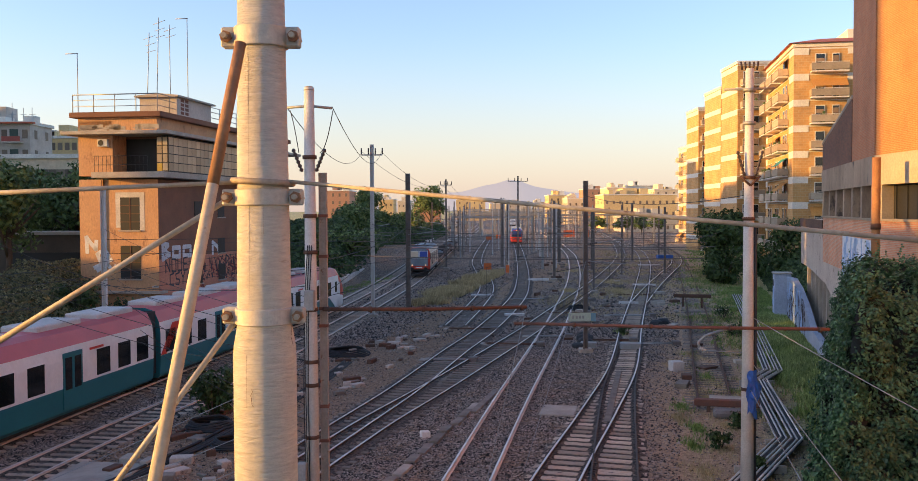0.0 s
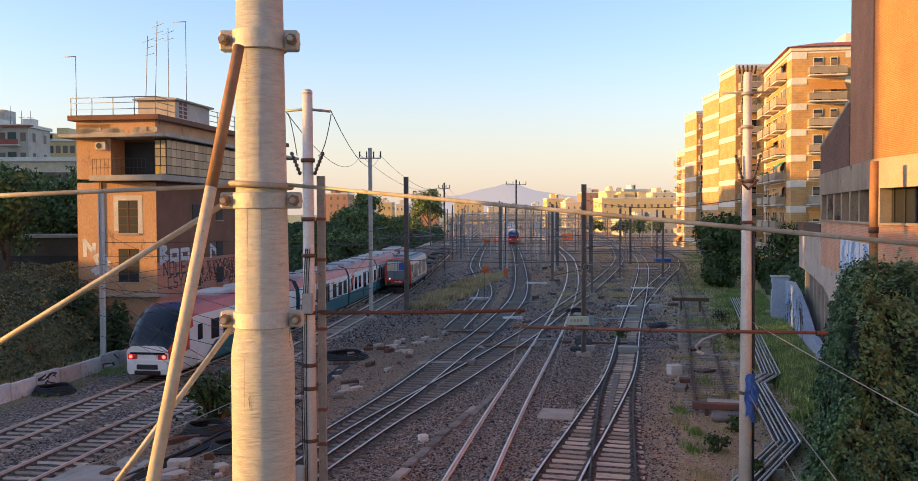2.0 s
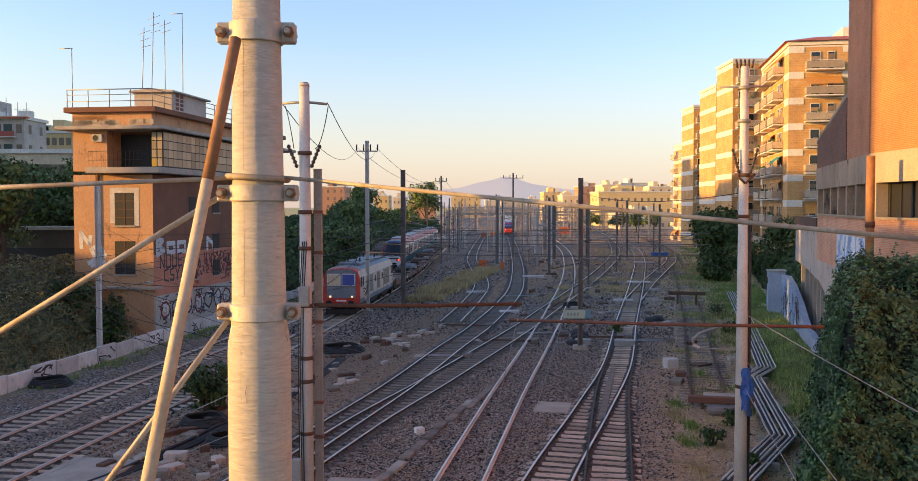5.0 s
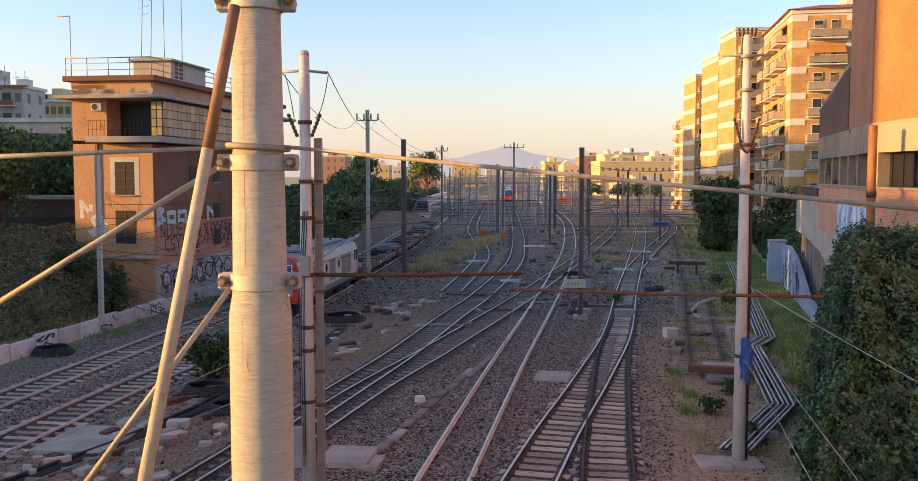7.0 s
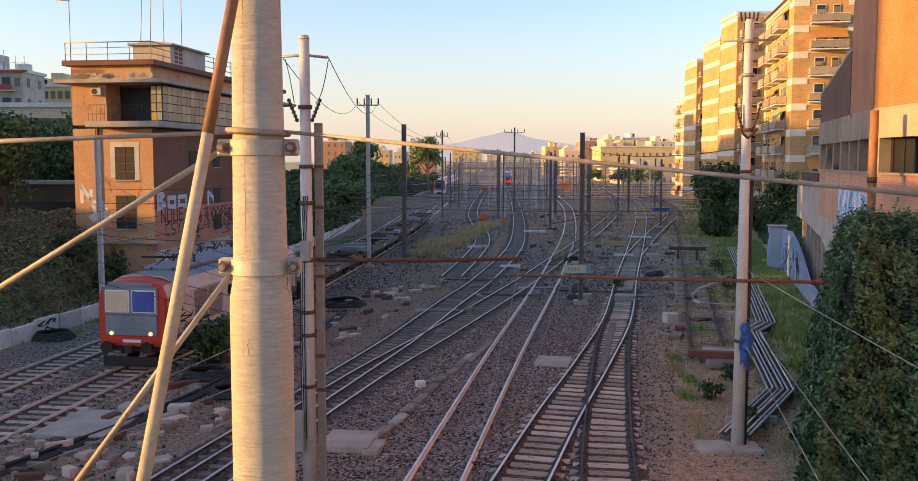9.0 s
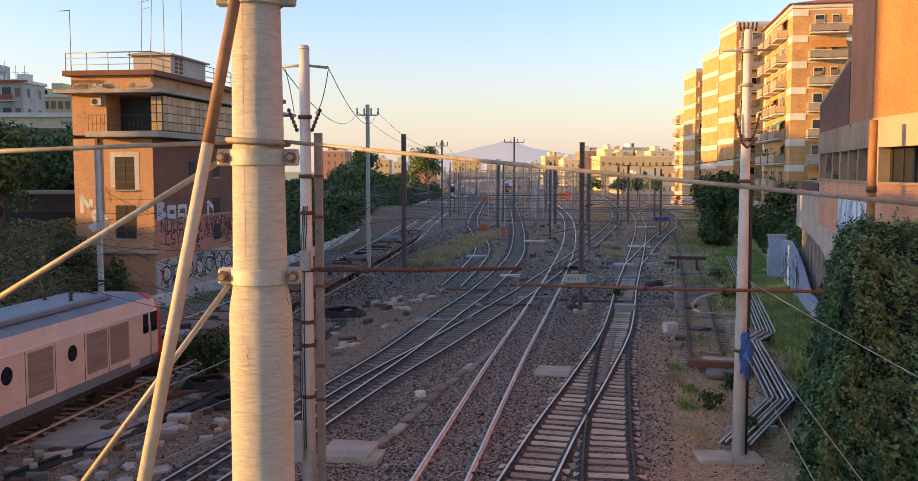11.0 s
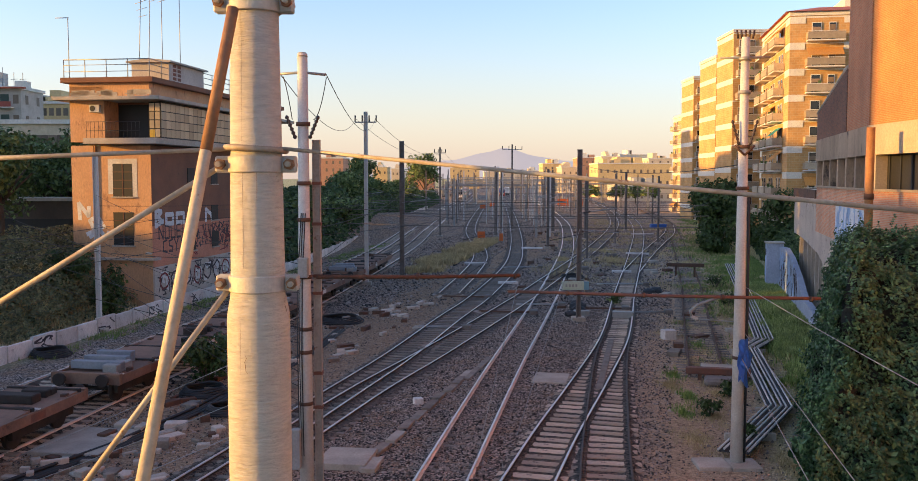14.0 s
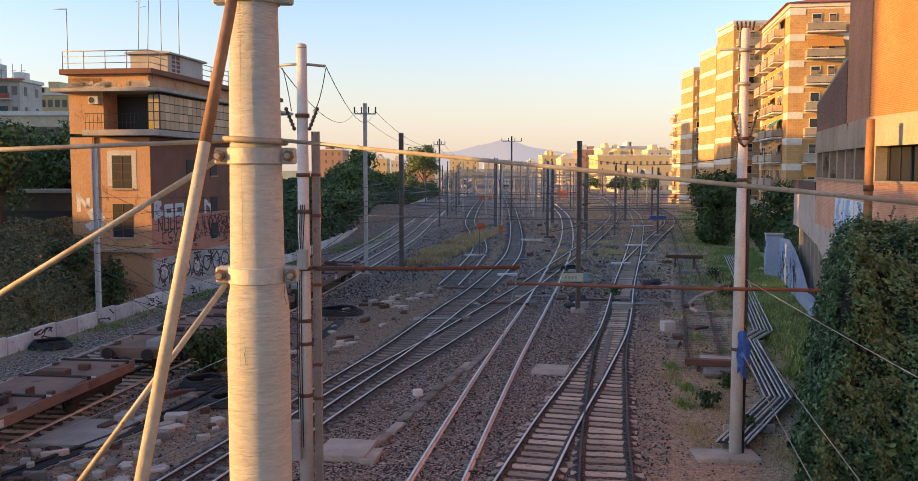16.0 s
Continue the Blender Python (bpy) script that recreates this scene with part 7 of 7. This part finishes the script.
M["locogrey"] = mat("blue_grey_paint", (0.22, 0.255, 0.29), (0.17, 0.2, 0.235), 0.5, 0, 0.8, 9, 0.05)
M["trainglass0"] = M["glass"]
far_yard()


# ---- trains ----
M["red"] = mat("red_paint", (0.68, 0.05, 0.025), (0.58, 0.04, 0.022), 0.4, 0, 0.6, 8, 0.03, 0.12)
M["pinkroof"] = mat("faded_red_roof", (0.56, 0.1, 0.115), (0.48, 0.085, 0.1), 0.4, 0, 0.5, 8, 0.03, 0.12)
M["teal"] = mat("teal_coachwork", (0.01, 0.155, 0.18), (0.01, 0.135, 0.16), 0.4, 0, 0.5, 6, 0.0, 0.1)
M["trainglass"] = glass_mat("tinted_train_glass", (0.012, 0.012, 0.014), 0.1)
M["navy"] = mat("navy_roof_cap", (0.02, 0.04, 0.11), (0.015, 0.03, 0.09), 0.3, 0, 0.5, 6, 0.0, 0.1)
M["under"] = mat("brake_dust", (0.05, 0.04, 0.035), (0.03, 0.025, 0.022), 0.9, 0.2, 2, 12, 0.3)
M["locobeige"] = mat("dirty_beige_paint", (0.74, 0.59, 0.48), (0.64, 0.5, 0.4), 0.6, 0, 0.7, 9, 0.05, 0.15, stain=(0.34, 0.25, 0.19), amount=0.34)
M["wagon"] = mat("rusty_wagon_deck", (0.28, 0.165, 0.115), (0.18, 0.105, 0.075), 0.85, 0.1, 0.5, 9, 0.3, stain=(0.09, 0.06, 0.05), amount=0.4)
M["headlight"] = glow_mat("headlight", (1.0, 0.6, 0.26), 0.4)
M["taillight"] = glow_mat("tail_light", (1.0, 0.05, 0.03), 3.0)
M["screenblue"] = glass_mat("blue_windscreen", (0.1, 0.16, 0.55), 0.1)
M["palepane"] = mat("pale_tan_pane", (0.72, 0.58, 0.4), (0.62, 0.48, 0.33), 0.6)


def bogie(parent, y, z=0.0):
    bm = bmesh.new()
    for sx in (-1, 1):
        box(bm, sx * 1.0 - 0.08, sx * 1.0 + 0.08, y - 1.7, y + 1.7, 0.4, 0.7)
        for dy in (-1.25, 1.25):
            tube(bm, [(sx * 0.68, y + dy, 0.46), (sx * 0.82, y + dy, 0.46)], 0.46, 18)
    for dy in (-1.25, 1.25):
        tube(bm, [(-0.8, y + dy, 0.46), (0.8, y + dy, 0.46)], 0.08, 8)
    return part("bogie", bm, M["under"], parent)


def shell(bm, prof, stations):
    """Skins a body. prof: half-outline of (half width, z, material of the strip above). stations: (y, width factor, drop of the top[, materials of the strips up to the next station])."""
    rings, over = [], []
    top = prof[-1][1]
    for y, sw, drop, *own in stations:
        ring = [(w * sw, z - drop * max(0.0, (z - 1.0) / (top - 1.0))) for w, z, _ in prof]
        full = ring + [(-w, z) for w, z in reversed(ring) if abs(w) > 1e-6]
        rings.append([bm.verts.new((x, y, z)) for x, z in full])
        over.append(own[0] if own else None)
    n, half = len(rings[0]), len(prof)
    for a, b, own in zip(rings, rings[1:], over):
        for i in range(n - 1):
            f = bm.faces.new((a[i], b[i], b[i + 1], a[i + 1]))
            k = i if i < half - 1 else n - 2 - i
            f.material_index = own[k] if own else prof[k][2]
            f.smooth = bool(own)
        bm.faces.new((a[n - 1], b[n - 1], b[0], a[0])).material_index = 0
    bm.faces.new(list(rings[0])).material_index = over[0][0] if over[0] else 0
    bm.faces.new(list(reversed(rings[-1]))).material_index = 0
    return bm


def build_carriage(cab):
    """A carriage of the suburban train; its cab end, if any, looks to -y. Origin at its middle on the rail."""
    L = 20.0 if cab else 15.0
    t = thing("train_carriage", "white and teal suburban train carriage, faded red roof" + (", with cab" if cab else ""), "train carriage", group="carriages of the suburban train")
    # (half width, height, material of the strip above)
    prof = [(1.3, 0.35, 0), (1.42, 0.5, 0), (1.46, 1.45, 1), (1.46, 2.6, 1), (1.40, 3.1, 2), (1.15, 3.65, 2), (0.7, 3.8, 3), (0.0, 3.82, 3)]
    y0 = -L / 2
    st = [(y0 + 0.3, 1, 0)]
    if cab:   # a rounded raked nose: dark screen, red cheeks, white chin, navy brow
        st = []
        for k in range(13):
            u = k / 12
            strips = (1, 1, 4, 4, 5, 5, 5) if u < 0.3 else (1, 1, 4, 4, 4, 5, 5) if u < 0.6 else (1, 1, 1, 4, 4, 6, 6) if u < 0.8 else (1, 1, 1, 1, 4, 6, 6)
            st.append((y0 + 2.8 * u, 0.78 + 0.22 * math.sin(math.pi / 2 * u ** 0.55), 2.0 * (1 - u) ** 1.9, strips))
        st[-1] = (y0 + 2.8, 1, 0)
    st += [(L / 2 - 0.3, 1, 0)]
    bm = shell(bmesh.new(), prof, st)
    part("body", bm, [M["teal"], M["trainwhite"], M["pinkroof"], M["pinkroof"], M["red"], M["trainglass"], M["navy"]], t)
    if not cab:
        part("gangway", bx(-1.2, 1.2, y0 - 0.25, y0 + 0.3, 0.6, 3.65), M["black"], t)
    part("gangway", bx(-1.2, 1.2, L / 2 - 0.3, L / 2 + 0.25, 0.6, 3.65), M["black"], t)
    if cab:
        part("nose_band", bx(-1.12, 1.12, y0 - 0.05, y0 + 0.4, 0.52, 1.1, bev=0.05), M["trainwhite"], t, "white nose band")
        part("coupler_hatch", bx(-0.62, 0.62, y0 - 0.09, y0 + 0.3, 0.56, 0.9, bev=0.08), M["black"], t)
        for sx in (-1, 1):
            part("tail_lamp_housing", bx(sx * 0.55, sx * 1.08, y0 - 0.03, y0 + 0.1, 1.12, 1.4, bev=0.03), M["red"], t, "red light cluster")
            part("tail_light", tb([(sx * 0.9, y0 - 0.05, 1.26), (sx * 0.9, y0 + 0.05, 1.26)], 0.09, 12), M["taillight"], t)
            part("cab_window", bx(sx * 1.40, sx * 1.462, y0 + 2.85, y0 + 3.5, 1.75, 2.6), M["trainglass"], t)
            sweep = bmesh.new()   # the white of the nose runs back over the teal in a slant
            prism(sweep, [(y0 + 2.79, 0.52), (y0 + 3.4, 0.52), (y0 + 5.2, 1.45), (y0 + 2.79, 1.45)], sx * 1.44, sx * 1.475)
            for v in sweep.verts:
                v.co.x, v.co.y = v.co.y, v.co.x
            bmesh.ops.recalc_face_normals(sweep, faces=sweep.faces[:])
            part("white_sweep", sweep, M["trainwhite"], t, "white slanting sweep over the teal")
            # tan pane colour paints the reflection in this window
            part("cheek_window", bx(sx * 1.405, sx * 1.43, y0 + 1.75, y0 + 2.5, 1.95, 2.5, bev=0.01), M["palepane"], t, "cab side window with a painted reflection")
        part("screen_sill", bx(-0.98, 0.98, y0 - 0.02, y0 + 0.3, 1.34, 1.5, bev=0.04), M["trainglass"], t)
        part("grille", bx(-0.7, 0.7, y0 - 0.1, y0 + 0.2, 0.32, 0.54, bev=0.04), M["under"], t)
        part("wiper", tb([(0.1, y0 + 0.1, 1.95), (0.5, y0 + 0.72, 2.72)], 0.02, 5), M["black"], t)
    win = fin(bx(-0.012, 0.012, -0.55, 0.55, 0.0, 1.12, bev=0.008), "window", M["trainglass"])
    door = fin(bx(-0.02, 0.02, -0.7, 0.7, 0.0, 2.25), "door", M["teal"])
    dglass = fin(bx(-0.03, 0.03, -0.24, 0.24, 0.0, 1.3), "pane", M["trainglass"])
    doors = (0.9,) if cab else (0.2,)
    wins = (-4.8, -3.1, -1.4, 3.3, 5.0, 7.4) if cab else (-6.1, -4.2, -2.3, 2.6, 4.4, 6.1)
    for sx in (-1, 1):
        for y in wins:
            shared("window", win, t, pose(sx * 1.462, y, 1.55))
        for y in doors:
            d = shared("door", door, t, pose(sx * 1.47, y, 0.62))
            for dy in (-0.34, 0.34):
                shared("pane", dglass, d, pose(0, dy, 0.75))
        bars = bmesh.new()
        box(bars, sx * 1.462 - 0.006, sx * 1.462 + 0.006, 1.5 if not cab else 2.2, 2.6 if not cab else 3.2, 2.72, 2.82)
        part("stripe", bars, M["red"], t, "small red stripe")
    for y in ((-1.5, 3.5) if cab else (-4.5, 0.5, 5.0)):
        part("roof_unit", bx(-0.85, 0.75, y - 1.6, y + 1.6, 3.7, 4.02, bev=0.06), M["polepaint"], t, "pale grey roof equipment")
        part("roof_cables", tb([(-0.95, y - 2.2, 3.78), (-0.9, y, 3.86), (-0.95, y + 2.2, 3.78)], 0.04, 5), M["black"], t)
    if not cab:
        for sx in (-1, 1):
            sl = bmesh.new()
            v = [sl.verts.new((sx * 1.474, y, z)) for y, z in ((-5.9, 2.95), (-4.9, 2.95), (-6.6, 1.46), (-7.2, 1.46))]
            sl.faces.new(v if sx > 0 else v[::-1])
            ext = bmesh.ops.extrude_face_region(sl, geom=sl.faces[:])
            for q in ext["geom"]:
                if isinstance(q, bmesh.types.BMVert):
                    q.co.x -= sx * 0.01
            part("slash", sl, M["red"], t, "slanting red stripe")
    part("skirt", bx(-1.2, 1.2, y0 + 3.0, L / 2 - 3.0, 0.2, 0.6), M["under"], t)
    bogie(t, L / 2)
    if cab:
        bogie(t, y0 + 3.2)
    return t


def fy_of(ya, s):
    return ya + s * 0.012


def build_loco():
    """An electric freight locomotive, 17.8 m long, its front to -y. Origin at its middle on the rail."""
    L = 17.8
    t = thing("locomotive", "red, grey and beige electric locomotive with graffiti", "locomotive")
    y0, y1 = -L / 2 + 0.6, L / 2 - 0.6
    prof = [(1.45, 0.95, 1), (1.48, 1.3, 0), (1.48, 3.0, 0), (1.3, 3.55, 1), (0.9, 3.75, 1), (0.0, 3.8, 1)]
    part("body", shell(bmesh.new(), prof, [(y0 + 1.0, 1, 0), (y1 - 1.0, 1, 0)]), [M["locobeige"], M["locogrey"]], t)
    for s, ya, yb in ((-1, y0, y0 + 1.0), (1, y1, y1 - 1.0)):
        cprof = [(1.42, 0.95, 0), (1.47, 1.3, 0), (1.47, 2.2, 0), (1.45, 3.0, 0), (1.28, 3.5, 1), (0.9, 3.7, 1), (0.0, 3.78, 1)]
        side, edge = (1, 2, 2, 2, 0, 0), (0, 0, 0, 0, 0, 0)
        stt = [(ya, 0.98, 0.12, edge), (ya + 0.32, 0.985, 0.06, side), (yb, 1.0, 0)] if s < 0 else [(yb, 1.0, 0, side), (ya - 0.32, 0.985, 0.06, edge), (ya, 0.98, 0.12)]
        c = part("cab", shell(bmesh.new(), cprof, stt), [M["red"], M["locogrey"], M["locobeige"]], t, "beige cab with a red edge")
        part("bumper_band", bx(-1.4, 1.4, fy_of(ya, s), fy_of(ya, s) + s * 0.03, 0.97, 1.39, bev=0.01), M["red"], c, "red band across the nose")
        fy = ya + s * 0.02
        part("nose_panel", bx(-1.14, 1.14, fy, fy + s * 0.06, 1.4, 2.25, bev=0.03), M["locogrey"], c, "grey nose panel")
        part("screen_panel", bx(-1.18, 1.18, fy, fy + s * 0.05, 2.26, 3.45, bev=0.02), M["locogrey"], c)
        part("brow", bx(-0.98, 0.98, fy, fy + s * 0.05, 3.452, 3.62, bev=0.02), M["locogrey"], c)
        for sx in (-1, 1):
            fr = part("windscreen_frame", bx(sx * 0.58 - 0.53, sx * 0.58 + 0.53, fy + s * 0.04, fy + s * 0.08, 2.36, 3.3, bev=0.018), M["trainwhite"], c)
            part("windscreen", bx(sx * 0.58 - 0.48, sx * 0.58 + 0.48, fy + s * 0.07, fy + s * 0.1, 2.41, 3.25, bev=0.012), M["screenblue"] if sx > 0 else M["palepane"], fr)
            part("headlight", tb([(sx * 0.86, fy, 1.5), (sx * 0.86, fy + s * 0.1, 1.5)], 0.085, 14), M["headlight"] if s < 0 else M["glass"], c)
            part("buffer", tb([(sx * 0.87, ya, 1.0), (sx * 0.87, ya + s * 0.45, 1.0), (sx * 0.87, ya + s * 0.46, 1.0), (sx * 0.87, ya + s * 0.55, 1.0)], [0.09, 0.09, 0.25, 0.25], 14), M["under"], c)
            for a, b in ((0.42, 0.95), (1.15, 1.6)):
                part("side_window", bx(sx * 1.44, sx * 1.49, ya - s * a, ya - s * b, 2.2, 2.98, bev=0.015), M["trainglass"], c)
            part("grab_rail", tb([(sx * 1.52, ya - s * 1.05, 1.1), (sx * 1.52, ya - s * 1.05, 2.6)], 0.018, 5), M["steel"], c)
        part("number_bar", bx(-0.4, 0.4, fy, fy + s * 0.03, 1.12, 1.24), M["trainwhite"], c)
        part("plough", bx(-1.2, 1.2, ya + s * 0.1, ya + s * 0.2, 0.15, 0.55), M["under"], c)
        part("coupler", bx(-0.15, 0.15, ya, ya + s * 0.4, 0.75, 1.0), M["under"], c)
    for sx in (-1, 1):
        for y in (-4.9, -3.35, 0.0, 3.35, 4.9):
            part("louvre", bx(sx * 1.475, sx * 1.498, y - 0.66, y + 0.66, 1.5, 2.92), mat_louvre, t, "brown ventilation louvre")
        for y in (-1.75, 1.75):
            w = part("porthole", tb([(sx * 1.47, y, 2.45), (sx * 1.51, y, 2.45)], 0.36, 20), M["locobeige"], t)
            part("pane", tb([(sx * 1.49, y, 2.45), (sx * 1.516, y, 2.45)], 0.28, 20), M["trainglass"], w)
        for y in (-5.7, -4.12, -2.55, -0.8, 0.8, 2.55, 4.12, 5.7):
            part("panel_joint", bx(sx * 1.475, sx * 1.487, y - 0.012, y + 0.012, 1.32, 2.98), M["under"], t)
        part("waist_stripe", bx(sx * 1.478, sx * 1.492, y0 + 1.0, y1 - 1.0, 3.02, 3.08), M["trainwhite"], t)
        for y in (y0 + 2.3, y1 - 2.3):
            part("door", bx(sx * 1.475, sx * 1.495, y - 0.32, y + 0.32, 1.1, 2.95), M["locobeige"], t)
    part("frame", bx(-1.4, 1.4, y0, y1, 0.75, 0.95), M["under"], t)
    for y in (-5.6, 0.0, 5.6):
        bogie(t, y)
    rf = bmesh.new()
    box(rf, -0.9, 0.9, -5.5, 5.5, 3.76, 3.98, bev=0.05)
    part("roof_hatch", rf, M["locogrey"], t)
    for y in (-5.6, 5.6):
        pg = bmesh.new()
        s = 1 if y < 0 else -1
        for sx in (-0.5, 0.5):
            tube(pg, [(sx, y, 3.85), (sx * 0.9, y + s * 1.2, 4.2), (sx * 0.8, y - s * 0.2, 4.4 if y < 0 else 4.3)], 0.035, 6)
        tube(pg, [(-0.8, y - s * 0.2, 4.4), (0.8, y - s * 0.2, 4.4)], 0.05, 6)
        part("pantograph", pg, M["under"], t)
        for sx in (-0.5, 0.5):
            part("insulator", insulator(bmesh.new(), (sx, y + s * 2.2, 3.95), (sx, y + s * 2.2, 4.3), 3, 0.09), M["insul"], t)
    for sx in (-1, 1):
        strokes(scribble(60 + sx, -7, -3, 1.4, 2.3, 5), 0.03, M["under"], t, pose(sx * 1.5, 0, 0, 0, 0, 90 * sx))
    return t


mat_louvre = mat("brown_louvre", (0.36, 0.28, 0.23), (0.27, 0.2, 0.165), 0.8, 0.1, 0.5, 6, 0.6, 0.3, stretch=(1, 1, 16))


def build_wagon(seed):
    """An empty container flat wagon, 17.7 m over the deck. Origin at its middle on the rail."""
    L = 17.7
    r = random.Random(seed)
    t = thing("flat_wagon", "empty rusty container flat wagon", "freight wagon", group="flat wagons of the freight train")
    for sx in (-1, 1):
        part("side_sill", bx(sx * 1.32, sx * 1.42, -L / 2 + 0.6, L / 2 - 0.6, 0.82, 1.16), M["wagon"], t)
        for k in range(3):
            part("marking", bx(sx * 1.42, sx * 1.424, -6 + k * 5.5, -5.2 + k * 5.5, 0.86, 1.1), M["palepatch"] if k % 2 else M["redrust"], t, "faded painted marking")
        part("fish_belly", bx(sx * 0.5, sx * 0.62, -L / 2 + 3.6, L / 2 - 3.6, 0.45, 0.95), M["under"], t)
    for k in range(6):
        a = -L / 2 + 0.7 + k * (L - 1.4) / 6
        w = (L - 1.4) / 6
        pad = bmesh.new()   # a plate that rises towards its end beam
        prism(pad, [(a + 0.12, 1.0), (a + w - 0.3, 1.0), (a + w - 0.3, 1.2 + r.uniform(0, 0.06)), (a + 0.12, 1.06)], -1.31, 1.31)
        for v in pad.verts:
            v.co.x, v.co.y = -v.co.y, v.co.x
        part("deck_panel", pad, M["wagon"], t)
        part("end_beam", bx(-1.36, 1.36, a + w - 0.28, a + w - 0.12, 0.95, 1.28, bev=0.015), M["under"], t)
        part("corner_lock", bx(1.05, 1.4, a + 0.02, a + 0.16, 1.0, 1.2, bev=0.015), M["polepaint"], t)
    for y in (-L / 2 + 0.6, L / 2 - 0.6):
        part("headstock", bx(-1.4, 1.4, y - 0.12, y + 0.12, 0.8, 1.22), M["wagon"], t)
        for sx in (-1, 1):
            s = 1 if y > 0 else -1
            part("buffer", tb([(sx * 0.87, y, 1.02), (sx * 0.87, y + s * 0.35, 1.02), (sx * 0.87, y + s * 0.36, 1.02), (sx * 0.87, y + s * 0.5, 1.02)], [0.09, 0.09, 0.24, 0.24], 12), M["under"], t)
    for k in range(8):
        y = -L / 2 + 1.6 + k * (L - 3.2) / 7
        for sx in (-1, 1):
            part("stanchion", bx(sx * 1.2 - 0.09, sx * 1.2 + 0.09, y - 0.12, y + 0.12, 1.08, 1.26), M["rust"], t)
    part("brake_box", bx(0.4, 1.0, -L / 2 + 1.0, -L / 2 + 2.2, 1.12, 1.45, bev=0.03), M["steel"], t)
    for k in range(7):   # coiled straps, chocks and tools left on the plates
        y = r.uniform(-L / 2 + 1.2, L / 2 - 1.2)
        part("chock", bx(-0.2 + r.uniform(-0.8, 0.8), 0.3 + r.uniform(-0.3, 0.5), y - 0.15, y + r.uniform(0.1, 0.5), 1.1, 1.2 + r.uniform(0.05, 0.25), bev=0.03), r.choice((M["under"], M["rust"], M["under"])), t)
    part("lever", tb([(-1.0, -L / 2 + 2.6, 1.1), (-1.0, -L / 2 + 2.2, 1.75)], 0.04, 6), M["steel"], t)
    if seed % 2:
        for k in range(3):
            part("load_beam", bx(-1.1 + 0.1 * k, 1.0 - 0.2 * k, -L / 2 + 1.3 + 0.75 * k, -L / 2 + 1.65 + 0.75 * k, 1.2, 1.5 + 0.06 * k, bev=0.02), M["locogrey"], t, "blue-grey steel beam lying on the deck")
    bogie(t, -L / 2 + 2.6)
    bogie(t, L / 2 - 2.6)
    part("hopper_gear", bx(-0.4, 0.4, -2, 2, 0.4, 0.9), M["under"], t)
    return t


TRAIN = [build_carriage(True)] + [build_carriage(False) for k in range(3)] + [build_carriage(True)]
LOCO = build_loco()
WAGONS = [build_wagon(k) for k in range(4)]


def build_far_unit():
    t = thing("distant_train", "distant red and blue train head with pale windscreen", "train")
    prof = [(1.4, 0.5, 0), (1.47, 1.3, 0), (1.47, 2.0, 1), (1.45, 3.2, 1), (1.2, 3.8, 1), (0.0, 3.95, 1)]
    part("body", shell(bmesh.new(), prof, [(-12, 0.85, 0.5), (-11.3, 0.97, 0.15), (-10, 1, 0), (12, 1, 0)]), [M["red"], M["screenblue"]], t)
    part("front_panel", bx(-1.2, 1.2, -12.03, -11.8, 1.75, 3.3, bev=0.03), M["navy"], t, "blue front panel")
    part("windscreen", bx(-1.05, 1.05, -12.05, -11.7, 2.3, 3.1, bev=0.03), M["screenblue"], t)
    for sx in (-1, 1):
        part("headlight", tb([(sx * 0.9, -12.06, 1.4), (sx * 0.9, -11.9, 1.4)], 0.12, 10), M["headlight"], t)
    part("top_light", tb([(0, -12.0, 3.35), (0, -11.8, 3.35)], 0.12, 10), M["headlight"], t)
    part("plough", bx(-1.2, 1.2, -12.1, -11.9, 0.15, 0.6), M["under"], t)
    bogie(t, -8)
    bogie(t, 8)
    return t


FAR = build_far_unit()


def along(way, y, turn=0.0):
    return way.stand(y, RAIL) @ pose(0, 0, 0, 0, 0, turn)


def chord(way, y, half):
    """The pose of a vehicle whose ends stand half a length before and behind y on the line."""
    a, b = Vector((way.at(y - half), y - half)), Vector((way.at(y + half), y + half))
    return pose((a.x + b.x) / 2, (a.y + b.y) / 2, RAIL, 0, 0, -math.degrees(math.atan2(b.x - a.x, b.y - a.y)))


def motions():
    times = [0.5 * k for k in range(33)]
    for i, car in enumerate(TRAIN):
        rows = []
        for t in times:
            y = -5.4 + 26.0 * t + (10.0, 27.5, 42.5, 57.5, 75.0)[i]
            m = chord(WAYS["a"], y, 8 if i in (0, 4) else 6)
            rows.append((t, m @ pose(0, 0, 0, 0, 0, 180) if i == 4 else m))
        walk(car, rows)
    walk(LOCO, [(t, chord(WAYS["b"], 116.2 - 9.35 * t + 0.055 * t * t + 8.9, 6)) for t in times])
    for i, w in enumerate(WAGONS):
        walk(w, [(t, chord(WAYS["b"], 116.2 - 9.35 * t + 0.055 * t * t + 18.2 + 9.35 + 18.7 * i, 6.2)) for t in times])
    walk(FAR, [(t, chord(WAYS["d"], 225 + 9.0 * t + 0.3 * t * t + 12, 8)) for t in times])


motions()
